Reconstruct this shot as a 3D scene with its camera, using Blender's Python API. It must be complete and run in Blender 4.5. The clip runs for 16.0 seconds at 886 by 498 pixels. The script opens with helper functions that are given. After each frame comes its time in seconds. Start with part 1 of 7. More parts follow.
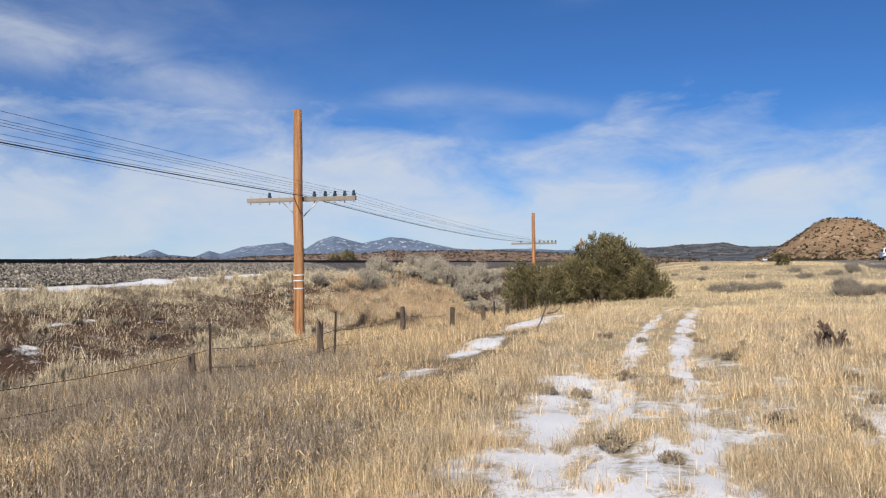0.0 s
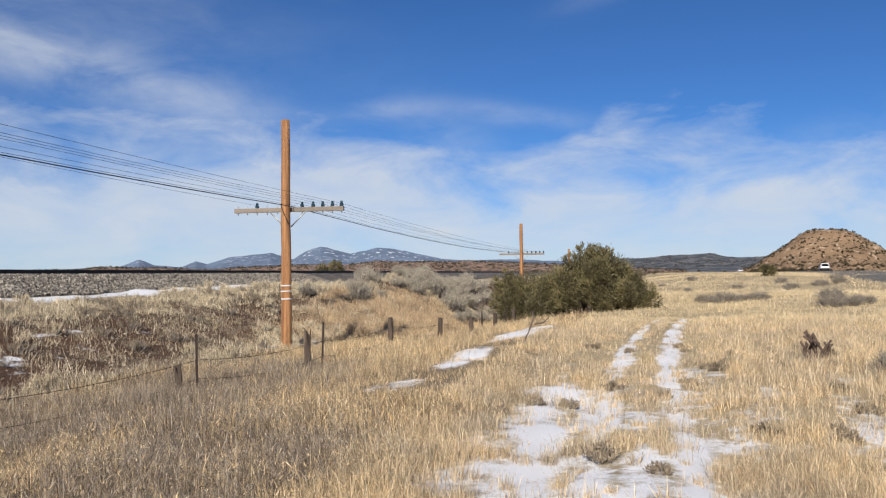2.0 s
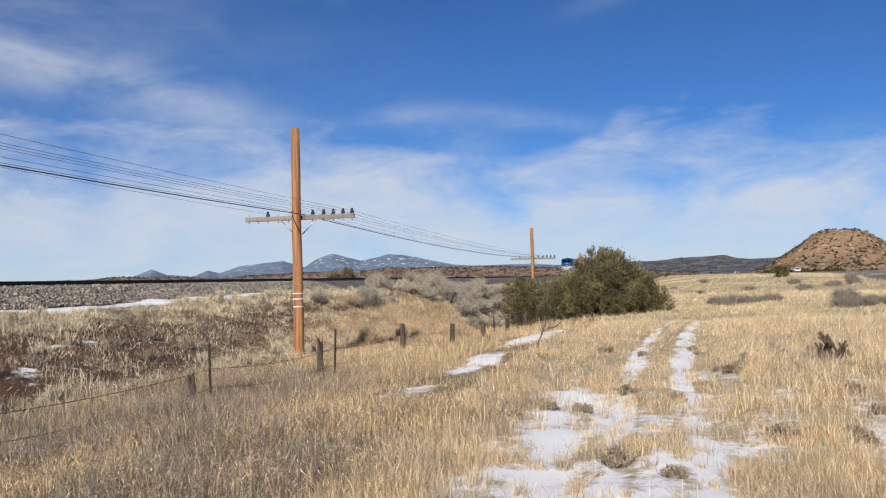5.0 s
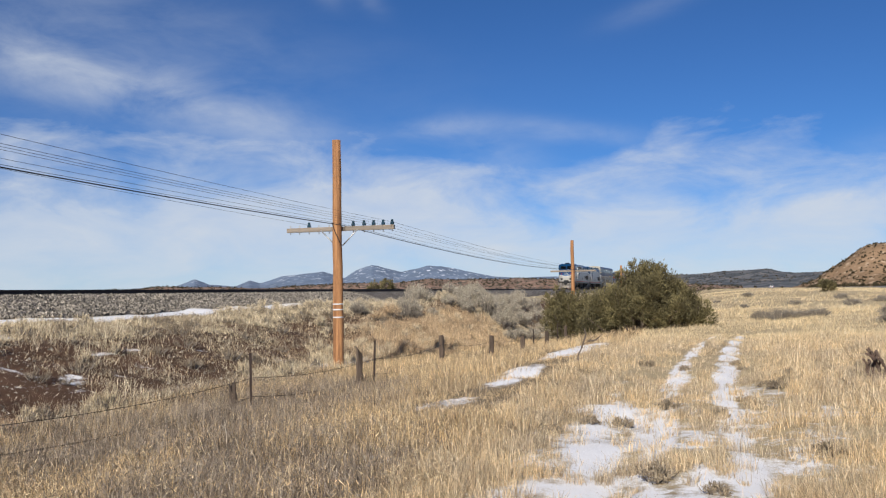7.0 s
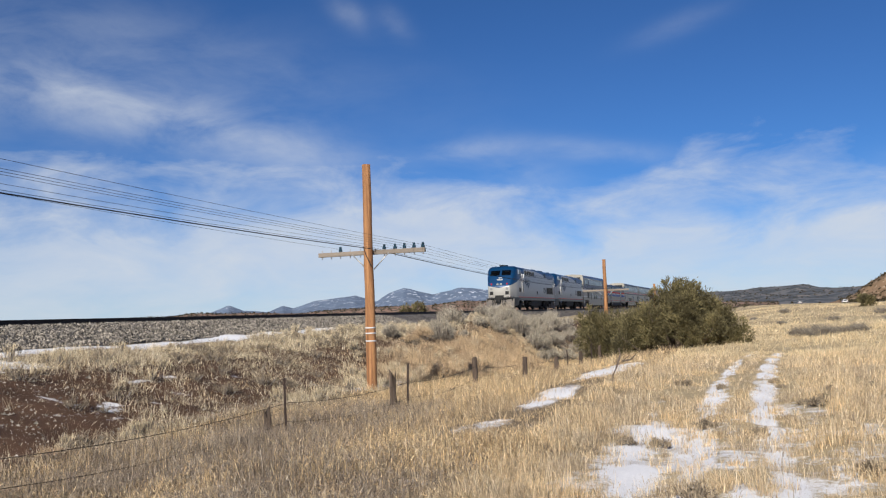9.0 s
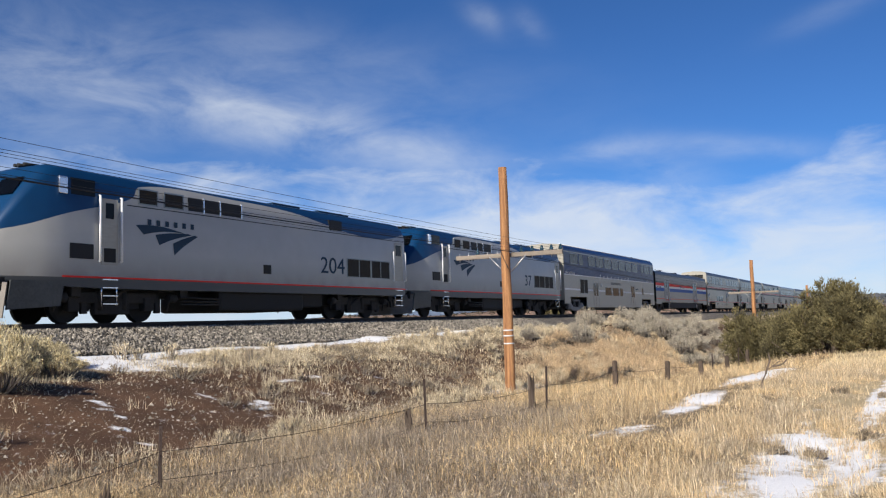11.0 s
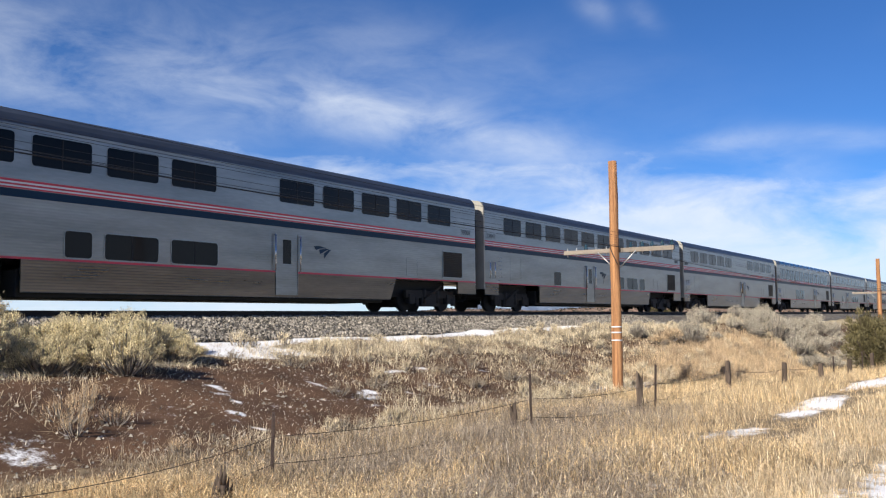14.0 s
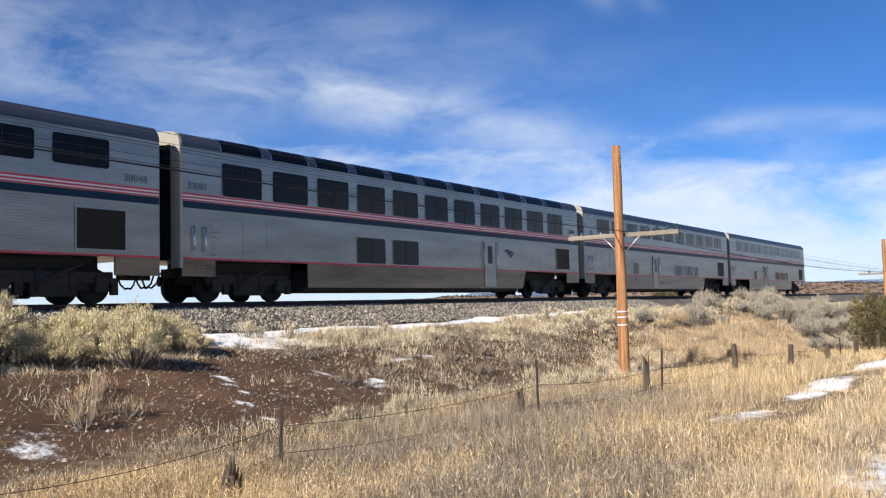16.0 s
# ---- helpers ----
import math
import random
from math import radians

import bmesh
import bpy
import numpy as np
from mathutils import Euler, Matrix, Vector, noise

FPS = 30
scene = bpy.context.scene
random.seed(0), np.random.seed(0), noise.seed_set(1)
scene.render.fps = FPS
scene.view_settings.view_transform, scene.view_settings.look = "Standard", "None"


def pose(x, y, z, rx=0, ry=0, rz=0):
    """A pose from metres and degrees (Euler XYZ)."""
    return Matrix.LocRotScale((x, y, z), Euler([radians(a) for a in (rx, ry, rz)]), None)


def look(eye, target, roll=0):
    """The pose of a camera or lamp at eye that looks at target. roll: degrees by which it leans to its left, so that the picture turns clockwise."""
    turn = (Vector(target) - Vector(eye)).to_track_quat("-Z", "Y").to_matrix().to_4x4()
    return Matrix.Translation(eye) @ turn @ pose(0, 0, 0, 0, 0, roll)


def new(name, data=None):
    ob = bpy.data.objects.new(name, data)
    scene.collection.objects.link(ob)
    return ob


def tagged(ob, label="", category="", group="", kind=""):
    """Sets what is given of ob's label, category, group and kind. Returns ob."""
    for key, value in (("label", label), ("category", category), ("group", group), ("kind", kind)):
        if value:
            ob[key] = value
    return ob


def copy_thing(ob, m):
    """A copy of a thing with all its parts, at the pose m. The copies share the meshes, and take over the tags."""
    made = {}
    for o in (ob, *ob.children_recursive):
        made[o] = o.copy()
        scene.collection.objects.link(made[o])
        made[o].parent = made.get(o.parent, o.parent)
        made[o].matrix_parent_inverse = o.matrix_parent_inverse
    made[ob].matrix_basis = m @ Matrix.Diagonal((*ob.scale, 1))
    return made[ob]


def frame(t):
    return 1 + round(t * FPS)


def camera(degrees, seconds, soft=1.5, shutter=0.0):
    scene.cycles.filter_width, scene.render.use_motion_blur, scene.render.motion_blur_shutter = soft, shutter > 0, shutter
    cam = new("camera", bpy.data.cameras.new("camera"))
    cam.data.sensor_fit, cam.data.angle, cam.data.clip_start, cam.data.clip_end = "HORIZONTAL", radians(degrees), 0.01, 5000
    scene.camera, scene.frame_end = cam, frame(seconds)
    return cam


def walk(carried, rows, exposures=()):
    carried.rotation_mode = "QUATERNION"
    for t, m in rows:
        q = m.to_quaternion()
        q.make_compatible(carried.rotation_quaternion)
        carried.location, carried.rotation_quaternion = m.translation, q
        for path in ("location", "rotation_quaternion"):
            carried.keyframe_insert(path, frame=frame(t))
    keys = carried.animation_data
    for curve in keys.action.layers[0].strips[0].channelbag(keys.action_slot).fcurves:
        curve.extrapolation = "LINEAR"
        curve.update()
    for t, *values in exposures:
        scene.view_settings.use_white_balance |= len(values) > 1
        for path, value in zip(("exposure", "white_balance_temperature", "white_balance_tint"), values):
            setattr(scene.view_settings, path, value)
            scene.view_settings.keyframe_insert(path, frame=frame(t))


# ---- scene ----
cam = camera(54.15, 16.0, soft=1.2)
EYE = 1.6
TURNS = (
    (0.0, 13.59, 0.95, 0.56),
    (0.5, 13.74, 1.11, 0.57),
    (1.0, 13.43, 1.83, 1.31),
    (1.5, 12.89, 1.83, 1.22),
    (2.0, 12.79, 1.64, 0.54),
    (2.5, 13.03, 1.54, 0.50),
    (3.0, 13.26, 1.18, 0.61),
    (3.5, 13.33, 1.16, 0.79),
    (5.8, 14.48, 2.49, 2.30),
    (6.0, 15.35, 2.46, 2.52),
    (6.5, 16.05, 2.88, 1.35),
    (7.0, 16.14, 2.85, 0.90),
    (7.5, 16.50, 3.18, 1.42),
    (8.0, 16.60, 3.97, 2.04),
    (8.2, 16.71, 4.21, 2.34),
    (10.3, 24.18, 4.94, 0.96),
    (10.5, 25.46, 5.17, 1.29),
    (11.0, 27.32, 4.81, 1.75),
    (11.5, 28.20, 4.83, 1.31),
    (12.0, 31.06, 5.32, 0.63),
    (12.5, 33.58, 4.97, 0.35),
    (13.0, 33.34, 4.59, 0.16),
    (13.5, 33.10, 4.61, 0.24),
    (14.0, 34.32, 4.55, 0.54),
    (14.5, 35.12, 4.13, 0.86),
    (15.0, 34.98, 3.99, 0.86),
    (15.5, 35.09, 3.86, 0.96),
    (16.0, 34.69, 3.74, 1.44),
)
walk(cam, [(t, pose(0, 0, EYE, 90 + pitch, roll, yaw)) for t, yaw, pitch, roll in TURNS],
     [(0, 0.0), (8, -0.02), (10.3, 0.02), (11, 0.18), (12.5, 0.38), (14, 0.43), (16, 0.44)])

# ---- light ----
SUN_TO = Vector((-0.035, -0.87, 0.50)).normalized()      # towards the sun
sun = new("sun", bpy.data.lights.new("sun", "SUN"))
sun.data.energy, sun.data.angle, sun.data.color = 5.0, radians(0.53), (1.0, 0.94, 0.84)
sun.matrix_basis = look((0, 0, 60), Vector((0, 0, 60)) - SUN_TO)


def build_sky():
    """Blue winter sky with thin high cloud drawn out in long streaks."""
    world = bpy.data.worlds.new("sky")
    scene.world = world
    world.use_nodes = True
    nt = world.node_tree
    nt.nodes.clear()
    N, L = nt.nodes.new, nt.links.new
    out, bg = N("ShaderNodeOutputWorld"), N("ShaderNodeBackground")
    sky = N("ShaderNodeTexSky")
    sky.sky_type, sky.sun_disc = "NISHITA", False
    sky.sun_elevation = math.asin(SUN_TO.z)
    sky.sun_rotation = math.atan2(SUN_TO.x, SUN_TO.y)
    sky.altitude, sky.air_density, sky.dust_density, sky.ozone_density = 2100, 0.9, 0.2, 3.0
    co = N("ShaderNodeTexCoord")
    sep = N("ShaderNodeSeparateXYZ")
    L(co.outputs["Generated"], sep.inputs[0])

    def mth(op, a, b=None, clamp=False):
        n = N("ShaderNodeMath")
        n.operation, n.use_clamp = op, clamp
        for i, v in enumerate((a, b)):
            if v is None:
                continue
            if isinstance(v, (int, float)):
                n.inputs[i].default_value = v
            else:
                L(v, n.inputs[i])
        return n.outputs[0]

    def noise_tex(scale, detail, rough, dist, stretch, turn=0.0):
        mapping = N("ShaderNodeMapping")
        mapping.inputs["Rotation"].default_value = (0, radians(turn), 0)
        mapping.inputs["Scale"].default_value = stretch
        L(co.outputs["Generated"], mapping.inputs[0])
        n = N("ShaderNodeTexNoise")
        n.inputs["Scale"].default_value, n.inputs["Detail"].default_value = scale, detail
        n.inputs["Roughness"].default_value, n.inputs["Distortion"].default_value = rough, dist
        L(mapping.outputs[0], n.inputs["Vector"])
        return n.outputs["Fac"]

    big = noise_tex(3.0, 4, 0.5, 0.4, (1, 1, 2.2))
    fine = noise_tex(8.0, 10, 0.60, 0.35, (1, 1, 2.6), 16)
    z = sep.outputs[2]
    west = mth("MULTIPLY", mth("ARCTAN2", sep.outputs[0], sep.outputs[1]), -180 / math.pi)      # degrees west of north

    def wisp(az, el, length, thick, tilt, amount):
        """A soft streak of cirrus: its middle, half length in degrees, half thickness, and its rise to the west per degree."""
        a = mth("SUBTRACT", west, az)
        b = mth("SUBTRACT", mth("SUBTRACT", z, el), mth("MULTIPLY", a, tilt))
        a, b = mth("DIVIDE", a, length), mth("DIVIDE", b, thick)
        q = mth("ADD", mth("MULTIPLY", a, a), mth("MULTIPLY", b, b))
        return mth("MULTIPLY", mth("POWER", 2.718, mth("MULTIPLY", q, -1.0)), amount)

    # a pale sheet low over the horizon with a ragged upper edge
    edge = mth("ADD", mth("MULTIPLY", mth("SUBTRACT", fine, 0.5), 0.17), mth("MULTIPLY", mth("SUBTRACT", big, 0.5), 0.11))
    dip = mth("ADD", wisp(11, 0.0, 4.5, 9.0, 0.0, -0.030), wisp(-9, 0.0, 9.0, 9.0, 0.0, -0.030))
    sheet = mth("DIVIDE", mth("SUBTRACT", mth("ADD", mth("ADD", edge, dip), 0.185), z), 0.085, True)
    sheet = mth("MULTIPLY", sheet, mth("ADD", mth("MULTIPLY", fine, 0.95), 0.28, True))
    # cirrus streaks higher up, thickest to the west
    streaks = None
    for w in ((58, 0.258, 10, 0.055, 0.0030, 0.90), (41, 0.236, 11, 0.036, 0.0034, 0.85), (30, 0.200, 8, 0.028, 0.0038, 0.85), (40, 0.29, 16, 0.05, 0.0020, 0.45),
              (16.4, 0.187, 2.6, 0.011, -0.0015, 0.75), (7.4, 0.178, 4.6, 0.012, 0.0024, 0.80), (12.5, 0.160, 4.5, 0.026, 0.0060, 0.55), (-13, 0.150, 6, 0.018, -0.0040, 0.45),
              (24.0, 0.337, 1.4, 0.015, 0.008, 0.42), (20.8, 0.325, 1.1, 0.014, 0.008, 0.42), (2, 0.305, 3.0, 0.012, -0.004, 0.25), (80, 0.30, 14, 0.08, 0.002, 0.8)):
        k = wisp(*w)
        streaks = k if streaks is None else mth("ADD", streaks, k)
    tex = mth("MULTIPLY", mth("SUBTRACT", mth("ADD", mth("MULTIPLY", fine, 0.8), mth("MULTIPLY", big, 0.45)), 0.43), 2.3, True)
    streaks = mth("MULTIPLY", mth("MULTIPLY", streaks, mth("ADD", tex, 0.03)), 0.62, True)
    cover = mth("MAXIMUM", mth("MULTIPLY", sheet, 0.93), streaks)
    mix = N("ShaderNodeMix")
    mix.data_type = "RGBA"
    L(cover, mix.inputs[0])
    tint = N("ShaderNodeMix")
    tint.data_type, tint.blend_type = "RGBA", "MULTIPLY"
    tint.inputs[0].default_value = 1.0
    tint.inputs[7].default_value = (0.48, 0.86, 1.30, 1)
    L(sky.outputs[0], tint.inputs[6])
    L(tint.outputs[2], mix.inputs[6])
    mix.inputs[7].default_value = (9.5, 10.2, 11.2, 1)
    L(mix.outputs[2], bg.inputs[0])
    bg.inputs[1].default_value = 0.068
    L(bg.outputs[0], out.inputs[0])


build_sky()

# ---- materials ----


def material(name, color, rough=0.8, metal=0.0, vary=0.25, scale=3.0, fine=40.0, bump=0.15, dark=None, spec=0.5, by_object=0.0,
             by_island=0.0, stretch=(1, 1, 1), coat=0.0):
    """A surface with a base colour that varies at two scales, with grain and relief. dark: the colour of its worn patches."""
    m = bpy.data.materials.new(name)
    m.use_nodes = True
    nt = m.node_tree
    N, L = nt.nodes.new, nt.links.new
    bsdf = nt.nodes["Principled BSDF"]
    bsdf.inputs["Metallic"].default_value = metal
    bsdf.inputs["Specular IOR Level"].default_value = spec
    bsdf.inputs["Coat Weight"].default_value = coat
    co = N("ShaderNodeTexCoord")
    mp = N("ShaderNodeMapping")
    mp.inputs["Scale"].default_value = stretch
    L(co.outputs["Object"], mp.inputs[0])

    def ntex(s, detail):
        n = N("ShaderNodeTexNoise")
        n.inputs["Scale"].default_value, n.inputs["Detail"].default_value = s, detail
        L(mp.outputs[0], n.inputs["Vector"])
        return n.outputs["Fac"]

    large, small = ntex(scale, 4), ntex(fine, 5)
    if dark is None:
        dark = tuple(c * (1 - vary) for c in color)
    light = tuple(min(1, c * (1 + vary * 0.6)) for c in color)
    mix = N("ShaderNodeMix")
    mix.data_type = "RGBA"
    mix.inputs[6].default_value, mix.inputs[7].default_value = (*dark, 1), (*light, 1)
    ramp = N("ShaderNodeMapRange")
    ramp.inputs[1].default_value, ramp.inputs[2].default_value = 0.3, 0.7
    L(large, ramp.inputs[0])
    L(ramp.outputs[0], mix.inputs[0])
    hsv = N("ShaderNodeHueSaturation")
    L(mix.outputs[2], hsv.inputs["Color"])
    val = N("ShaderNodeMapRange")
    val.inputs[1].default_value, val.inputs[2].default_value = 0.25, 0.75
    val.inputs[3].default_value, val.inputs[4].default_value = 1 - vary * 0.7, 1 + vary * 0.7
    L(small, val.inputs[0])
    value = val.outputs[0]
    for amount, kind in ((by_object, "obj"), (by_island, "isl")):
        if amount:
            src = N("ShaderNodeObjectInfo").outputs["Random"] if kind == "obj" else N("ShaderNodeNewGeometry").outputs["Random Per Island"]
            r = N("ShaderNodeMapRange")
            r.inputs[3].default_value, r.inputs[4].default_value = 1 - amount, 1 + amount
            L(src, r.inputs[0])
            mul = N("ShaderNodeMath")
            mul.operation = "MULTIPLY"
            L(value, mul.inputs[0]), L(r.outputs[0], mul.inputs[1])
            value = mul.outputs[0]
    L(value, hsv.inputs["Value"])
    L(hsv.outputs[0], bsdf.inputs["Base Color"])
    rr = N("ShaderNodeMapRange")
    rr.inputs[3].default_value, rr.inputs[4].default_value = max(0.02, rough - 0.12), min(1, rough + 0.12)
    L(large, rr.inputs[0])
    L(rr.outputs[0], bsdf.inputs["Roughness"])
    if bump:
        b = N("ShaderNodeBump")
        b.inputs["Strength"].default_value, b.inputs["Distance"].default_value = bump, 0.02
        L(small, b.inputs["Height"])
        L(b.outputs[0], bsdf.inputs["Normal"])
    return m


def ground_material():
    """Dry soil, straw litter, red-brown earth and thin snow, by the masks that lie on the ground's vertices."""
    m = bpy.data.materials.new("winter ground")
    m.use_nodes = True
    nt = m.node_tree
    N, L = nt.nodes.new, nt.links.new
    bsdf = nt.nodes["Principled BSDF"]
    co = N("ShaderNodeTexCoord")

    def ntex(s, detail, rough=0.55):
        n = N("ShaderNodeTexNoise")
        n.inputs["Scale"].default_value, n.inputs["Detail"].default_value, n.inputs["Roughness"].default_value = s, detail, rough
        L(co.outputs["Object"], n.inputs["Vector"])
        return n.outputs["Fac"]

    def mix(fac, a, b):
        n = N("ShaderNodeMix")
        n.data_type = "RGBA"
        L(fac, n.inputs[0])
        for i, v in ((6, a), (7, b)):
            if isinstance(v, tuple):
                n.inputs[i].default_value = (*v, 1)
            else:
                L(v, n.inputs[i])
        return n.outputs[2]

    def ramp(v, lo, hi):
        n = N("ShaderNodeMapRange")
        n.inputs[1].default_value, n.inputs[2].default_value = lo, hi
        L(v, n.inputs[0])
        return n.outputs[0]

    def attr(name):
        n = N("ShaderNodeAttribute")
        n.attribute_name = name
        return n.outputs["Fac"]

    def edge(mask, v, width):
        """The mask with a ragged edge."""
        a = N("ShaderNodeMath")
        a.operation = "ADD"
        L(mask, a.inputs[0]), L(v, a.inputs[1])
        return ramp(a.outputs[0], 1.0 - width, 1.0 + width)

    mid, fine, wide = ntex(1.4, 5), ntex(26, 6, 0.7), ntex(0.09, 4)
    straw = mix(ramp(mid, 0.35, 0.65), (0.34, 0.255, 0.15), (0.46, 0.365, 0.225))
    straw = mix(ramp(wide, 0.4, 0.62), straw, (0.50, 0.40, 0.24))
    straw = mix(ramp(fine, 0.54, 0.74), straw, (0.20, 0.145, 0.09))
    # darker brown under tall grass: dead thatch plus painted shade between the stems
    straw = mix(ramp(attr("thatch"), 0.0, 1.0), straw, mix(ramp(fine, 0.4, 0.65), (0.10, 0.072, 0.046), (0.24, 0.18, 0.12)))
    soil = mix(ramp(mid, 0.3, 0.7), (0.075, 0.042, 0.026), (0.15, 0.082, 0.048))
    soil = mix(ramp(fine, 0.58, 0.74), soil, (0.33, 0.25, 0.16))
    snow = mix(ramp(fine, 0.35, 0.75), (0.97, 0.95, 0.94), (0.88, 0.865, 0.86))
    c = mix(edge(attr("soil"), ntex(2.6, 6, 0.65), 0.16), straw, soil)
    gravel = mix(ramp(ntex(34, 3), 0.4, 0.6), (0.16, 0.14, 0.12), (0.40, 0.37, 0.33))
    c = mix(edge(attr("gravel"), ntex(3.0, 4), 0.1), c, gravel)
    snowy = edge(attr("snow"), ntex(4.6, 10, 0.86), 0.07)
    c = mix(snowy, c, snow)
    L(c, bsdf.inputs["Base Color"])
    bsdf.inputs["Roughness"].default_value = 0.9
    bsdf.inputs["Specular IOR Level"].default_value = 0.2
    b = N("ShaderNodeBump")
    b.inputs["Strength"].default_value, b.inputs["Distance"].default_value = 0.4, 0.03
    L(fine, b.inputs["Height"])
    L(b.outputs[0], bsdf.inputs["Normal"])
    return m

# ---- ground ----
TRACK_X, RAIL_Z = -21.24, 1.88


def track_x(y):
    """Where the track's middle lies: straight, then a wide bend to the east far off."""
    d = np.maximum(np.asarray(y, float) - 175.0, 0.0)
    return TRACK_X + 13.0 * (1 - np.exp(-(d / 200.0) ** 2))


# the slope from the track's bench through the swale to the dirt road: x, height
PROFILE_X = (-60, -30, -26.5, -25.2, -23.6, -18.9, -17.6, -16.2, -13.0, -10.2, -8.8, -6.2, -3.0, 0.0, 60)
PROFILE_Z = (-1.2, 0.2, 0.6, 1.1, 1.2, 1.2, 1.08, 1.02, 0.62, -0.18, -0.38, -0.30, -0.06, 0.0, 0.0)


def hash_noise(x, y, seed):
    """Smooth random field in numpy, about -1 to 1."""
    x, y = np.asarray(x, float), np.asarray(y, float)
    xi, yi = np.floor(x).astype(np.int64), np.floor(y).astype(np.int64)
    fx, fy = x - xi, y - yi
    fx, fy = fx * fx * (3 - 2 * fx), fy * fy * (3 - 2 * fy)

    def h(a, b):
        n = (a * 374761393 + b * 668265263 + seed * 974711) & 0x7FFFFFFF
        n = ((n ^ (n >> 13)) * 1274126177) & 0x7FFFFFFF
        return ((n ^ (n >> 16)) & 0xFFFF) / 32767.5 - 1
    return ((h(xi, yi) * (1 - fx) + h(xi + 1, yi) * fx) * (1 - fy) + (h(xi, yi + 1) * (1 - fx) + h(xi + 1, yi + 1) * fx) * fy)


def fractal(x, y, seed, octaves=4):
    return sum(hash_noise(x * 2 ** k, y * 2 ** k, seed + k) * 0.5 ** k for k in range(octaves))


def smooth(v, lo, hi):
    t = np.clip((np.asarray(v, float) - lo) / (hi - lo), 0, 1)
    return t * t * (3 - 2 * t)


def terrain(x, y):
    x, y = np.asarray(x, float), np.asarray(y, float)
    u = x - (track_x(y) - TRACK_X)
    z = np.interp(u, PROFILE_X, PROFILE_Z)
    # the swale deepens with distance
    sink = smooth(y, 15, 55) * 0.95 * np.exp(-((u + 7.5) / 4.6) ** 2)
    z = z - sink
    # earth berm with brush between the poles and the track
    z = z + 1.25 * np.exp(-((u + 11.9) / 2.2) ** 2 - ((y - 47) / 7) ** 2) * (1 + 0.25 * hash_noise(x * 0.5, y * 0.5, 5))
    # the plain rises gently towards the highway
    z = z + 1.2 * smooth(y, 22, 135) * smooth(x, -7, 8) - 0.5 * smooth(y, 200, 420)
    # the land beyond the track drops off and stays low
    far = smooth(-u, 40, 400)
    z = z - far * 6
    # wheel ruts of the dirt road
    road = road_x(y)
    for off in (-0.72, 0.72):
        z = z - 0.05 * np.exp(-((x - road - off) / 0.28) ** 2) * (np.abs(y) < 80)
    near = smooth(np.abs(u - TRACK_X), 2.5, 4.0)
    z = z + near * (0.05 * fractal(x * 0.7, y * 0.7, 11, 3) + 0.16 * hash_noise(x * 0.09, y * 0.09, 3) * smooth(np.hypot(x, y), 8, 40))
    return z


def road_x(y):
    """The dirt road's middle."""
    y = np.asarray(y, float)
    return -0.07 + 0.004 * y + 0.0028 * np.maximum(y - 12, 0) ** 2


def graded(lo, hi, fine_lo, fine_hi, step, growth=1.09):
    """Grid lines that are close together between fine_lo and fine_hi and spread out beyond."""
    mid = list(np.arange(fine_lo, fine_hi + step / 2, step))
    a, s = [mid[0]], step
    while a[-1] > lo:
        s *= growth
        a.append(a[-1] - s)
    b, s = [mid[-1]], step
    while b[-1] < hi:
        s *= growth
        b.append(b[-1] + s)
    return np.array(a[:0:-1] + mid + b[1:])


def mesh_from(name, verts, faces, mats=(), smooth_shade=True):
    """A mesh from arrays of corners and equal-sized faces."""
    me = bpy.data.meshes.new(name)
    verts, faces = np.asarray(verts, np.float32), np.asarray(faces, np.int32)
    n, k = faces.shape
    me.vertices.add(len(verts))
    me.vertices.foreach_set("co", verts.ravel())
    me.loops.add(n * k)
    me.loops.foreach_set("vertex_index", faces.ravel())
    me.polygons.add(n)
    me.polygons.foreach_set("loop_start", np.arange(0, n * k, k, dtype=np.int32))
    me.polygons.foreach_set("use_smooth", np.full(n, smooth_shade))
    me.update(calc_edges=True)
    for m in mats:
        me.materials.append(m)
    return me


def sheet_faces(ni, nj):
    i, j = np.meshgrid(np.arange(ni - 1), np.arange(nj - 1), indexing="ij")
    a = (i * nj + j).ravel()
    return np.stack([a, a + nj, a + nj + 1, a + 1], 1)


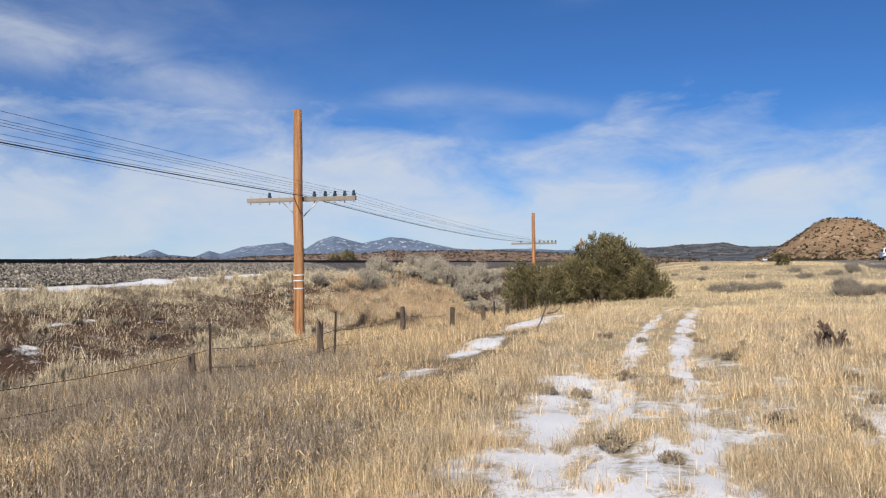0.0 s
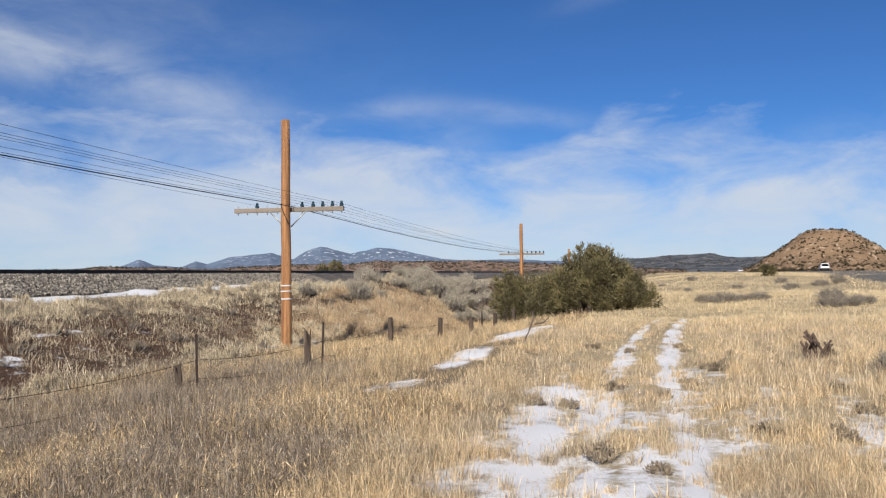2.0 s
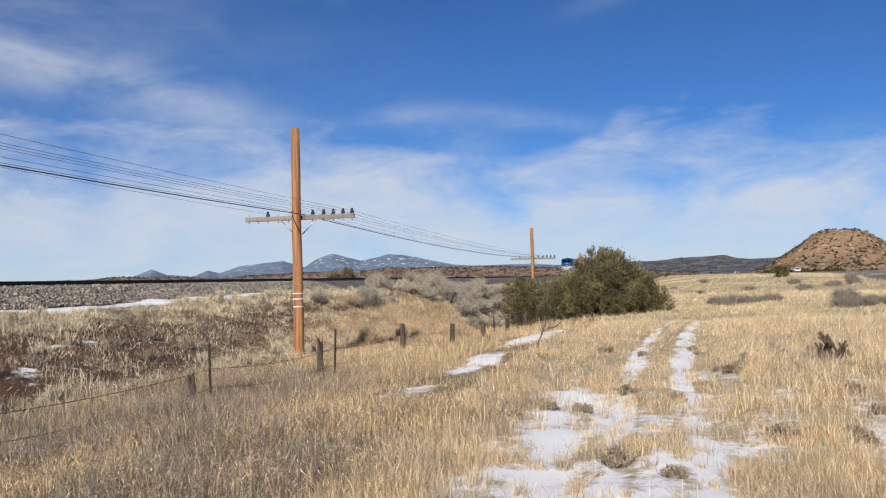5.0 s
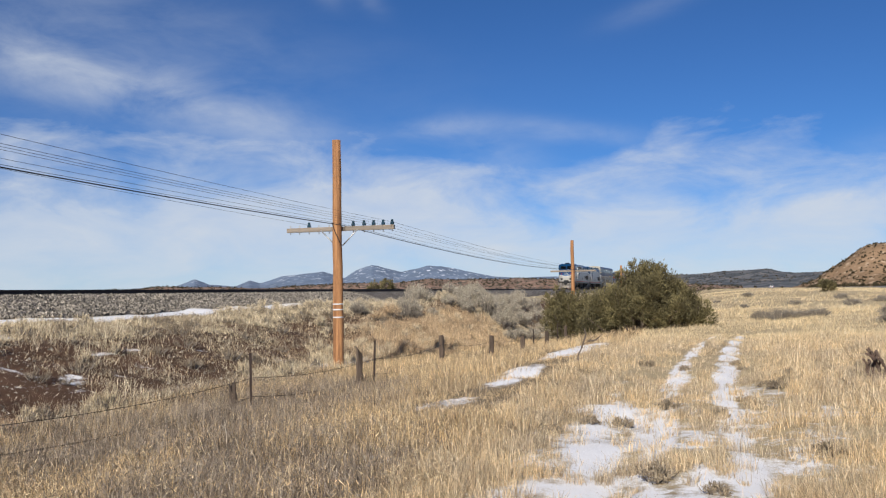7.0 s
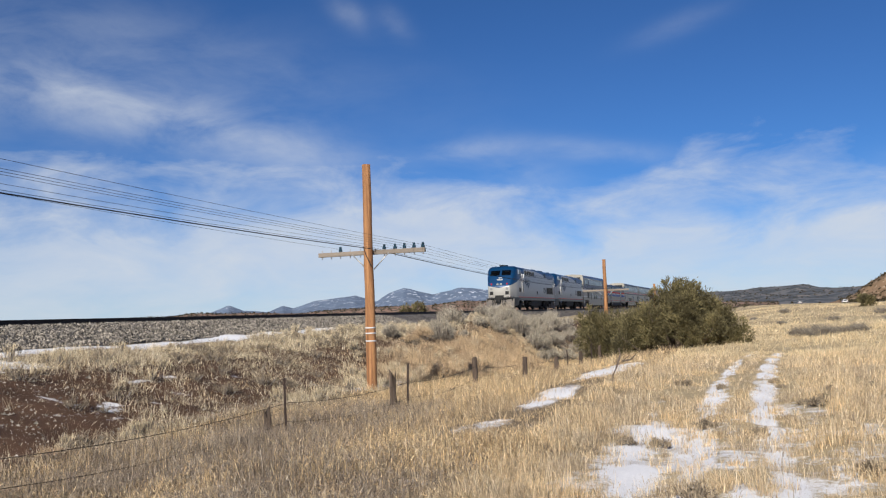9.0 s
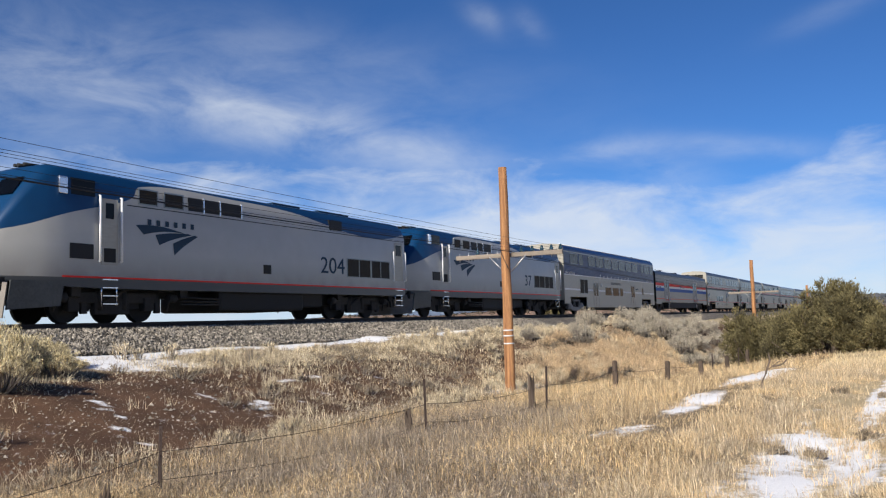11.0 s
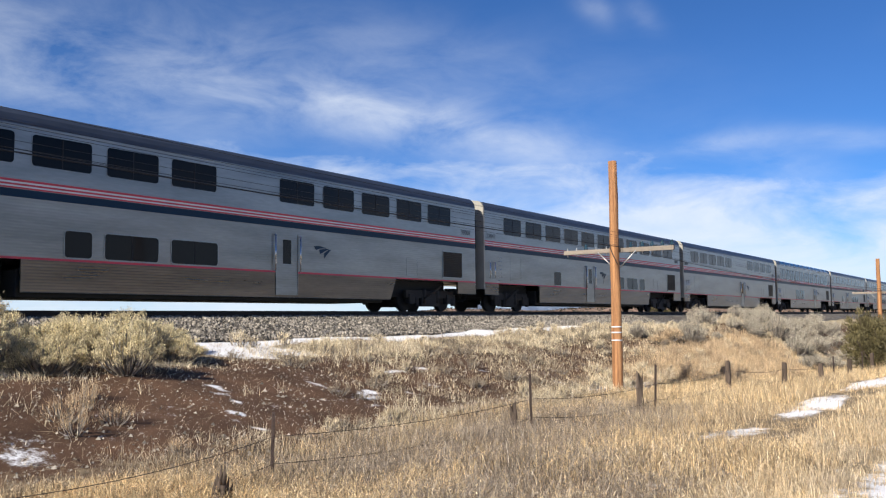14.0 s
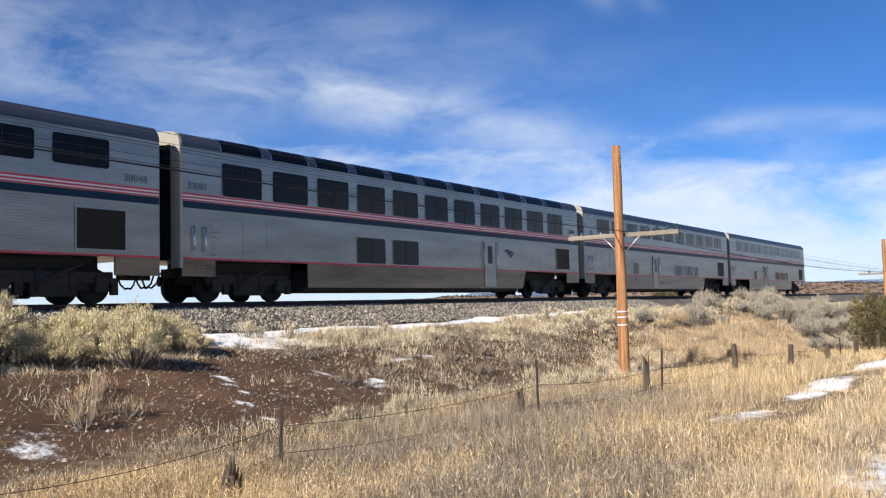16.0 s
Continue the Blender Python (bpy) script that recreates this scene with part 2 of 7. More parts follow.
def snow_mask(x, y):
    """Where thin snow lies: the road's ruts, the bench below the ballast, hollows in the swale."""
    road = road_x(y)
    d = x - road
    w = np.maximum(np.exp(-((d + 0.40) / 0.27) ** 2), np.exp(-((d - 0.45) / 0.31) ** 2) * 1.06)
    w = np.maximum(w, 0.92 * np.exp(-((d + 1.05) / 0.55) ** 2) * smooth(-y, -17, -11))
    w = np.maximum(w, 0.47 * np.exp(-((d + 0.3) / 1.5) ** 2) * smooth(-y, -16, -7))
    s = w * 0.72 * smooth(-y, -44, -24) - 0.42 * np.exp(-((d + 0.02) / 0.15) ** 2) * (y > 0)
    s = np.maximum(s, 0.47 * np.exp(-((d - 2.4) / 1.0) ** 2) * smooth(-y, -22, -10))
    s = np.maximum(s, 0.80 * np.exp(-((x + 16.6) / 0.95) ** 2) * smooth(y, -40, -20) * (y < 60))
    s = np.maximum(s, 1.0 * np.exp(-((x + 15.3) / 1.5) ** 2 - ((y - 14.2) / 1.9) ** 2))
    s = np.maximum(s, 0.95 * np.exp(-((x + 3.45 + 0.05 * (y - 17)) / 0.50) ** 2 - ((y - 17.2) / 3.2) ** 2))
    s = np.maximum(s, 0.90 * np.exp(-((x + 3.35 - 0.10 * (y - 26)) / 0.75) ** 2 - ((y - 25.8) / 4.2) ** 2))
    s = np.maximum(s, 0.75 * np.exp(-((x + 3.6) / 0.6) ** 2 - ((y - 12.9) / 1.1) ** 2))
    s = np.maximum(s, 0.62 * np.exp(-((x + 9.6) / 0.7) ** 2 - ((y - 23) / 3) ** 2))
    s = np.maximum(s, 0.43 * np.exp(-((x + 10.5) / 0.7) ** 2 - ((y - 6.1) / 0.8) ** 2))
    s = np.maximum(s, 0.72 * np.exp(-((x + 0.95) / 0.75) ** 2) * smooth(-y, -13, -8))
    s = np.maximum(s, 0.33 * np.exp(-((x + 11.2) / 2.2) ** 2) * (y < 45))
    streaks = np.exp(-(fractal(x * 0.9, y * 0.35, 83, 3) / 0.075) ** 2) * np.exp(-((x + 11.2) / 2.2) ** 2)
    s = np.maximum(s, 0.62 * streaks * smooth(-y, -34, -22))
    s = np.maximum(s, 0.66 * np.exp(-((x - 7.5) / 2.0) ** 2 - ((y - 19) / 1.0) ** 2))
    s = np.maximum(s, np.where(x > 1.0, 0.415, np.where(x > -1.8, 0.45, 0.36)) * smooth(-y, -28, -10) * (x > -7))
    return s + 0.22 * fractal(x * 3.2, y * 1.3, 71, 4) * np.clip(s * 3 - 0.6, 0, 1)


def build_ground():
    xs, ys = graded(-3200, 3200, -24, 12, 0.2), graded(-1500, 3900, -2, 52, 0.2, 1.06)
    X, Y = np.meshgrid(xs, ys, indexing="ij")
    Z = terrain(X, Y)
    me = mesh_from("ground", np.stack([X, Y, Z], -1).reshape(-1, 3), sheet_faces(len(xs), len(ys)), [ground_material()])
    u = X - (track_x(Y) - TRACK_X)
    soil = 0.78 * np.exp(-((u + 12.2) / 3.0) ** 2) + 0.35 * np.exp(-((Y - 10) / 7) ** 2) * np.exp(-((u + 11.4) / 2.4) ** 2)
    gravel = np.where(np.abs(u - TRACK_X) < 5.0, 0.8, 0.0) * smooth(-np.abs(u - TRACK_X), -4.6, -3.6)
    # the tall grass zone, where shade between stems is painted on the ground
    thatch = smooth(-u, 1.4, 2.4) * smooth(u, -10.5, -9.0) * 0.8 * smooth(-Y, -60, -30)
    for name, v in (("snow", snow_mask(X, Y)), ("thatch", thatch), ("soil", soil), ("gravel", gravel)):
        a = me.attributes.new(name, "FLOAT", "POINT")
        a.data.foreach_set("value", v.ravel().astype(np.float32))
    return tagged(new("ground", me), "dry winter grassland with thin snow in the wheel ruts", "ground", kind="structure")


build_ground()

# ---- building helpers ----


def part(name, bm, mats, parent=None, label="", smooth_shade=False):
    """Link a bmesh as one mesh object, under a thing or a part."""
    me = bpy.data.meshes.new(name)
    if smooth_shade:
        for f in bm.faces:
            f.smooth = True
    bm.to_mesh(me)
    bm.free()
    for m in (mats if isinstance(mats, (list, tuple)) else [mats]):
        me.materials.append(m)
    ob = new(name, me)
    ob.parent = parent
    if label:
        ob["label"] = label
    return ob


def again(ob, parent, m):
    """Another part on the same mesh."""
    o = new(ob.name.split(".")[0], ob.data)
    o.parent, o.matrix_basis = parent, m
    return o


def box(bm, x0, x1, y0, y1, z0, z1, bevel=0.0, mat=0):
    r = bmesh.ops.create_cube(bm, size=1, matrix=Matrix.Translation(((x0 + x1) / 2, (y0 + y1) / 2, (z0 + z1) / 2))
                              @ Matrix.Diagonal((x1 - x0, y1 - y0, z1 - z0, 1)))
    faces = {f for v in r["verts"] for f in v.link_faces}
    for f in faces:
        f.material_index = mat
    if bevel:
        e = {e for v in r["verts"] for e in v.link_edges}
        out = bmesh.ops.bevel(bm, geom=list(e), offset=bevel, segments=2, profile=0.6, affect="EDGES", clamp_overlap=True)
        for f in out["faces"]:
            f.material_index = mat
    return bm


def rod(bm, a, b, r0, r1=None, segments=8, mat=0):
    """A straight round bar from a to b."""
    a, b = Vector(a), Vector(b)
    d = b - a
    m = Matrix.Translation((a + b) / 2) @ d.to_track_quat("Z", "Y").to_matrix().to_4x4()
    r = bmesh.ops.create_cone(bm, cap_ends=True, segments=segments, radius1=r0, radius2=r0 if r1 is None else r1, depth=d.length, matrix=m)
    for f in {f for v in r["verts"] for f in v.link_faces}:
        f.material_index = mat
        f.smooth = len(f.verts) == 4
    return bm


def extrude(bm, outline, y0, y1, mat=0):
    """A solid with the outline (x, z) between y0 and y1."""
    a = [bm.verts.new((x, y0, z)) for x, z in outline]
    b = [bm.verts.new((x, y1, z)) for x, z in outline]
    n = len(outline)
    made = [bm.faces.new(a), bm.faces.new(b[::-1])]
    made += [bm.faces.new((a[i], b[i], b[(i + 1) % n], a[(i + 1) % n])) for i in range(n)]
    for f in made:
        f.material_index = mat
    bmesh.ops.recalc_face_normals(bm, faces=made)
    return bm


def empty(name, label, category, group=""):
    return tagged(new(name), label, category, group)


def lettering(name, text, size, mat, parent, m, label="", slant=0.0, stretch=1.0):
    """Raised letters in the built-in font, as a mesh."""
    cu = bpy.data.curves.new(name, "FONT")
    cu.body, cu.size, cu.extrude, cu.shear, cu.resolution_u = text, size, 0.004, slant, 3
    tmp = new(name, cu)
    bpy.context.view_layer.update()
    me = bpy.data.meshes.new_from_object(tmp.evaluated_get(bpy.context.evaluated_depsgraph_get()))
    bpy.data.objects.remove(tmp)
    me.transform(Matrix.Diagonal((stretch, 1, 1, 1)))
    me.materials.clear()
    me.materials.append(mat)
    ob = new(name, me)
    ob.parent, ob.matrix_basis = parent, m
    if label:
        ob["label"] = label
    return ob


# ---- railway track ----
STEEL_RAIL = material("rusty rail", (0.035, 0.024, 0.02), 0.6, 0.3, 0.3, 2.0, 30)
TIE_WOOD = material("creosoted tie", (0.07, 0.055, 0.045), 0.9, 0, 0.35, 3, 30, by_object=0.25)
BALLAST = material("ballast stone", (0.25, 0.22, 0.18), 0.95, 0, 0.35, 2.5, 20, 0.3, by_island=0.85)


def build_track():
    ys = np.concatenate([np.arange(-160, 170, 10.0), np.arange(170, 900, 6.0)])
    xs = track_x(ys)
    # rails: foot, web, head
    prof = [(-0.07, -0.17), (0.07, -0.17), (0.07, -0.155), (0.012, -0.13), (0.012, -0.045), (0.036, -0.035), (0.036, -0.006), (0.028, 0.0),
            (-0.028, 0.0), (-0.036, -0.006), (-0.036, -0.035), (-0.012, -0.045), (-0.012, -0.13), (-0.07, -0.155)]
    n = len(prof)
    for side in (-0.755, 0.755):
        v = np.array([[(x + side + px, y, RAIL_Z + pz) for px, pz in prof] for x, y in zip(xs, ys)]).reshape(-1, 3)
        f = [(i * n + k, (i + 1) * n + k, (i + 1) * n + (k + 1) % n, i * n + (k + 1) % n) for i in range(len(ys) - 1) for k in range(n)]
        me = mesh_from("rail", v, f, [STEEL_RAIL], False)
        tagged(new("rail", me), "rusty brown steel rail spiked to ties on ballast", "rail", "rails of the track", "structure")
    # ballast bed with a rounded shoulder
    bprof = [(-4.3, 1.05), (-2.15, 1.60), (-1.6, 1.685), (1.6, 1.685), (2.15, 1.60), (4.3, 1.05)]
    prof = []
    for (a, za), (b, zb) in zip(bprof, bprof[1:]):
        for s in np.linspace(0, 1, 7)[:-1]:
            prof.append((a + (b - a) * s, za + (zb - za) * s))
    prof.append(bprof[-1])
    ys2 = np.concatenate([np.arange(-160, -6, 4.0), np.arange(-6, 60, 0.35), np.arange(60, 900, 5.0)])
    P = np.array(prof)
    X = track_x(ys2)[:, None] + P[None, :, 0]
    Y = np.repeat(ys2[:, None], len(P), 1)
    Z = np.repeat(P[None, :, 1], len(ys2), 0) + 0.035 * fractal(X * 2.1, Y * 2.1, 21, 2)
    Z[:, 0] -= 0.3
    Z[:, -1] -= 0.3
    me = mesh_from("ballast", np.stack([X, Y, Z], -1).reshape(-1, 3), sheet_faces(len(ys2), len(P)), [BALLAST_BED])
    bed = tagged(new("ballast_bed", me), "grey crushed stone ballast heaped under the track", "ballast", kind="structure")
    tie = None
    for k in range(290):
        y = -8 + 0.5 * k
        m = pose(float(track_x(y)), y, RAIL_Z - 0.17)
        if tie is None:
            tie = part("tie", box(bmesh.new(), -1.3, 1.3, -0.115, 0.115, -0.17, 0.0, 0.012), TIE_WOOD, bed)
            tie.matrix_basis = m
        else:
            again(tie, bed, m)
    # loose stones on the near shoulder
    rng = np.random.default_rng(4)
    count = 19000
    y = 4 + 44 * rng.random(count) ** 1.25
    off = 1.45 + 2.7 * rng.random(count)
    x = track_x(y) + off
    z = np.interp(off, [b[0] for b in bprof], [b[1] for b in bprof]) + 0.01
    base = np.array([(1, 0, 0), (-1, 0.1, 0), (0, 1, 0.1), (0.1, -1, 0), (0, 0.1, 1), (0, 0, -1)], float)
    tri = np.array([(0, 2, 4), (2, 1, 4), (1, 3, 4), (3, 0, 4), (2, 0, 5), (1, 2, 5), (3, 1, 5), (0, 3, 5)])
    size = 0.022 + 0.04 * rng.random((count, 1, 3))
    v = base[None] * size + 0.008 * rng.standard_normal((count, 6, 3))
    v = v + np.stack([x, y, z], 1)[:, None, :]
    f = (tri[None] + 6 * np.arange(count)[:, None, None]).reshape(-1, 3)
    me = mesh_from("ballast_stones", v.reshape(-1, 3), f, [BALLAST], False)
    tagged(new("ballast_stones", me), "loose grey and tan crushed stones on the ballast shoulder", "stones", kind="stuff")


def ballast_bed_material():
    m = material("ballast bed", (0.165, 0.142, 0.116), 0.95, 0, 0.35, 1.2, 14, 0.0)
    nt = m.node_tree
    N, L = nt.nodes.new, nt.links.new
    bsdf = nt.nodes["Principled BSDF"]
    co = N("ShaderNodeTexCoord")
    vor = N("ShaderNodeTexVoronoi")
    vor.inputs["Scale"].default_value = 17
    L(co.outputs["Object"], vor.inputs["Vector"])
    ramp = N("ShaderNodeMapRange")
    ramp.inputs[1].default_value, ramp.inputs[2].default_value = 0.0, 1.0
    ramp.inputs[3].default_value, ramp.inputs[4].default_value = 0.35, 1.75
    sep = N("ShaderNodeSeparateColor")
    L(vor.outputs["Color"], sep.inputs[0])
    L(sep.outputs[0], ramp.inputs[0])
    old = bsdf.inputs["Base Color"].links[0].from_socket
    mul = N("ShaderNodeMix")
    mul.data_type, mul.blend_type = "RGBA", "MULTIPLY"
    mul.inputs[0].default_value = 1.0
    L(old, mul.inputs[6]), L(ramp.outputs[0], mul.inputs[7])
    L(mul.outputs[2], bsdf.inputs["Base Color"])
    b = N("ShaderNodeBump")
    b.inputs["Strength"].default_value, b.inputs["Distance"].default_value, b.invert = 0.9, 0.05, True
    L(vor.outputs["Distance"], b.inputs["Height"])
    L(b.outputs[0], bsdf.inputs["Normal"])
    return m


BALLAST_BED = ballast_bed_material()
build_track()

# ---- the train ----
SPEED, NOSE_END = 34.02, -156.1          # metres a second; where the nose stands at the clip's end
LOCO, CAR = 21.0, 25.91
HALF = 1.53


def steel(name, color, rough, rib=0.0, metal=0.9, grime=0.35, relief=0.3):
    """Brushed or ribbed stainless steel with road grime that gathers in streaks."""
    m = material(name, color, rough, metal, 0.12, 0.7, 9, 0.03, dark=tuple(c * (1 - grime) for c in color), stretch=(1, 0.35, 2.2))
    if rib:
        nt = m.node_tree
        N, L = nt.nodes.new, nt.links.new
        co, wave = N("ShaderNodeTexCoord"), N("ShaderNodeTexWave")
        wave.bands_direction, wave.wave_profile = "Z", "SIN"
        wave.inputs["Scale"].default_value = rib
        L(co.outputs["Object"], wave.inputs["Vector"])
        b = N("ShaderNodeBump")
        b.inputs["Strength"].default_value, b.inputs["Distance"].default_value = relief, 0.02
        L(wave.outputs["Fac"], b.inputs["Height"])
        L(b.outputs[0], nt.nodes["Principled BSDF"].inputs["Normal"])
    return m


STAINLESS = steel("stainless steel", (0.31, 0.325, 0.318), 0.34)
RIBBED = steel("ribbed stainless steel", (0.305, 0.308, 0.288), 0.33, 4.2, relief=0.12)
DUSTY = steel("dusty stainless skirt", (0.245, 0.198, 0.140), 0.30, 4.2, 0.75, 0.5, 0.25)
BAGGAGE = steel("dull brown-grey steel", (0.27, 0.24, 0.20), 0.36, 4.2, 0.8)
ROOF_GREY = material("weathered roof", (0.060, 0.074, 0.102), 0.45, 0.3, 0.25, 0.5, 8, 0.05, stretch=(1, 0.2, 1))
GREY_PAINT = material("grey car paint", (0.20, 0.19, 0.18), 0.42, 0.25, 0.14, 0.5, 12, 0.02, stretch=(1, 0.3, 2))
NAVY = material("navy blue car paint", (0.006, 0.023, 0.105), 0.34, 0.0, 0.15, 0.6, 12, 0.02, stretch=(1, 0.3, 2), spec=0.25)
SILVER = material("silver car paint", (0.36, 0.335, 0.285), 0.40, 0.4, 0.12, 0.5, 12, 0.02, stretch=(1, 0.3, 2))
WHITE = material("white paint", (0.74, 0.74, 0.73), 0.5, 0, 0.10, 2, 30, 0.02, spec=0.25)
FADED_RED = material("faded red stripe paint", (0.60, 0.045, 0.075), 0.5, 0.0, 0.2, 1, 20, 0.0)
RED = material("red stripe paint", (0.78, 0.04, 0.03), 0.5, 0, 0.12, 2, 30, 0.0, spec=0.15)
BLUE = material("blue stripe paint", (0.004, 0.085, 0.36), 0.5, 0, 0.12, 2, 30, 0.0, spec=0.15)
DEEP_BLUE = material("dark blue stripe paint", (0.004, 0.027, 0.060), 0.42, 0, 0.12, 2, 30, 0.0, spec=0.2)
LOGO_BLUE = material("slate blue marking", (0.018, 0.042, 0.075), 0.5, 0, 0.1, 2, 30, 0.0, spec=0.2)
FADED_MARK = material("faded grey marking", (0.13, 0.145, 0.155), 0.5, 0.3, 0.2, 2, 30, 0.0)
SKIRT_GREY = material("dusty dark grey paint", (0.075, 0.080, 0.078), 0.6, 0.1, 0.3, 1.5, 16, 0.05)
TRUCK_GREY = material("grey painted truck frame", (0.21, 0.21, 0.205), 0.6, 0.2, 0.3, 2, 20, 0.08)
BLACK = material("black undergear", (0.014, 0.014, 0.014), 0.75, 0.1, 0.3, 2, 20, 0.1)
GRIME = material("dusty truck steel", (0.034, 0.031, 0.028), 0.8, 0.2, 0.35, 3, 25, 0.1)
RUBBER = material("black rubber", (0.02, 0.02, 0.02), 0.85, 0, 0.2, 4, 30, 0.05)
GLASS = material("dark tinted glass", (0.006, 0.007, 0.008), 0.06, 0.0, 0.1, 2, 20, 0.0, spec=0.16)
CHROME = material("bright grab rail", (0.72, 0.72, 0.73), 0.22, 1.0, 0.06, 4, 30, 0.0)
LOUVRE = material("dark louvre", (0.014, 0.0145, 0.016), 0.55, 0.4, 0.2, 3, 30, 0.0)
CREAM = material("cream end paint", (0.36, 0.335, 0.28), 0.6, 0, 0.12, 1.5, 20, 0.03)
LAMP_GLASS = material("headlight lens", (0.30, 0.30, 0.29), 0.18, 0, 0.1, 3, 30, 0.0)
RED_LENS = material("red marker lens", (0.5, 0.02, 0.02), 0.15, 0, 0.05, 3, 30, 0.0)


def window_part(car, y0, y1, z0, z1, split=True, x=HALF, name="window", bar=None):
    """A tinted window with a slim bright frame, set a little into the side."""
    bm = bmesh.new()
    d, r = 0.022, 0.085

    def outline(g):
        """The window's edge with rounded corners, widened by g."""
        pts = []
        for cy, cz, a0 in ((y1 - r, z1 - r, 0), (y0 + r, z1 - r, 90), (y0 + r, z0 + r, 180), (y1 - r, z0 + r, 270)):
            for k in range(4):
                a = radians(a0 + 30 * k)
                pts.append((cy + (r + g) * math.cos(a), cz + (r + g) * math.sin(a)))
        return pts

    loops = [[bm.verts.new((xx, py, pz)) for py, pz in outline(g)] for xx, g in ((x - 0.01, d), (x + 0.014, d), (x + 0.014, 0.0), (x - 0.01, 0.0))]
    n = len(loops[0])
    for p, q in zip(loops, loops[1:]):
        for i in range(n):
            bm.faces.new((p[i], p[(i + 1) % n], q[(i + 1) % n], q[i]))
    bmesh.ops.recalc_face_normals(bm, faces=bm.faces)
    win = part(name, bm, STAINLESS, car, "dark tinted window in a slim steel frame")
    bm = bmesh.new()
    front, back = [[bm.verts.new((xx, py, pz)) for py, pz in outline(0.004)] for xx in (x + 0.006, x - 0.02)]
    bm.faces.new(front), bm.faces.new(back[::-1])
    for i in range(n):
        bm.faces.new((front[i], back[i], back[(i + 1) % n], front[(i + 1) % n]))
    bmesh.ops.recalc_face_normals(bm, faces=bm.faces)
    part("pane", bm, GLASS, win)
    if split:
        m = (y0 + y1) / 2
        part("mullion", box(bmesh.new(), x - 0.01, x + 0.012, m - 0.016, m + 0.016, z0, z1), bar or LOUVRE, win)
    return win


def louvre_part(car, y0, y1, z0, z1, n, x=HALF, name="louvre"):
    bm = bmesh.new()
    box(bm, x - 0.01, x + 0.006, y0, y1, z0, z1, 0, 1)
    for a, b, c, e in ((y0 - 0.04, y0, z0 - 0.04, z1 + 0.04), (y1, y1 + 0.04, z0 - 0.04, z1 + 0.04), (y0, y1, z0 - 0.04, z0), (y0, y1, z1, z1 + 0.04)):
        box(bm, x - 0.01, x + 0.022, a, b, c, e, 0, 0)
    h = (z1 - z0) / n
    for k in range(n):
        z = z0 + h * k
        v = [bm.verts.new(p) for p in ((x + 0.004, y0, z + h * 0.15), (x + 0.004, y1, z + h * 0.15), (x + 0.03, y1, z + h * 0.75), (x + 0.03, y0, z + h * 0.75))]
        bm.faces.new(v[::-1]).material_index = 1
    return part(name, bm, [STAINLESS, LOUVRE], car)


def stripe(car, y0, y1, z0, z1, mat, x=HALF + 0.005, name="stripe", label=""):
    return part(name, box(bmesh.new(), x - 0.008, x, y0, y1, z0, z1), mat, car, label)


def wheel_mesh(r):
    bm = bmesh.new()
    for x0, x1, rr in ((-0.068, 0.068, r), (0.05, 0.085, r * 0.86), (-0.095, -0.055, r + 0.025), (0.08, 0.14, 0.10)):
        rod(bm, (x0, 0, 0), (x1, 0, 0), rr, segments=24)
    return bm


BRIGHT_EDGE = material("bare bright steel", (0.62, 0.58, 0.52), 0.45, 0.5, 0.2, 3, 30, 0.05)


def truck(car, y, axles, r, gauge=0.755, pitch=2.6):
    """A wheeled truck: two side frames with springs and axle boxes, a cross beam, and its wheels."""
    bm = bmesh.new()
    reach = (len(axles) - 1) * pitch / 2
    for s in (-1, 1):
        x = s * 1.08
        box(bm, x - 0.07, x + 0.07, y - reach - 0.35, y + reach + 0.35, r + 0.06, r + 0.36, 0.03)
        box(bm, x - 0.09, x + 0.09, y - 0.62, y + 0.62, r - 0.28, r + 0.2, 0.04)
        box(bm, x - 0.22, x - s * 0.0 - 0.08, y - reach + 0.2, y + reach - 0.2, r - 0.12, r + 0.3, 0.03)
        for a in (-0.75, 0.75):
            rod(bm, (x + s * 0.04, y + a * 0.6, r - 0.15), (x + s * 0.04, y + a * 0.6, r + 0.42), 0.10, segments=12)
        rod(bm, (x + s * 0.12, y - 0.5, r + 0.05), (x + s * 0.12, y + 0.7, r + 0.55), 0.045, segments=8)
        for k in range(len(axles)):
            ya = y - reach + k * pitch
            box(bm, x - 0.1, x + 0.13, ya - 0.19, ya + 0.19, r - 0.18, r + 0.22, 0.04)
            box(bm, x - 0.06, x + 0.06, ya + 0.3, ya + 0.52, r - 0.25, r + 0.2, 0.03)
    box(bm, -1.0, 1.0, y - 0.25, y + 0.25, r, r + 0.35, 0.03)
    frame_ob = part("truck", bm, GRIME, car, "dusty grey-black wheel truck with coil springs")
    first = None
    for k in range(len(axles)):
        ya = y - reach + k * pitch
        for s in (-1, 1):
            m = Matrix.Translation((s * gauge, ya, r)) @ Matrix.Rotation(0 if s > 0 else math.pi, 4, "Z")
            if first is None:
                first = part("wheel", wheel_mesh(r), BLACK, frame_ob)
                first.matrix_basis = m
            else:
                again(first, frame_ob, m)
    return frame_ob


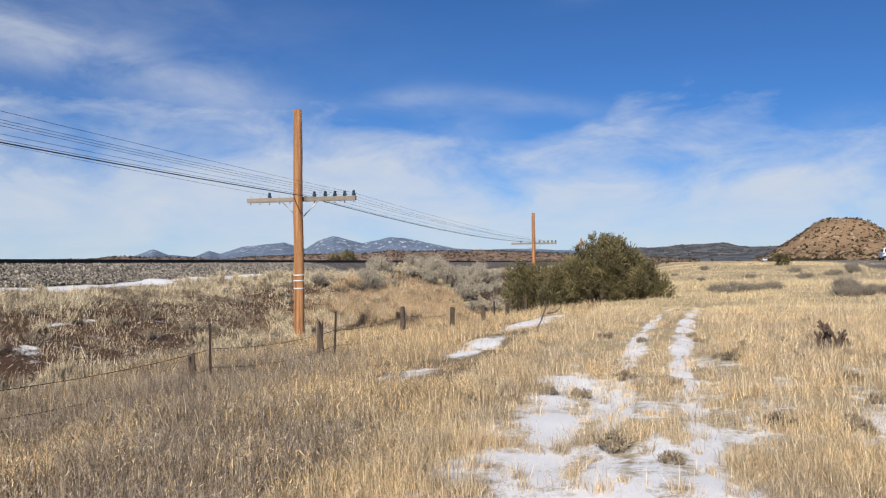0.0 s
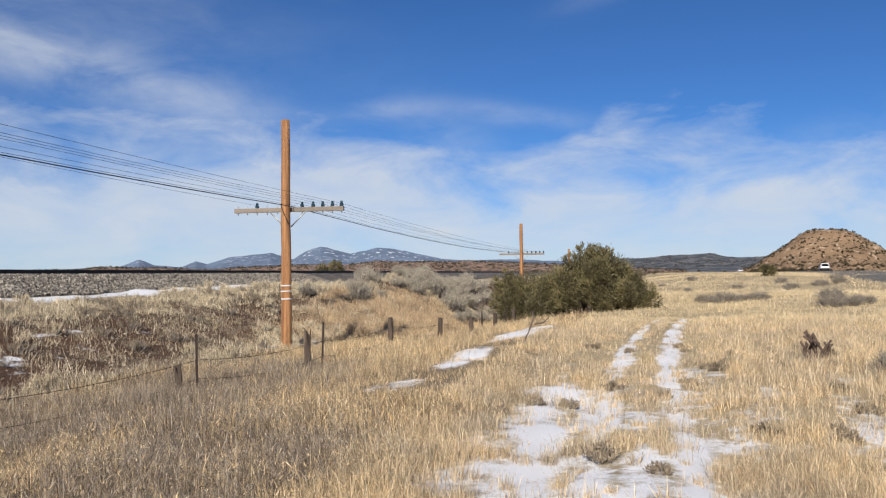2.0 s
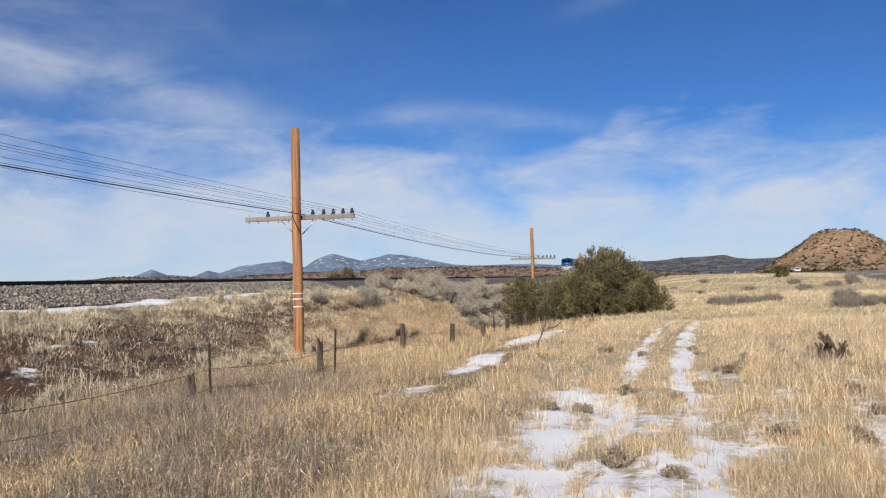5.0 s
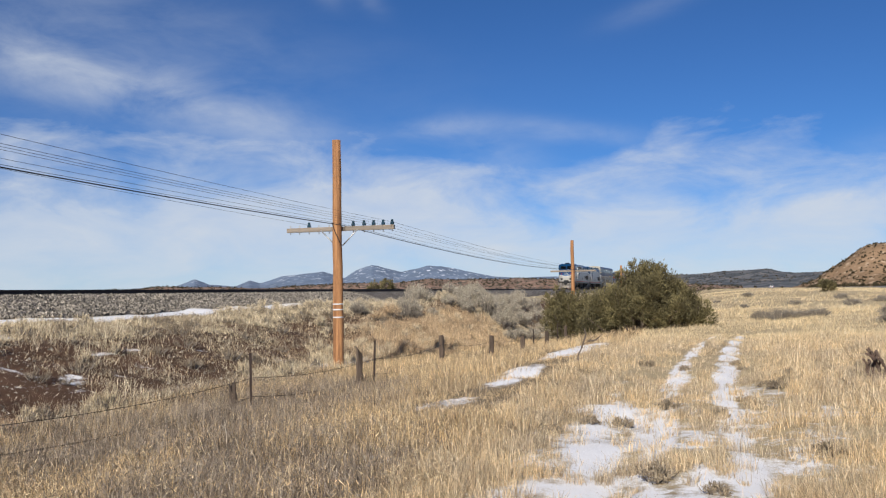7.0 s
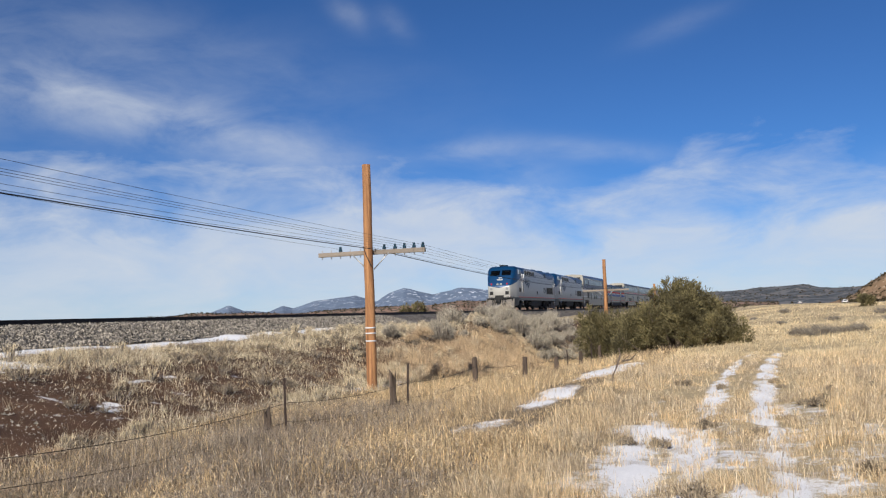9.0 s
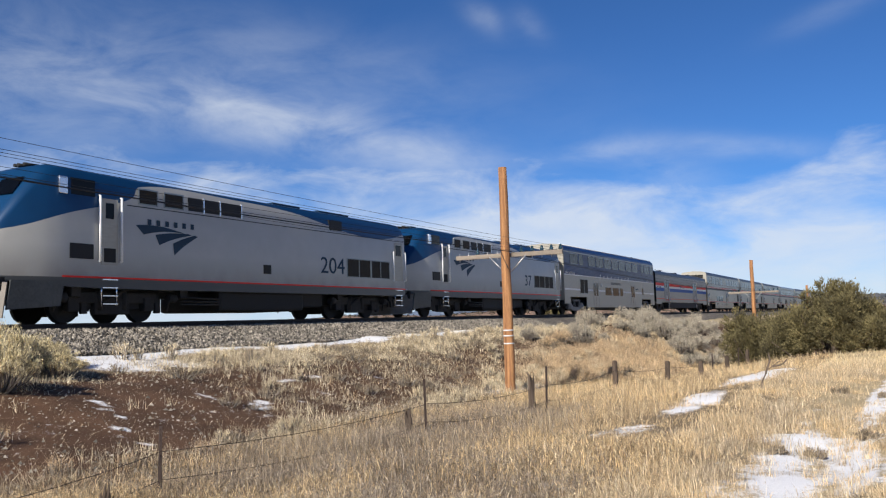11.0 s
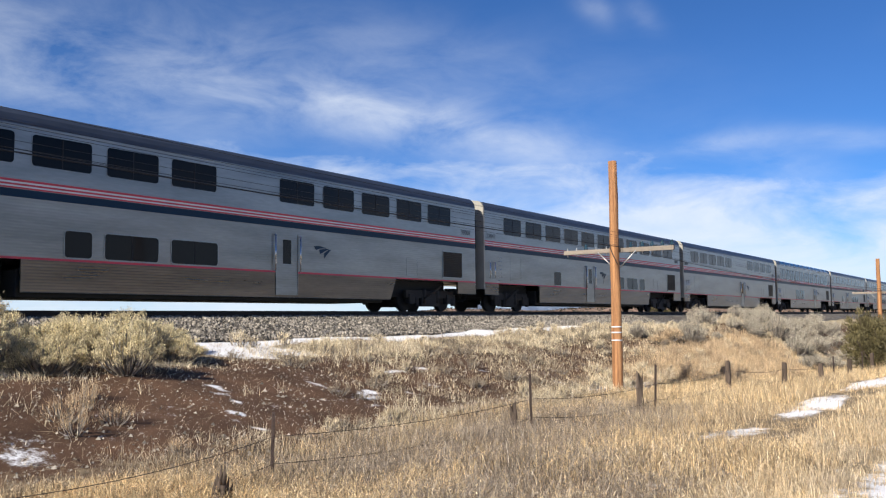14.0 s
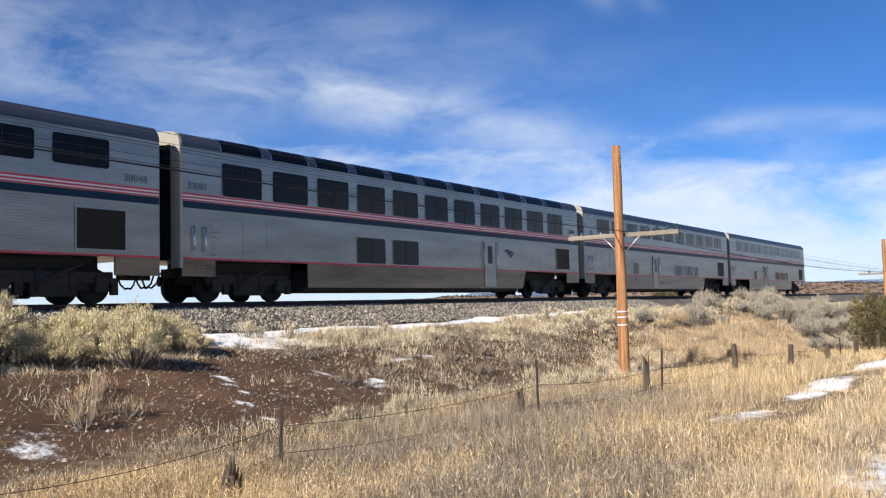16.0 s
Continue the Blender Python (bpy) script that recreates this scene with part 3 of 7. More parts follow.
def outboard_truck(car, y, r=0.46, pitch=2.6):
    """A truck whose grey frame lies outside the wheels: an arched frame, bearing hubs, two springs and a swing hanger."""
    bm = bmesh.new()
    side = [(-1.72, 0.36), (-1.66, 0.62), (-1.45, 0.80), (-1.10, 0.80), (-0.85, 0.62), (-0.62, 0.50), (0.62, 0.50), (0.85, 0.62), (1.10, 0.80), (1.45, 0.80), (1.66, 0.62), (1.72, 0.36),
            (1.48, 0.30), (1.30, 0.52), (1.05, 0.40), (0.80, 0.24), (-0.80, 0.24), (-1.05, 0.40), (-1.30, 0.52), (-1.48, 0.30)]
    for s in (-1, 1):
        a = [bm.verts.new((s * 1.36, y + p, z)) for p, z in side]
        b = [bm.verts.new((s * 1.22, y + p, z)) for p, z in side]
        bm.faces.new(a), bm.faces.new(b[::-1])
        for i in range(len(side)):
            bm.faces.new((a[i], b[i], b[(i + 1) % len(side)], a[(i + 1) % len(side)]))
    bmesh.ops.recalc_face_normals(bm, faces=bm.faces)
    box(bm, -1.2, 1.2, y - 0.25, y + 0.25, 0.40, 0.75, 0.03)
    frame_ob = part("truck", bm, TRUCK_GREY, car, "grey outside-frame wheel truck")
    for s in (-1, 1):
        for a in (-pitch / 2, pitch / 2):
            bm = rod(bmesh.new(), (s * 1.18, y + a, r), (s * 1.42, y + a, r), 0.17, 0.15, 16)
            part("bearing", bm, TRUCK_GREY, frame_ob)
        for a in (-0.42, 0.42):
            bm = bmesh.new()
            for k in range(6):
                z = 0.52 + 0.065 * k
                rod(bm, (s * 1.30, y + a, z), (s * 1.30, y + a, z + 0.04), 0.12, segments=12)
            part("spring", bm, GRIME, frame_ob)
        bm = bmesh.new()
        box(bm, s * 1.33 - 0.06, s * 1.33 + 0.06, y - 0.72, y + 0.72, 0.90, 1.02, 0.02)
        for a in (-0.66, 0.66):
            rod(bm, (s * 1.40, y + a, 0.95), (s * 1.40, y + a * 0.5, 0.56), 0.05, 0.035, 8)
        part("hanger", bm, TRUCK_GREY, frame_ob)
    first = None
    for a in (-pitch / 2, pitch / 2):
        for s in (-1, 1):
            m = Matrix.Translation((s * 0.755, y + a, r)) @ Matrix.Rotation(0 if s > 0 else math.pi, 4, "Z")
            if first is None:
                first = part("wheel", wheel_mesh(r), BLACK, frame_ob)
                first.matrix_basis = m
            else:
                again(first, frame_ob, m)


def roof_outline(h, half=HALF, low=0.95):
    """Half-rounded car section from the sill over the roof, right side first."""
    pts = [(half, low), (half, h - 0.52)]
    for a in (15, 35, 55, 72):
        pts.append((half - 0.40 + 0.40 * math.cos(radians(a)), h - 0.52 + 0.43 * math.sin(radians(a))))
    pts += [(0.75, h - 0.045), (0.0, h)]
    return pts + [(-x, z) for x, z in pts[-2::-1]]


def end_gear(car, length, h, cream):
    """Diaphragms, couplers and hoses at both ends."""
    for y, s in ((0.34, -1), (length - 0.34, 1)):
        bm = bmesh.new()
        y1 = y + s * 0.30
        for x0, x1, z0, z1 in ((-0.62, -0.46, 1.2, h - 0.75), (0.46, 0.62, 1.2, h - 0.75), (-0.62, 0.62, h - 0.75, h - 0.6)):
            box(bm, x0, x1, min(y, y1), max(y, y1), z0, z1, 0.02)
        part("diaphragm", bm, RUBBER, car, "black rubber gangway diaphragm")
        bm = bmesh.new()
        box(bm, -0.13, 0.13, min(y, y + s * 0.34), max(y, y + s * 0.34), 0.72, 1.0, 0.03)
        part("coupler", bm, BLACK, car)
        for x in (0.35, 0.6, -0.45):
            bm = bmesh.new()
            pts = [Vector((x, y, 0.85)), Vector((x, y + s * 0.12, 0.55)), Vector((x * 0.9, y + s * 0.25, 0.42)), Vector((x * 0.9, y + s * 0.35, 0.45))]
            for a, b in zip(pts, pts[1:]):
                rod(bm, a, b, 0.028, segments=6)
            part("hose", bm, RUBBER, car)


def underframe(car, y0, y1):
    """Equipment boxes and the centre sill between the trucks, and black backing added behind the trucks."""
    bm = bmesh.new()
    box(bm, -0.25, 0.25, 1.0, y1 + (y0 - 1.0), 0.75, 1.0, 0.02)
    box(bm, -1.3, 1.3, y0, y1, 0.30, 0.98, 0.04)
    # solid black blocks, added so that no daylight shows behind the trucks
    for a, b in ((1.7, 5.3), (CAR - 5.5, CAR - 1.8)):
        box(bm, -0.85, 0.85, a, b, 0.55, 1.2, 0.03)
    part("underframe", bm, BLACK, car)


def two_level_shell(car, h, belly, body_mats, roof_mat, skirt_mat, skirt, ends):
    """Sides, roof, lower skirt between the trucks, and the two end walls."""
    L0, L1 = 0.38, CAR - 0.38
    bm = bmesh.new()
    full = roof_outline(h)
    outline = [(HALF - 0.001, 1.2)] + [p for p in full[1:-1]] + [(-HALF + 0.001, 1.2)]
    extrude(bm, outline, L0, L1, 0)
    for f in bm.faces:
        c, n = f.calc_center_median(), f.normal
        if abs(n.y) > 0.9:
            f.material_index = 2
        elif c.z > h - 0.5:
            f.material_index = 1
    part("body", bm, [body_mats, roof_mat, ends], car, smooth_shade=False)
    bm = bmesh.new()
    for s in (1, -1):
        y0, y1 = skirt
        v = [(s * HALF, y0, 1.2), (s * HALF, y1 + 0.35, 1.2), (s * HALF, y1, belly), (s * HALF, y0, belly)]
        w = [(s * (HALF - 0.06), p[1], p[2]) for p in v]
        a, b = [bm.verts.new(p) for p in v], [bm.verts.new(p) for p in w]
        bm.faces.new(a), bm.faces.new(b[::-1])
        for i in range(4):
            bm.faces.new((a[i], b[i], b[(i + 1) % 4], a[(i + 1) % 4]))
        for y0, y1 in ((L0, 1.55), (CAR - 1.75, L1)):
            box(bm, s * HALF - (0.06 if s > 0 else 0), s * HALF + (0.06 if s < 0 else 0), y0, y1, 0.72, 1.2)
    bmesh.ops.recalc_face_normals(bm, faces=bm.faces)
    part("skirt", bm, skirt_mat, car, "dusty ribbed steel skirt between the trucks")


def end_frame(car, h, cream=True):
    """Rounded end rim that catches the sun at the front end of a tall car."""
    bm = bmesh.new()
    out = roof_outline(h)
    inn = [(x * 0.74, min(z, h - 0.45)) for x, z in out]
    n = len(out)
    for y0, y1 in ((0.30, 0.40),):
        a = [bm.verts.new((x * 1.004, y0, z + (0.012 if z > h - 0.7 else 0))) for x, z in out]
        b = [bm.verts.new((x, y0, z)) for x, z in inn]
        c = [bm.verts.new((x * 1.004, y1, z + (0.012 if z > h - 0.7 else 0))) for x, z in out]
        for i in range(n - 1):
            bm.faces.new((a[i], a[i + 1], b[i + 1], b[i]))
            bm.faces.new((c[i], c[i + 1], a[i + 1], a[i]))
    bmesh.ops.recalc_face_normals(bm, faces=bm.faces)
    part("end_frame", bm, CREAM if cream else STAINLESS, car, "sunlit cream end frame")


def grab(car, y, z0, z1, x=HALF):
    bm = bmesh.new()
    rod(bm, (x + 0.07, y, z0), (x + 0.07, y, z1), 0.022, segments=8)
    for z in (z0, z1):
        rod(bm, (x - 0.01, y, z), (x + 0.07, y, z), 0.018, segments=6)
    part("grab_rail", bm, CHROME, car, "bright steel grab rail")


def single_door(car, y0, y1, z0, z1):
    bm = bmesh.new()
    box(bm, HALF - 0.03, HALF + 0.008, y0, y1, z0, z1, 0.0, 0)
    for a, b in ((y0, y0 + 0.03), (y1 - 0.03, y1)):
        box(bm, HALF - 0.02, HALF + 0.02, a, b, z0, z1, 0, 0)
    door = part("door", bm, RIBBED, car)
    bm = box(bmesh.new(), HALF - 0.02, HALF + 0.014, y0 + 0.32, y1 - 0.32, z1 - 0.95, z1 - 0.18, 0.0)
    part("window", bm, GLASS, door)
    for y in (y0 - 0.06, y1 + 0.06):
        grab(door, y, z0 + 0.75, z1 - 0.05)


def double_door(car, y0, y1, z0, z1, mat, wz0, wz1):
    m = (y0 + y1) / 2
    for a, b in ((y0, m - 0.015), (m + 0.015, y1)):
        bm = box(bmesh.new(), HALF - 0.03, HALF + 0.006, a, b, z0, z1, 0.0)
        leaf = part("door", bm, mat, car)
        w = (b - a) * 0.17
        part("window", box(bmesh.new(), HALF - 0.01, HALF + 0.012, a + w, b - w, wz0, wz1, 0.0), GLASS, leaf)
    bm = bmesh.new()
    for a, b, c, e in ((y0 - 0.04, y0, z0, z1 + 0.04), (y1, y1 + 0.04, z0, z1 + 0.04), (y0, y1, z1, z1 + 0.04)):
        box(bm, HALF - 0.01, HALF + 0.018, a, b, c, e)
    part("door_frame", bm, STAINLESS, car)
    part("door_seal", box(bmesh.new(), HALF - 0.01, HALF + 0.010, m - 0.013, m + 0.013, z0, z1), RUBBER, car)


def chevron_mark(car, y, z, w, h, mat, x=HALF + 0.009):
    """Three curved bands that fan out downwards, a plain railway mark."""
    bm = bmesh.new()
    n = 8
    for k, (a0, a1, b0, b1) in enumerate(((0.0, 0.0, 0.20, 0.34), (0.30, 0.46, 0.46, 0.66), (0.58, 0.82, 0.70, 1.0))):
        top0, top1 = Vector((a0 + 0.0, 1 - a0 * 0.9)), Vector((0.72 + k * 0.11, 0.90 - k * 0.03))
        bot0, bot1 = Vector((0.12 + k * 0.24, 1 - (0.30 + k * 0.32))), Vector((0.78 + k * 0.11, 0.86 - k * 0.03))
        up, lo = [], []
        for i in range(n + 1):
            t = i / n
            sag = 0.09 * math.sin(math.pi * t) * (1 - k * 0.25)
            p = top0.lerp(top1, t) + Vector((-sag * 0.3 * k, sag * (1 - 0.5 * k)))
            q = bot0.lerp(bot1, t) + Vector((-sag * 0.3 * k, sag * (1 - 0.5 * k)))
            up.append(bm.verts.new((x, y + p.x * w, z + p.y * h)))
            lo.append(bm.verts.new((x, y + q.x * w, z + q.y * h)))
        for i in range(n):
            f = bm.faces.new((up[i], lo[i], lo[i + 1], up[i + 1]))
            f.normal_update()
            if f.normal.x < 0:
                f.normal_flip()
    part("railway_mark", bm, mat, car, "dark blue fan-shaped railway mark")


def word_bars(car, y, z, n, w, h, gap, mat, x=HALF + 0.012, slant=0.0, rise=0.0, grow=()):
    """A name drawn as plain upright bars in its size and colour."""
    for k in range(n):
        bm = bmesh.new()
        a = y + k * (w + gap)
        hh = h * (1.5 if k in grow else 1.0)
        z0 = z - (hh - h) * 0.6
        v = [bm.verts.new((x, a + 0.12 * w, z0)), bm.verts.new((x, a + 0.66 * w, z0)), bm.verts.new((x, a + 0.66 * w + slant, z0 + hh)), bm.verts.new((x, a + 0.12 * w + slant, z0 + hh))]
        bm.faces.new(v)
        part("letter_bar", bm, mat, car)


def side_text(car, text, size, y, z, mat, x=HALF + 0.010, stretch=1.0):
    """Letters on the side that faces east, read from there."""
    m = Matrix.Translation((x, y, z)) @ Matrix.Rotation(radians(90), 4, "Z") @ Matrix.Rotation(radians(90), 4, "X")
    return lettering("number", text, size, mat, car, m, stretch=stretch)


def stripes_two_level(car):
    L0, L1 = 0.40, CAR - 0.40
    for z0, z1, mat in ((3.035, 3.085, FADED_RED), (2.990, 3.030, WHITE), (2.945, 2.985, FADED_RED), (2.905, 2.940, WHITE), (2.865, 2.900, FADED_RED), (2.66, 2.855, DEEP_BLUE), (1.20, 1.255, FADED_RED)):
        stripe(car, L0, L1, z0, z1, mat)


def silver_car(kind):
    """A two-level stainless long-distance car. kind: dorm, sleeper, diner, lounge or coach."""
    labels = {"dorm": "silver two-level sleeping car with red and blue stripes", "sleeper": "silver two-level sleeper with a full row of dark windows",
              "diner": "silver two-level dining car with a gap in its windows", "lounge": "silver two-level lounge car with windows curving into the roof",
              "coach": "silver two-level coach with red and blue stripes"}
    car = empty("railway_carriage", labels[kind], "train car", "cars of the train")
    h = 4.93
    two_level_shell(car, h, 0.42, RIBBED, ROOF_GREY, DUSTY, (5.4, 19.6), BLACK)
    # smooth band behind the upper windows
    stripe(car, 0.40, CAR - 0.40, 3.09, 4.30, STAINLESS, HALF + 0.003, "window_band")
    pitch, w = 2.04, 1.58
    if kind == "dorm":
        ys = [(3.55 + pitch * k, 1.6) for k in range(4)] + [(13.86 + pitch * k, 1.6) for k in range(5)] + [(1.5, 0.7)]
        low, door = [(6.5, 0.75), (7.62, 1.65), (9.7, 1.65)], 13.7
    elif kind == "diner":
        ys = [(1.97 + pitch * k, w) for k in range(5)] + [(16.28 + pitch * k, w) for k in range(4)]
        low, door = [], 14.1
    elif kind == "lounge":
        ys = [(1.82 + pitch * k, w) for k in range(11)]
        low, door = [(7.88, 1.6), (9.93, 1.6)], 16.3
    elif kind == "sleeper":
        ys = [(2.05 + pitch * k, w) for k in range(11)]
        low, door = [(7.0, 0.7), (14.26, 1.55), (16.3, 1.55), (18.3, 0.7)], 10.7
    else:
        ys = [(2.05 + pitch * k, w) for k in range(11)]
        low, door = [(13.9, 1.55), (15.8, 1.55), (17.7, 0.8), (7.0, 0.7)], 10.0
    for y, ww in ys:
        window_part(car, y, y + ww, *((3.10, 4.08) if kind == "lounge" else (3.46, 4.22)), split=ww > 1)
    if kind == "lounge":
        for y, ww in ys:
            bm = bmesh.new()
            pts = [p for p in roof_outline(h, HALF + 0.012)[1:7]]
            pts = [(x, z + 0.010) for x, z in pts[0:5]]
            a = [bm.verts.new((x, y, z)) for x, z in pts]
            b = [bm.verts.new((x, y + ww, z)) for x, z in pts]
            for i in range(len(pts) - 1):
                bm.faces.new((a[i], b[i], b[i + 1], a[i + 1]))
            for yy in (y - 0.05, y + ww + 0.02):
                c = [bm.verts.new((x + 0.004, yy, z + 0.006)) for x, z in pts]
                d = [bm.verts.new((x + 0.004, yy + 0.035, z + 0.006)) for x, z in pts]
                for i in range(len(pts) - 1):
                    bm.faces.new((c[i], d[i], d[i + 1], c[i + 1])).material_index = 1
            bmesh.ops.recalc_face_normals(bm, faces=bm.faces)
            part("roof_window", bm, [GLASS, CHROME], car, "dark glass pane curving into the roof")
    for y, ww in low:
        window_part(car, y, y + ww, *((1.29, 2.2) if kind == "lounge" else (1.30, 1.96)), split=ww > 1)
    single_door(car, door, door + 1.0, 0.50, 2.44)
    louvre_part(car, 23.05, 24.45, 1.38, 2.40, 14)
    stripes_two_level(car)
    if kind != "coach":
        chevron_mark(car, door + 1.75, 1.72, 0.85, 0.42, LOGO_BLUE)
    for y in (0.75, 1.15):
        grab(car, y, 1.45, 2.15)
    # panels and hatches of the lower side
    for y0, y1, z0, z1 in ((2.6, 3.6, 1.40, 2.45), (12.9, 13.4, 1.55, 1.72), (20.6, 21.3, 1.35, 2.0)):
        bm = bmesh.new()
        for a, b, c, e in ((y0, y0 + 0.02, z0, z1), (y1 - 0.02, y1, z0, z1), (y0, y1, z0, z0 + 0.02), (y0, y1, z1 - 0.02, z1)):
            box(bm, HALF - 0.01, HALF + 0.006, a, b, c, e)
        part("hatch", bm, STAINLESS, car)
    bm = bmesh.new()
    for k in range(7):
        rod(bm, (HALF + 0.05, 1.42, 1.35 + 0.17 * k), (HALF + 0.05, 1.75, 1.35 + 0.17 * k), 0.012, segments=6)
    part("ladder", bm, CHROME, car)
    number = {"dorm": "39007", "sleeper": "32042", "diner": "38048", "lounge": "33001"}.get(kind)
    if number:
        side_text(car, number, 0.30, 0.55, 3.20, FADED_MARK)
        side_text(car, number, 0.30, 24.4, 3.20, FADED_MARK)
    end_frame(car, h)
    end_gear(car, CAR, h, True)
    underframe(car, 5.4, 19.4)
    for y in (3.2, CAR - 3.2):
        truck(car, y, (0, 1), 0.46)
    return car


def blue_car():
    """A two-level corridor car, navy above and silver below."""
    car = empty("railway_carriage", "two-level car, navy blue above and silver below, white lines", "train car", "cars of the train")
    h = 4.90
    two_level_shell(car, h, 0.46, SILVER, NAVY, SILVER, (5.2, 20.6), BLACK)
    stripe(car, 0.39, CAR - 0.39, 2.74, 4.29, NAVY, HALF + 0.004, "upper_panel", "navy blue upper side")
    bm = bmesh.new()
    for k in range(7):
        rod(bm, (HALF + 0.002, 0.5, 2.84 + 0.09 * k), (HALF + 0.002, CAR - 0.5, 2.84 + 0.09 * k), 0.010, segments=6)
    part("ribs", bm, NAVY, car)
    stripe(car, 0.39, CAR - 0.39, 2.70, 2.765, WHITE, HALF + 0.010)
    pts = roof_outline(h)
    x, z = pts[5]
    bm = bmesh.new()
    rod(bm, (x + 0.012, 0.39, z + 0.015), (x + 0.012, CAR - 0.39, z + 0.015), 0.035, segments=8)
    part("roof_stripe", bm, WHITE, car, "white line along the roof edge")
    for y0, y1 in ((1.72, 3.37), (3.73, 4.55), (5.87, 7.48), (7.81, 9.5), (9.92, 11.56), (11.93, 13.64), (13.99, 15.73), (16.05, 17.72), (18.11, 19.76), (21.13, 21.85), (22.22, 23.86), (24.35, 25.1)):
        window_part(car, y0, y1, 3.53, 4.22, y1 - y0 > 1, HALF + 0.004, bar=STAINLESS)
    breaks = [0.39, 6.80, 8.15, 9.85, 11.55, 11.92, 13.6, 13.94, 14.8, 17.40, 18.6, 21.08, 21.6, CAR - 0.39]
    for a, b in zip(breaks[::2], breaks[1::2]):
        stripe(car, a, b, 1.66, 1.79, WHITE)
    for y0, y1 in ((9.89, 11.51), (11.96, 13.56), (13.98, 14.76)):
        window_part(car, y0, y1, 1.40, 2.02, y1 - y0 > 1)
    window_part(car, 21.12, 21.55, 1.59, 2.17, False)
    louvre_part(car, 3.78, 4.58, 1.48, 2.46, 16)
    louvre_part(car, 4.66, 5.43, 1.48, 2.46, 16)
    double_door(car, 6.85, 8.10, 0.52, 2.46, SILVER, 1.34, 2.26)
    double_door(car, 17.44, 18.56, 0.52, 2.46, SILVER, 1.34, 2.26)
    word_bars(car, 8.45, 2.66, 9, 0.34, 0.25, 0.66, WHITE, slant=0.10, grow=(0, 8))
    word_bars(car, 11.5, 2.26, 15, 0.13, 0.20, 0.055, LOGO_BLUE)
    side_text(car, "6904 Coach/Baggage", 0.25, 22.6, 2.80, WHITE)
    side_text(car, "6904 Coach/Baggage", 0.25, 0.6, 2.80, WHITE)
    bm = bmesh.new()
    for y in (8.75,):
        box(bm, HALF - 0.01, HALF + 0.06, y, y + 0.14, 2.02, 2.24, 0.02)
    part("marker_lamp", bm, WHITE, car)
    bm = bmesh.new()
    rod(bm, (0.5, 21.2, h - 0.06), (0.5, 21.2, h + 0.08), 0.04)
    box(bm, 0.3, 0.7, 20.9, 21.5, h + 0.06, h + 0.12, 0.02)
    part("roof_antenna", bm, BLACK, car)
    side_text(car, "Point Sur", 0.25, 18.85, 1.96, LOGO_BLUE)
    for y in (20.92, 22.10):
        stripe(car, y, y + 0.05, 1.42, 2.66, BRIGHT_EDGE, HALF + 0.012, "panel_edge")
    end_frame(car, h)
    end_gear(car, CAR, h, True)
    underframe(car, 5.4, 20.2)
    for y in (3.2, CAR - 3.2):
        outboard_truck(car, y)
    return car


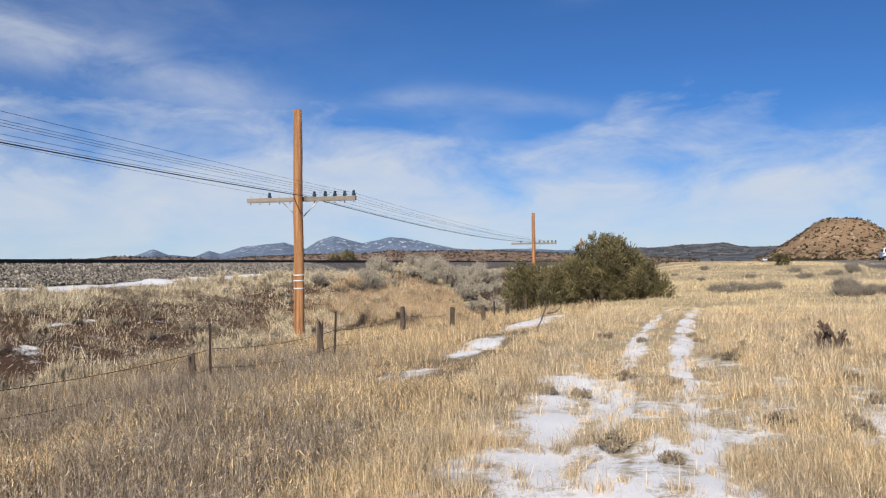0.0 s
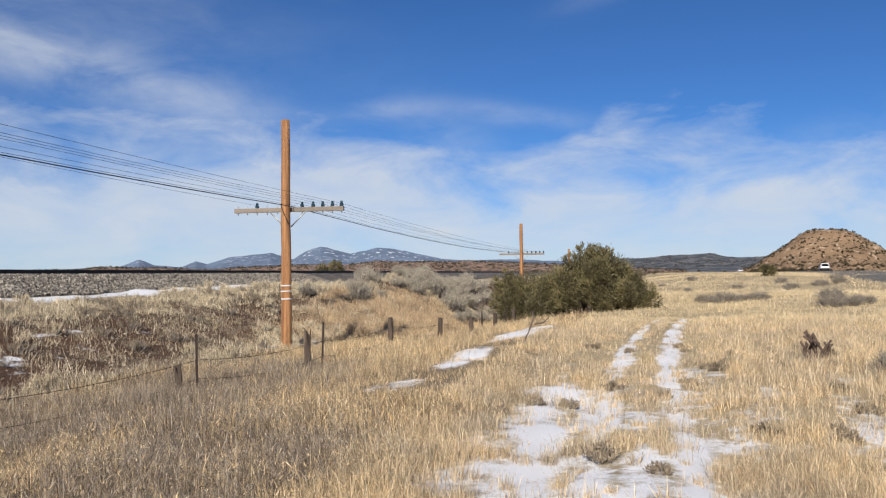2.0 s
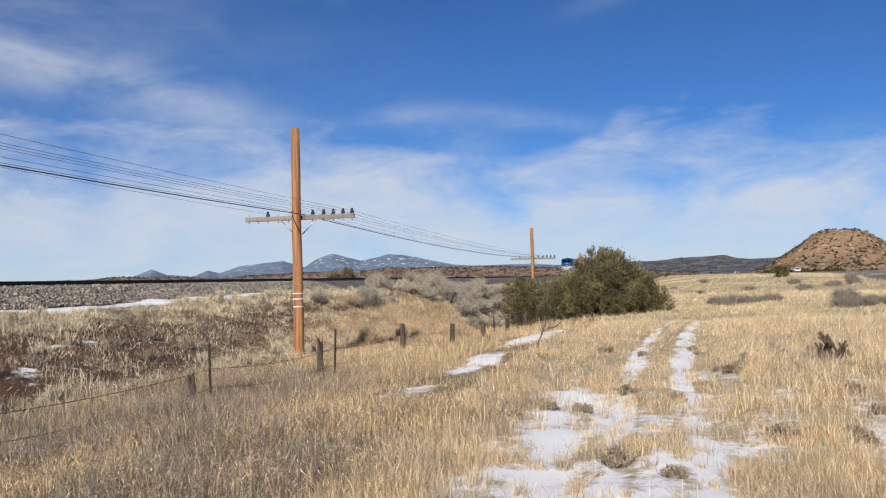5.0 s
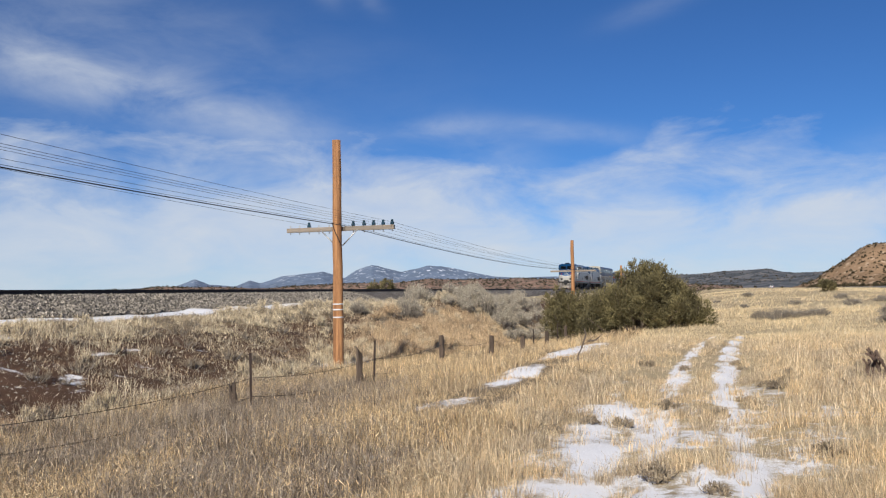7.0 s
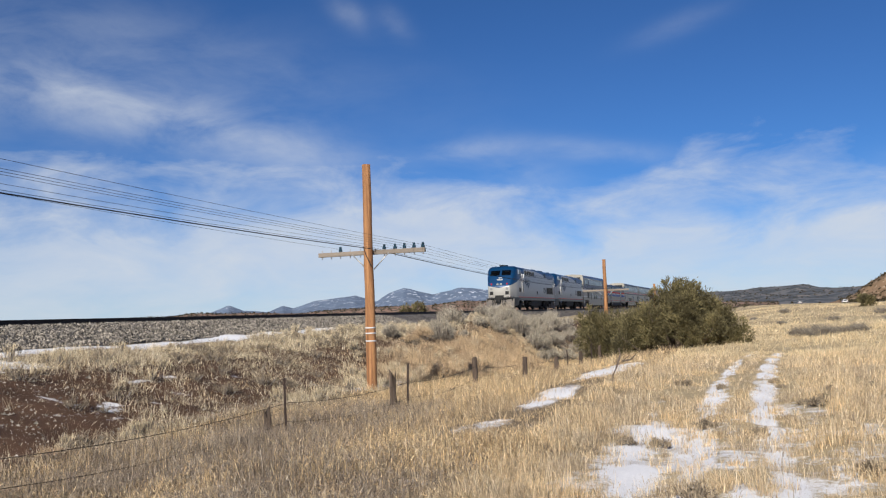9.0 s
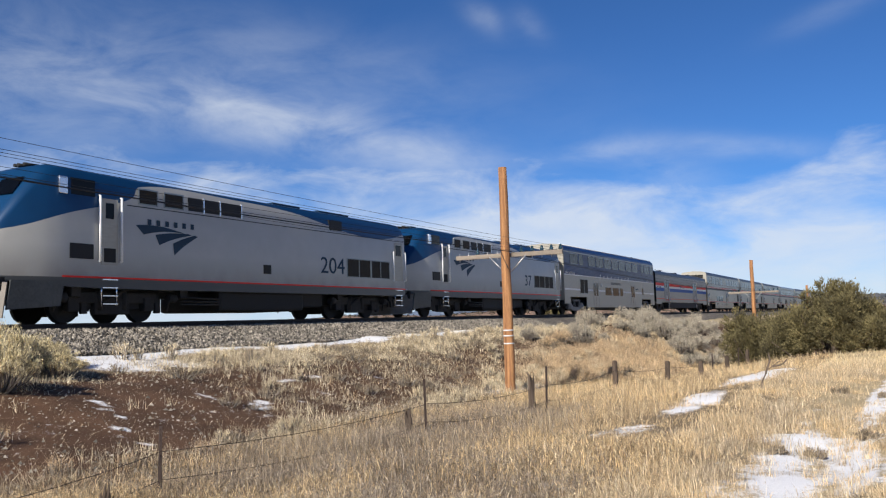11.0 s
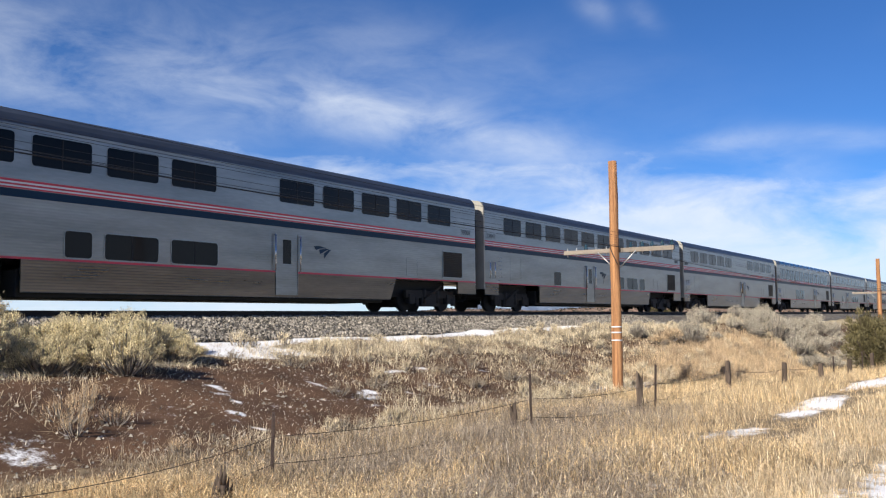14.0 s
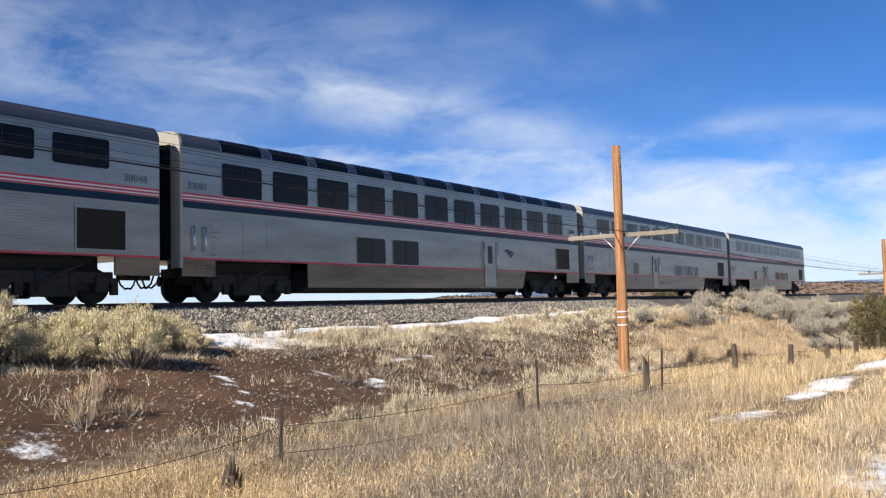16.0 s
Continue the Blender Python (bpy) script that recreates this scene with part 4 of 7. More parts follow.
def baggage_car():
    """A low single-level baggage car with red, white and blue bands."""
    car = empty("railway_carriage", "low silver baggage car with red, white and blue bands", "train car", "cars of the train")
    h = 4.12
    L0, L1 = 0.42, CAR - 0.42
    bm = bmesh.new()
    extrude(bm, [(HALF, 0.98)] + roof_outline(h)[1:-1] + [(-HALF, 0.98)], L0, L1)
    for f in bm.faces:
        c, n = f.calc_center_median(), f.normal
        f.material_index = 2 if abs(n.y) > 0.9 else (1 if c.z > h - 0.5 else 0)
    part("body", bm, [BAGGAGE, ROOF_GREY, BLACK], car)
    stripe(car, L0, L1, 2.86, 3.48, GREY_PAINT, HALF + 0.003, "upper_panel")
    gaps = [L0, 3.80, 5.75, 17.6, 19.75, L1]
    for a, b in zip(gaps[::2], gaps[1::2]):
        for z0, z1, mat in ((2.58, 2.85, RED), (2.38, 2.58, WHITE), (2.06, 2.38, BLUE), (1.30, 1.35, RED)):
            stripe(car, a, b, z0, z1, mat, HALF + 0.006)
    for y in (3.85, 17.65):
        double_door(car, y, y + 1.95, 0.99, 3.28, GREY_PAINT, 2.35, 3.12)
        grab(car, y + 2.05, 0.75, 1.45)
    chevron_mark(car, 10.7, 2.36, 0.95, 0.36, LOGO_BLUE)
    word_bars(car, 11.75, 2.46, 6, 0.14, 0.10, 0.04, LOGO_BLUE)
    side_text(car, "61019", 0.215, 0.85, 2.405, DEEP_BLUE)
    side_text(car, "Baggage", 0.215, 1.72, 2.405, DEEP_BLUE)
    for y in (3.85, 17.65):
        for a in (0.52, 1.36):
            bm = rod(bmesh.new(), (HALF + 0.03, y + a, 1.22), (HALF + 0.05, y + a, 1.22), 0.10, segments=14)
            part("warning_mark", bm, RED, car, "small round red warning mark")
        part("notice", box(bmesh.new(), HALF + 0.03, HALF + 0.045, y + 0.78, y + 0.98, 1.30, 1.66), WHITE, car, "white notice on the door")
        part("door_edge", box(bmesh.new(), HALF + 0.004, HALF + 0.05, y + 1.93, y + 2.0, 0.98, 3.26, 0.008), BRIGHT_EDGE, car, "bright metal door edge")
        bm = bmesh.new()
        for a in (1.72, 2.04):
            rod(bm, (HALF - 0.04, y + a, 0.98), (HALF - 0.02, y + a, 0.42), 0.018, segments=6)
        for z in (0.44, 0.70):
            rod(bm, (HALF - 0.03, y + 1.72, z), (HALF - 0.03, y + 2.04, z), 0.016, segments=6)
        part("step", bm, BRIGHT_EDGE, car, "hanging metal step below the door")
    for y0, y1 in ((L0, 2.55), (CAR - 2.55, L1)):
        for s in (-1, 1):
            part("end_skirt", box(bmesh.new(), min(s * HALF, s * (HALF - 0.05)), max(s * HALF, s * (HALF - 0.05)), y0, y1, 0.80, 0.985, 0.01), BAGGAGE, car)
    for y in (1.05, 6.6, 13.6, 20.3):
        bm = bmesh.new()
        rod(bm, (0.35, y, h - 0.04), (0.35, y, h + 0.12), 0.36, 0.33, 20)
        rod(bm, (0.35, y, h + 0.12), (0.35, y, h + 0.15), 0.40, 0.30, 20)
        part("roof_vent", bm, ROOF_GREY, car)
    part("sill", box(bmesh.new(), -HALF + 0.03, HALF - 0.03, 5.4, 20.4, 0.42, 0.98, 0.03), BLACK, car, "black lower sill")
    end_gear(car, CAR, h, False)
    # plain black filler added behind the trucks to darken the gaps
    for y0, y1 in ((0.9, 5.5), (CAR - 5.5, CAR - 0.9)):
        part("underframe", box(bmesh.new(), -0.95, 0.95, y0, y1, 0.45, 1.0, 0.03), BLACK, car)
    for y0, y1 in ((2.65, 3.9), (21.3, 22.6)):
        part("equipment_box", box(bmesh.new(), 0.952, 1.32, y0, y1, 0.62, 0.975, 0.04), GRIME, car)
    for y in (3.2, CAR - 3.2):
        truck(car, y, (0, 1), 0.46)
    return car


def livery_material():
    """Blue over silver: the line between them rises along the cab, runs below the roof and dips in a wave at the rear."""
    m = bpy.data.materials.new("locomotive livery")
    m.use_nodes = True
    nt = m.node_tree
    N, L = nt.nodes.new, nt.links.new
    bsdf = nt.nodes["Principled BSDF"]
    co, sep, geo = N("ShaderNodeTexCoord"), N("ShaderNodeSeparateXYZ"), N("ShaderNodeFloatCurve")
    L(co.outputs["Object"], sep.inputs[0])
    div = N("ShaderNodeMath")
    div.operation, div.inputs[1].default_value = "DIVIDE", LOCO
    L(sep.outputs[1], div.inputs[0])
    L(div.outputs[0], geo.inputs["Value"])
    pts = ((0.0, 2.38), (0.4, 2.44), (2.2, 3.0), (4.4, 3.64), (4.75, 4.02), (9.5, 4.12), (12.0, 4.02), (14.2, 3.72), (16.2, 3.47), (18.2, 3.42), (19.6, 3.56), (20.4, 3.75), (21.0, 3.75))
    cv = geo.mapping.curves[0]
    while len(cv.points) < len(pts):
        cv.points.new(0.5, 0.5)
    for p, (y, z) in zip(cv.points, pts):
        p.location = (y / LOCO, z / 5)
    geo.mapping.update()
    zz = N("ShaderNodeMath")
    zz.operation, zz.inputs[1].default_value = "DIVIDE", 5.0
    L(sep.outputs[2], zz.inputs[0])
    # the front carries a shallow point towards the middle
    ax = N("ShaderNodeMath")
    ax.operation = "ABSOLUTE"
    L(sep.outputs[0], ax.inputs[0])
    vee = N("ShaderNodeMapRange")
    vee.inputs[1].default_value, vee.inputs[2].default_value = 0.0, 1.2
    vee.inputs[3].default_value, vee.inputs[4].default_value = 0.045, 0.0
    L(ax.outputs[0], vee.inputs[0])
    add = N("ShaderNodeMath")
    L(zz.outputs[0], add.inputs[0]), L(vee.outputs[0], add.inputs[1])
    gt = N("ShaderNodeMath")
    gt.operation = "GREATER_THAN"
    L(add.outputs[0], gt.inputs[0]), L(geo.outputs[0], gt.inputs[1])
    noise_t = N("ShaderNodeTexNoise")
    noise_t.inputs["Scale"].default_value, noise_t.inputs["Detail"].default_value = 1.3, 6
    L(co.outputs["Object"], noise_t.inputs["Vector"])

    def mix(fac, a, b):
        n = N("ShaderNodeMix")
        n.data_type = "RGBA"
        L(fac, n.inputs[0])
        for i, v in ((6, a), (7, b)):
            if isinstance(v, tuple):
                n.inputs[i].default_value = (*v, 1)
            else:
                L(v, n.inputs[i])
        return n.outputs[2]

    silver = mix(noise_t.outputs["Fac"], (0.385, 0.372, 0.338), (0.48, 0.465, 0.425))
    blue = mix(noise_t.outputs["Fac"], (0.002, 0.036, 0.105), (0.003, 0.055, 0.155))
    c = mix(gt.outputs[0], silver, blue)
    dust, dn = N("ShaderNodeMapRange"), N("ShaderNodeMath")
    dust.inputs[1].default_value, dust.inputs[2].default_value = 2.1, 1.2
    L(sep.outputs[2], dust.inputs[0])
    dn.operation = "MULTIPLY"
    L(dust.outputs[0], dn.inputs[0]), L(noise_t.outputs["Fac"], dn.inputs[1])
    c = mix(dn.outputs[0], c, (0.12, 0.10, 0.08))
    # road dust and exhaust along the bottom, dark paint below the belt line
    low = N("ShaderNodeMath")
    low.operation, low.inputs[1].default_value = "LESS_THAN", 1.24
    L(sep.outputs[2], low.inputs[0])
    c = mix(low.outputs[0], c, (0.06, 0.06, 0.058))
    L(c, bsdf.inputs["Base Color"])
    bsdf.inputs["Metallic"].default_value = 0.15
    bsdf.inputs["Roughness"].default_value = 0.4
    return m


LIVERY = livery_material()


def locomotive(number):
    loco = empty("locomotive", "blue and silver diesel passenger locomotive with a sloped nose", "locomotive", "locomotives of the train")
    # stations: y, half width, height, shoulder drop, bottom
    stations = [(0.10, 1.02, 2.34, 0.10, 1.15), (0.16, 1.10, 2.44, 0.12, 1.12), (0.75, 1.30, 3.30, 0.20, 1.10), (1.42, 1.44, 4.16, 0.26, 1.08), (1.75, 1.49, 4.34, 0.30, 1.05),
                (2.2, 1.52, 4.38, 0.34, 0.98), (4.6, HALF, 4.36, 0.40, 0.95), (12.0, HALF, 4.34, 0.42, 0.95), (20.3, HALF, 4.32, 0.42, 0.95), (20.55, 1.49, 4.24, 0.42, 1.0)]

    def ring(w, h, s, b):
        half = [(w, b), (w, h - s * 1.5), (w - s * 0.18, h - s * 0.95), (w - s * 0.65, h - s * 0.35), (w - s * 1.5, h - s * 0.08)]
        return half + [(0, h)] + [(-x, z) for x, z in half[::-1]]
    bm = bmesh.new()
    rings = [[bm.verts.new((x, y, z)) for x, z in ring(w, h, s, b)] for y, w, h, s, b in stations]
    for a, b in zip(rings, rings[1:]):
        for i in range(len(a) - 1):
            bm.faces.new((a[i], b[i], b[i + 1], a[i + 1]))
        bm.faces.new((a[-1], b[-1], b[0], a[0]))
    bm.faces.new(rings[0]), bm.faces.new(rings[-1][::-1])
    bmesh.ops.recalc_face_normals(bm, faces=bm.faces)
    for f in bm.faces:
        f.smooth = True
    for e in bm.edges:
        e.smooth = e.calc_face_angle(0) < radians(33)
    part("body", bm, LIVERY, loco, "blue over silver body shell with grime along the sill")

    def slope(z):
        """How far back the sloped front lies at the height z."""
        return float(np.interp(z, [2.44, 3.30, 4.16, 4.34], [0.16, 0.75, 1.42, 1.75]))

    def front_panel(name, x0, x1, z0, z1, mat, out=0.012, label="", parent=None, n=1):
        bm = bmesh.new()
        for k in range(n):
            a, b = z0 + (z1 - z0) * k / n, z0 + (z1 - z0) * (k + 1) / n
            v = [(x0, slope(a) - out, a), (x1, slope(a) - out, a), (x1, slope(b) - out, b), (x0, slope(b) - out, b)]
            f = bm.faces.new([bm.verts.new(p) for p in v])
        bmesh.ops.solidify(bm, geom=bm.faces[:], thickness=0.02)
        return part(name, bm, mat, loco if parent is None else parent, label)
    for s in (-1, 1):
        x0, x1 = sorted((s * 0.10, s * 1.02))
        front_panel("windshield", x0, x1, 3.42, 3.92, GLASS, 0.035, "dark windshield pane", n=2)
        # cab side window
        bm = box(bmesh.new(), s * 1.51 - 0.02, s * 1.51 + 0.02, 2.25, 3.05, 3.52, 3.98, 0.0)
        part("cab_window", bm, GLASS, loco)
        bm = box(bmesh.new(), s * 1.50 - 0.03, s * 1.50 + 0.06, 1.86, 2.12, 3.50, 3.98, 0.02)
        part("mirror", bm, CHROME, loco, "bright wind deflector beside the cab window")
        for x, z, r, mat in ((s * 0.17, 2.52, 0.12, LAMP_GLASS), (s * 0.78, 2.55, 0.08, RED_LENS)):
            bm = rod(bmesh.new(), (x, slope(z) - 0.05, z), (x, slope(z) + 0.1, z), r, segments=20)
            part("headlight" if mat is LAMP_GLASS else "marker_light", bm, mat, loco)
        bm = rod(bmesh.new(), (s * 0.78, 0.04, 2.10), (s * 0.78, 0.2, 2.10), 0.12, segments=20)
        part("ditch_light", bm, LAMP_GLASS, loco)
        bm = box(bmesh.new(), s * 0.78 - 0.18, s * 0.78 + 0.18, 0.07, 0.2, 1.50, 1.84, 0.02)
        part("step_recess", bm, BLACK, loco)
        for y in (3.18, 3.95):
            bm = bmesh.new()
            rod(bm, (s * 1.60, y, 1.72), (s * 1.60, y, 3.58), 0.035, segments=10)
            for z in (1.72, 3.58):
                rod(bm, (s * 1.50, y, z), (s * 1.60, y, z), 0.025, segments=6)
            part("grab_rail", bm, WHITE, loco, "white painted grab rail")
        for y in (19.4, 20.45):
            bm = bmesh.new()
            rod(bm, (s * 1.60, y, 1.62), (s * 1.60, y, 2.92), 0.03, segments=10)
            for z in (1.62, 2.92):
                rod(bm, (s * 1.47, y, z), (s * 1.60, y, z), 0.025, segments=6)
            part("grab_rail", bm, WHITE, loco, "white painted grab rail")
        for y0, y1 in ((3.30, 3.84), (19.6, 20.2)):
            bm = bmesh.new()
            for y in (y0, y1):
                rod(bm, (s * 1.50, y, 0.45), (s * 1.50, y, 1.25), 0.022, segments=6)
            for k in range(4):
                box(bm, s * 1.50 - 0.07, s * 1.50 + 0.07, y0, y1, 0.50 + 0.23 * k, 0.53 + 0.23 * k)
            part("step_ladder", bm, CHROME, loco)
        for y0, y1, z1, w0 in ((3.28, 3.86, 3.52, 2.95), (19.55, 20.3, 3.35, 2.75)):
            bm = box(bmesh.new(), s * 1.53 - 0.02, s * 1.53 + 0.006, y0, y1, 1.62, z1, 0.0)
            door = part("door", bm, SILVER, loco)
            bm = box(bmesh.new(), s * 1.53 - 0.01, s * 1.53 + 0.010, y0 + 0.14, y1 - 0.14, w0, z1 - 0.12, 0.0)
            part("window", bm, GLASS, door)
            if z1 > 3.4:
                bm = box(bmesh.new(), s * 1.53 - 0.01, s * 1.53 + 0.012, y0 + 0.08, y1 - 0.08, 1.70, 2.10, 0.0)
                part("step_recess", bm, BLACK, door)
    # nose details
    front_panel("railway_mark", -0.30, 0.30, 2.92, 3.04, WHITE, 0.014, "white railway mark on the nose")
    bm = bmesh.new()
    box(bm, -0.42, 0.42, -0.02, 0.14, 1.02, 1.45, 0.04)
    box(bm, -0.20, 0.20, -0.42, 0.05, 0.72, 1.08, 0.06)
    rod(bm, (-0.16, -0.42, 0.70), (-0.16, -0.42, 1.12), 0.09, segments=12)
    part("coupler", bm, BLACK, loco, "black knuckle coupler and buffer")
    for s in (-1, 1):
        for k in range(3):
            bm = bmesh.new()
            x = s * (0.32 + 0.16 * k)
            pts = [(x, -0.02, 1.15), (x, -0.16, 0.9), (x + s * 0.05, -0.2, 0.62), (x, -0.12, 0.5)]
            for a, b in zip(pts, pts[1:]):
                rod(bm, a, b, 0.03, segments=6)
            part("hose", bm, RUBBER, loco)
    bm = bmesh.new()
    top = [(-1.42, 0.42, 1.08), (-0.5, 0.02, 0.98), (0.5, 0.02, 0.98), (1.42, 0.42, 1.08)]
    bot = [(-1.40, 0.30, 0.16), (-0.5, -0.22, 0.14), (0.5, -0.22, 0.14), (1.40, 0.30, 0.16)]
    a, b = [bm.verts.new(p) for p in top], [bm.verts.new(p) for p in bot]
    for i in range(3):
        bm.faces.new((a[i], a[i + 1], b[i + 1], b[i]))
    bmesh.ops.recalc_face_normals(bm, faces=bm.faces)
    bmesh.ops.solidify(bm, geom=bm.faces[:], thickness=0.05)
    part("snow_plow", bm, steel("worn plow steel " + number, (0.24, 0.21, 0.18), 0.62, 0, 0.25), loco, "worn bare steel pilot plow")
    for s in (-1, 1):
        bm = bmesh.new()
        pts = [(s * 0.5, -0.06, 1.18), (s * 0.9, -0.1, 1.32), (s * 1.4, 0.1, 1.26)]
        for p, q in zip(pts, pts[1:]):
            rod(bm, p, q, 0.022, segments=6)
        part("grab_rail", bm, CHROME, loco)
    # louvres, grilles, roof gear
    for y0, y1, n in ((4.66, 5.36, 5), (5.68, 6.44, 5)):
        louvre_part(loco, y0, y1, 3.52, 3.93, n)
    for y0, y1 in ((6.70, 7.35), (7.45, 8.12), (8.25, 9.20)):
        part("side_window", box(bmesh.new(), HALF - 0.02, HALF + 0.008, y0, y1, 3.50, 3.93, 0.0), LOUVRE, loco)
        part("post", box(bmesh.new(), HALF - 0.02, HALF + 0.03, y1 + 0.01, y1 + 0.06, 3.46, 3.96, 0.0), CHROME, loco)
    for y0, y1 in ((15.76, 16.60), (16.66, 17.50), (17.62, 18.32), (18.38, 19.08)):
        louvre_part(loco, y0, y1, 1.70, 2.42, 12)
    part("grille", box(bmesh.new(), HALF - 0.03, HALF + 0.012, 2.22, 3.0, 1.76, 2.18, 0.0), LOUVRE, loco)
    part("roof_panel", box(bmesh.new(), HALF - 0.10, HALF + 0.004, 14.5, 15.4, 3.52, 3.92, 0.0), LOUVRE, loco)
    part("fuel_gauge", box(bmesh.new(), HALF - 0.03, HALF + 0.02, 10.40, 10.82, 1.62, 1.94, 0.02), BLACK, loco)
    stripe(loco, 2.0, 20.5, 1.235, 1.285, RED, HALF + 0.010)
    part("seam", box(bmesh.new(), HALF - 0.01, HALF + 0.008, 4.2, 20.4, 3.40, 3.425), BLACK, loco)
    for s in (-1, 1):
        v = [(s * 1.02, 0.09, 1.235), (s * 1.53, 2.2, 1.235), (s * 1.53, 2.2, 1.285), (s * 1.02, 0.09, 1.285)]
        bm = bmesh.new()
        w = [(x + s * 0.025, y - 0.01, z) for x, y, z in v]
        bm.faces.new([bm.verts.new(p) for p in w])
        bmesh.ops.solidify(bm, geom=bm.faces[:], thickness=0.015)
        part("stripe", bm, RED, loco)
    for y0, y1, w, z1 in ((11.9, 13.6, 0.8, 4.41), (14.7, 16.9, 0.9, 4.38), (2.4, 2.9, 0.3, 4.52)):
        part("roof_hatch", box(bmesh.new(), -w, w, y0, y1, 4.2, z1, 0.05), DEEP_BLUE, loco)
    bm = bmesh.new()
    for x in (-0.3, -0.15, 0.1):
        rod(bm, (x, 1.85, 4.45), (x, 2.35, 4.47), 0.05, 0.03, 10)
    box(bm, -0.4, 0.2, 2.2, 2.4, 4.33, 4.46, 0.02)
    part("horn", bm, BLACK, loco)
    chevron_mark(loco, 4.52, 1.98, 2.6, 0.88, LOGO_BLUE)
    word_bars(loco, 4.95, 2.90, 6, 0.28, 0.17, 0.08, LOGO_BLUE)
    m = Matrix.Translation((HALF + 0.010, 13.85 if len(number) > 2 else 14.1, 1.78)) @ Matrix.Rotation(radians(90), 4, "Z") @ Matrix.Rotation(radians(90), 4, "X")
    lettering("number", number, 0.92, LOGO_BLUE, loco, m, stretch=1.25)
    if len(number) > 2:
        m = Matrix.Translation((-0.16, slope(3.12) - 0.03, 3.10)) @ Matrix.Rotation(radians(52), 4, "X")
        lettering("number", number, 0.22, WHITE, loco, m)
    bm = bmesh.new()
    box(bm, -1.35, 1.35, 8.3, 13.0, 0.30, 1.0, 0.12)
    box(bm, -1.2, 1.2, 13.1, 14.4, 0.45, 1.0, 0.05)
    box(bm, -0.4, 0.4, 1.2, 20.4, 0.75, 1.0, 0.03)
    # the last two boxes are black backing added behind the trucks
    box(bm, -0.9, 0.9, 1.4, 6.1, 0.55, 1.0, 0.03)
    box(bm, -0.9, 0.9, 14.7, 19.4, 0.52, 1.0, 0.03)
    part("fuel_tank", bm, BLACK, loco)
    for y in (0.35, 20.6):
        part("buffer_beam", box(bmesh.new(), -1.3, 1.3, y - 0.05, y + 0.1, 0.85, 1.2, 0.02), BLACK, loco)
    for y in (4.0, 16.9):
        truck(loco, y, (0, 1), 0.50, pitch=2.74)
    # dark skirts under the cab
    for s in (-1, 1):
        bm = bmesh.new()
        v = [(s * 1.46, 0.50, 1.12), (s * 1.535, 2.05, 1.12), (s * 1.50, 1.95, 0.46), (s * 1.40, 0.42, 0.36)]
        a, b = [bm.verts.new(p) for p in v], [bm.verts.new((p[0] - s * 0.05, p[1], p[2])) for p in v]
        bm.faces.new(a), bm.faces.new(b[::-1])
        for i in range(4):
            bm.faces.new((a[i], b[i], b[(i + 1) % 4], a[(i + 1) % 4]))
        bmesh.ops.recalc_face_normals(bm, faces=bm.faces)
        part("cab_skirt", bm, SKIRT_GREY, loco, "dusty dark grey skirt under the cab")
        # brake cylinders, sand boxes and pipes round the trucks
        for y in (2.0, 6.1, 14.9, 18.9):
            bm = bmesh.new()
            rod(bm, (s * 1.20, y, 0.70), (s * 1.20, y + 0.34, 0.70), 0.13, segments=12)
            rod(bm, (s * 1.28, y + 0.1, 0.84), (s * 1.30, y - 0.12, 0.30), 0.025, segments=6)
            box(bm, s * 1.2 - 0.12, s * 1.2 + 0.12, y + 0.45, y + 0.78, 0.72, 1.0, 0.03)
            part("brake_gear", bm, GRIME, loco)
        bm = bmesh.new()
        for k, z in enumerate((0.52, 0.62, 0.74)):
            rod(bm, (s * 1.36, 6.5, z), (s * 1.36, 8.25, z - 0.02 * k), 0.03, segments=6)
        part("air_pipe", bm, GRIME, loco)
    return loco


TRAIN = []
gap = 0.0
for build, arg, length in ((locomotive, "204", LOCO), (locomotive, "37", LOCO), (blue_car, None, CAR), (baggage_car, None, CAR), (silver_car, "dorm", CAR), (silver_car, "sleeper", CAR),
                           (silver_car, "diner", CAR), (silver_car, "lounge", CAR), (silver_car, "coach", CAR), (silver_car, "coach", CAR)):
    TRAIN.append((build(arg) if arg else build(), gap, length))
    gap += length

# ---- poles, wires and fence ----
POLE_WOOD = material("weathered pole wood", (0.41, 0.205, 0.088), 0.85, 0, 0.55, 1.9, 26, 0.6, dark=(0.20, 0.085, 0.034), stretch=(7, 7, 0.22))
ARM_WOOD = material("grey crossarm wood", (0.27, 0.225, 0.18), 0.9, 0, 0.3, 2.0, 30, 0.3, stretch=(0.4, 6, 6))
POST_WOOD = material("grey fence post wood", (0.115, 0.082, 0.060), 0.94, 0, 0.45, 3, 40, 0.5, by_object=0.25, stretch=(5, 5, 0.5))
POST_STEEL = material("rusty steel post", (0.05, 0.032, 0.026), 0.85, 0.1, 0.35, 4, 40, 0.2)
BARE_METAL = material("galvanised brace", (0.55, 0.54, 0.52), 0.5, 0.7, 0.2, 4, 40, 0.05)
INSULATOR = material("glass insulator", (0.03, 0.07, 0.10), 0.12, 0, 0.2, 4, 20, 0.0, spec=0.7)
WIRE = material("dull wire", (0.02, 0.021, 0.024), 0.8, 0.0, 0.2, 1, 10, 0.0)
WIRE_RUST = material("rusty fence wire", (0.085, 0.060, 0.046), 0.8, 0.3, 0.3, 2, 20, 0.0)
CABLE = material("black cable", (0.015, 0.016, 0.02), 0.7, 0, 0.2, 1, 10, 0.0)
PIN_X = (-1.50, -1.22, -0.93, -0.63, -0.32, 0.40, 0.72, 1.00, 1.28, 1.54)
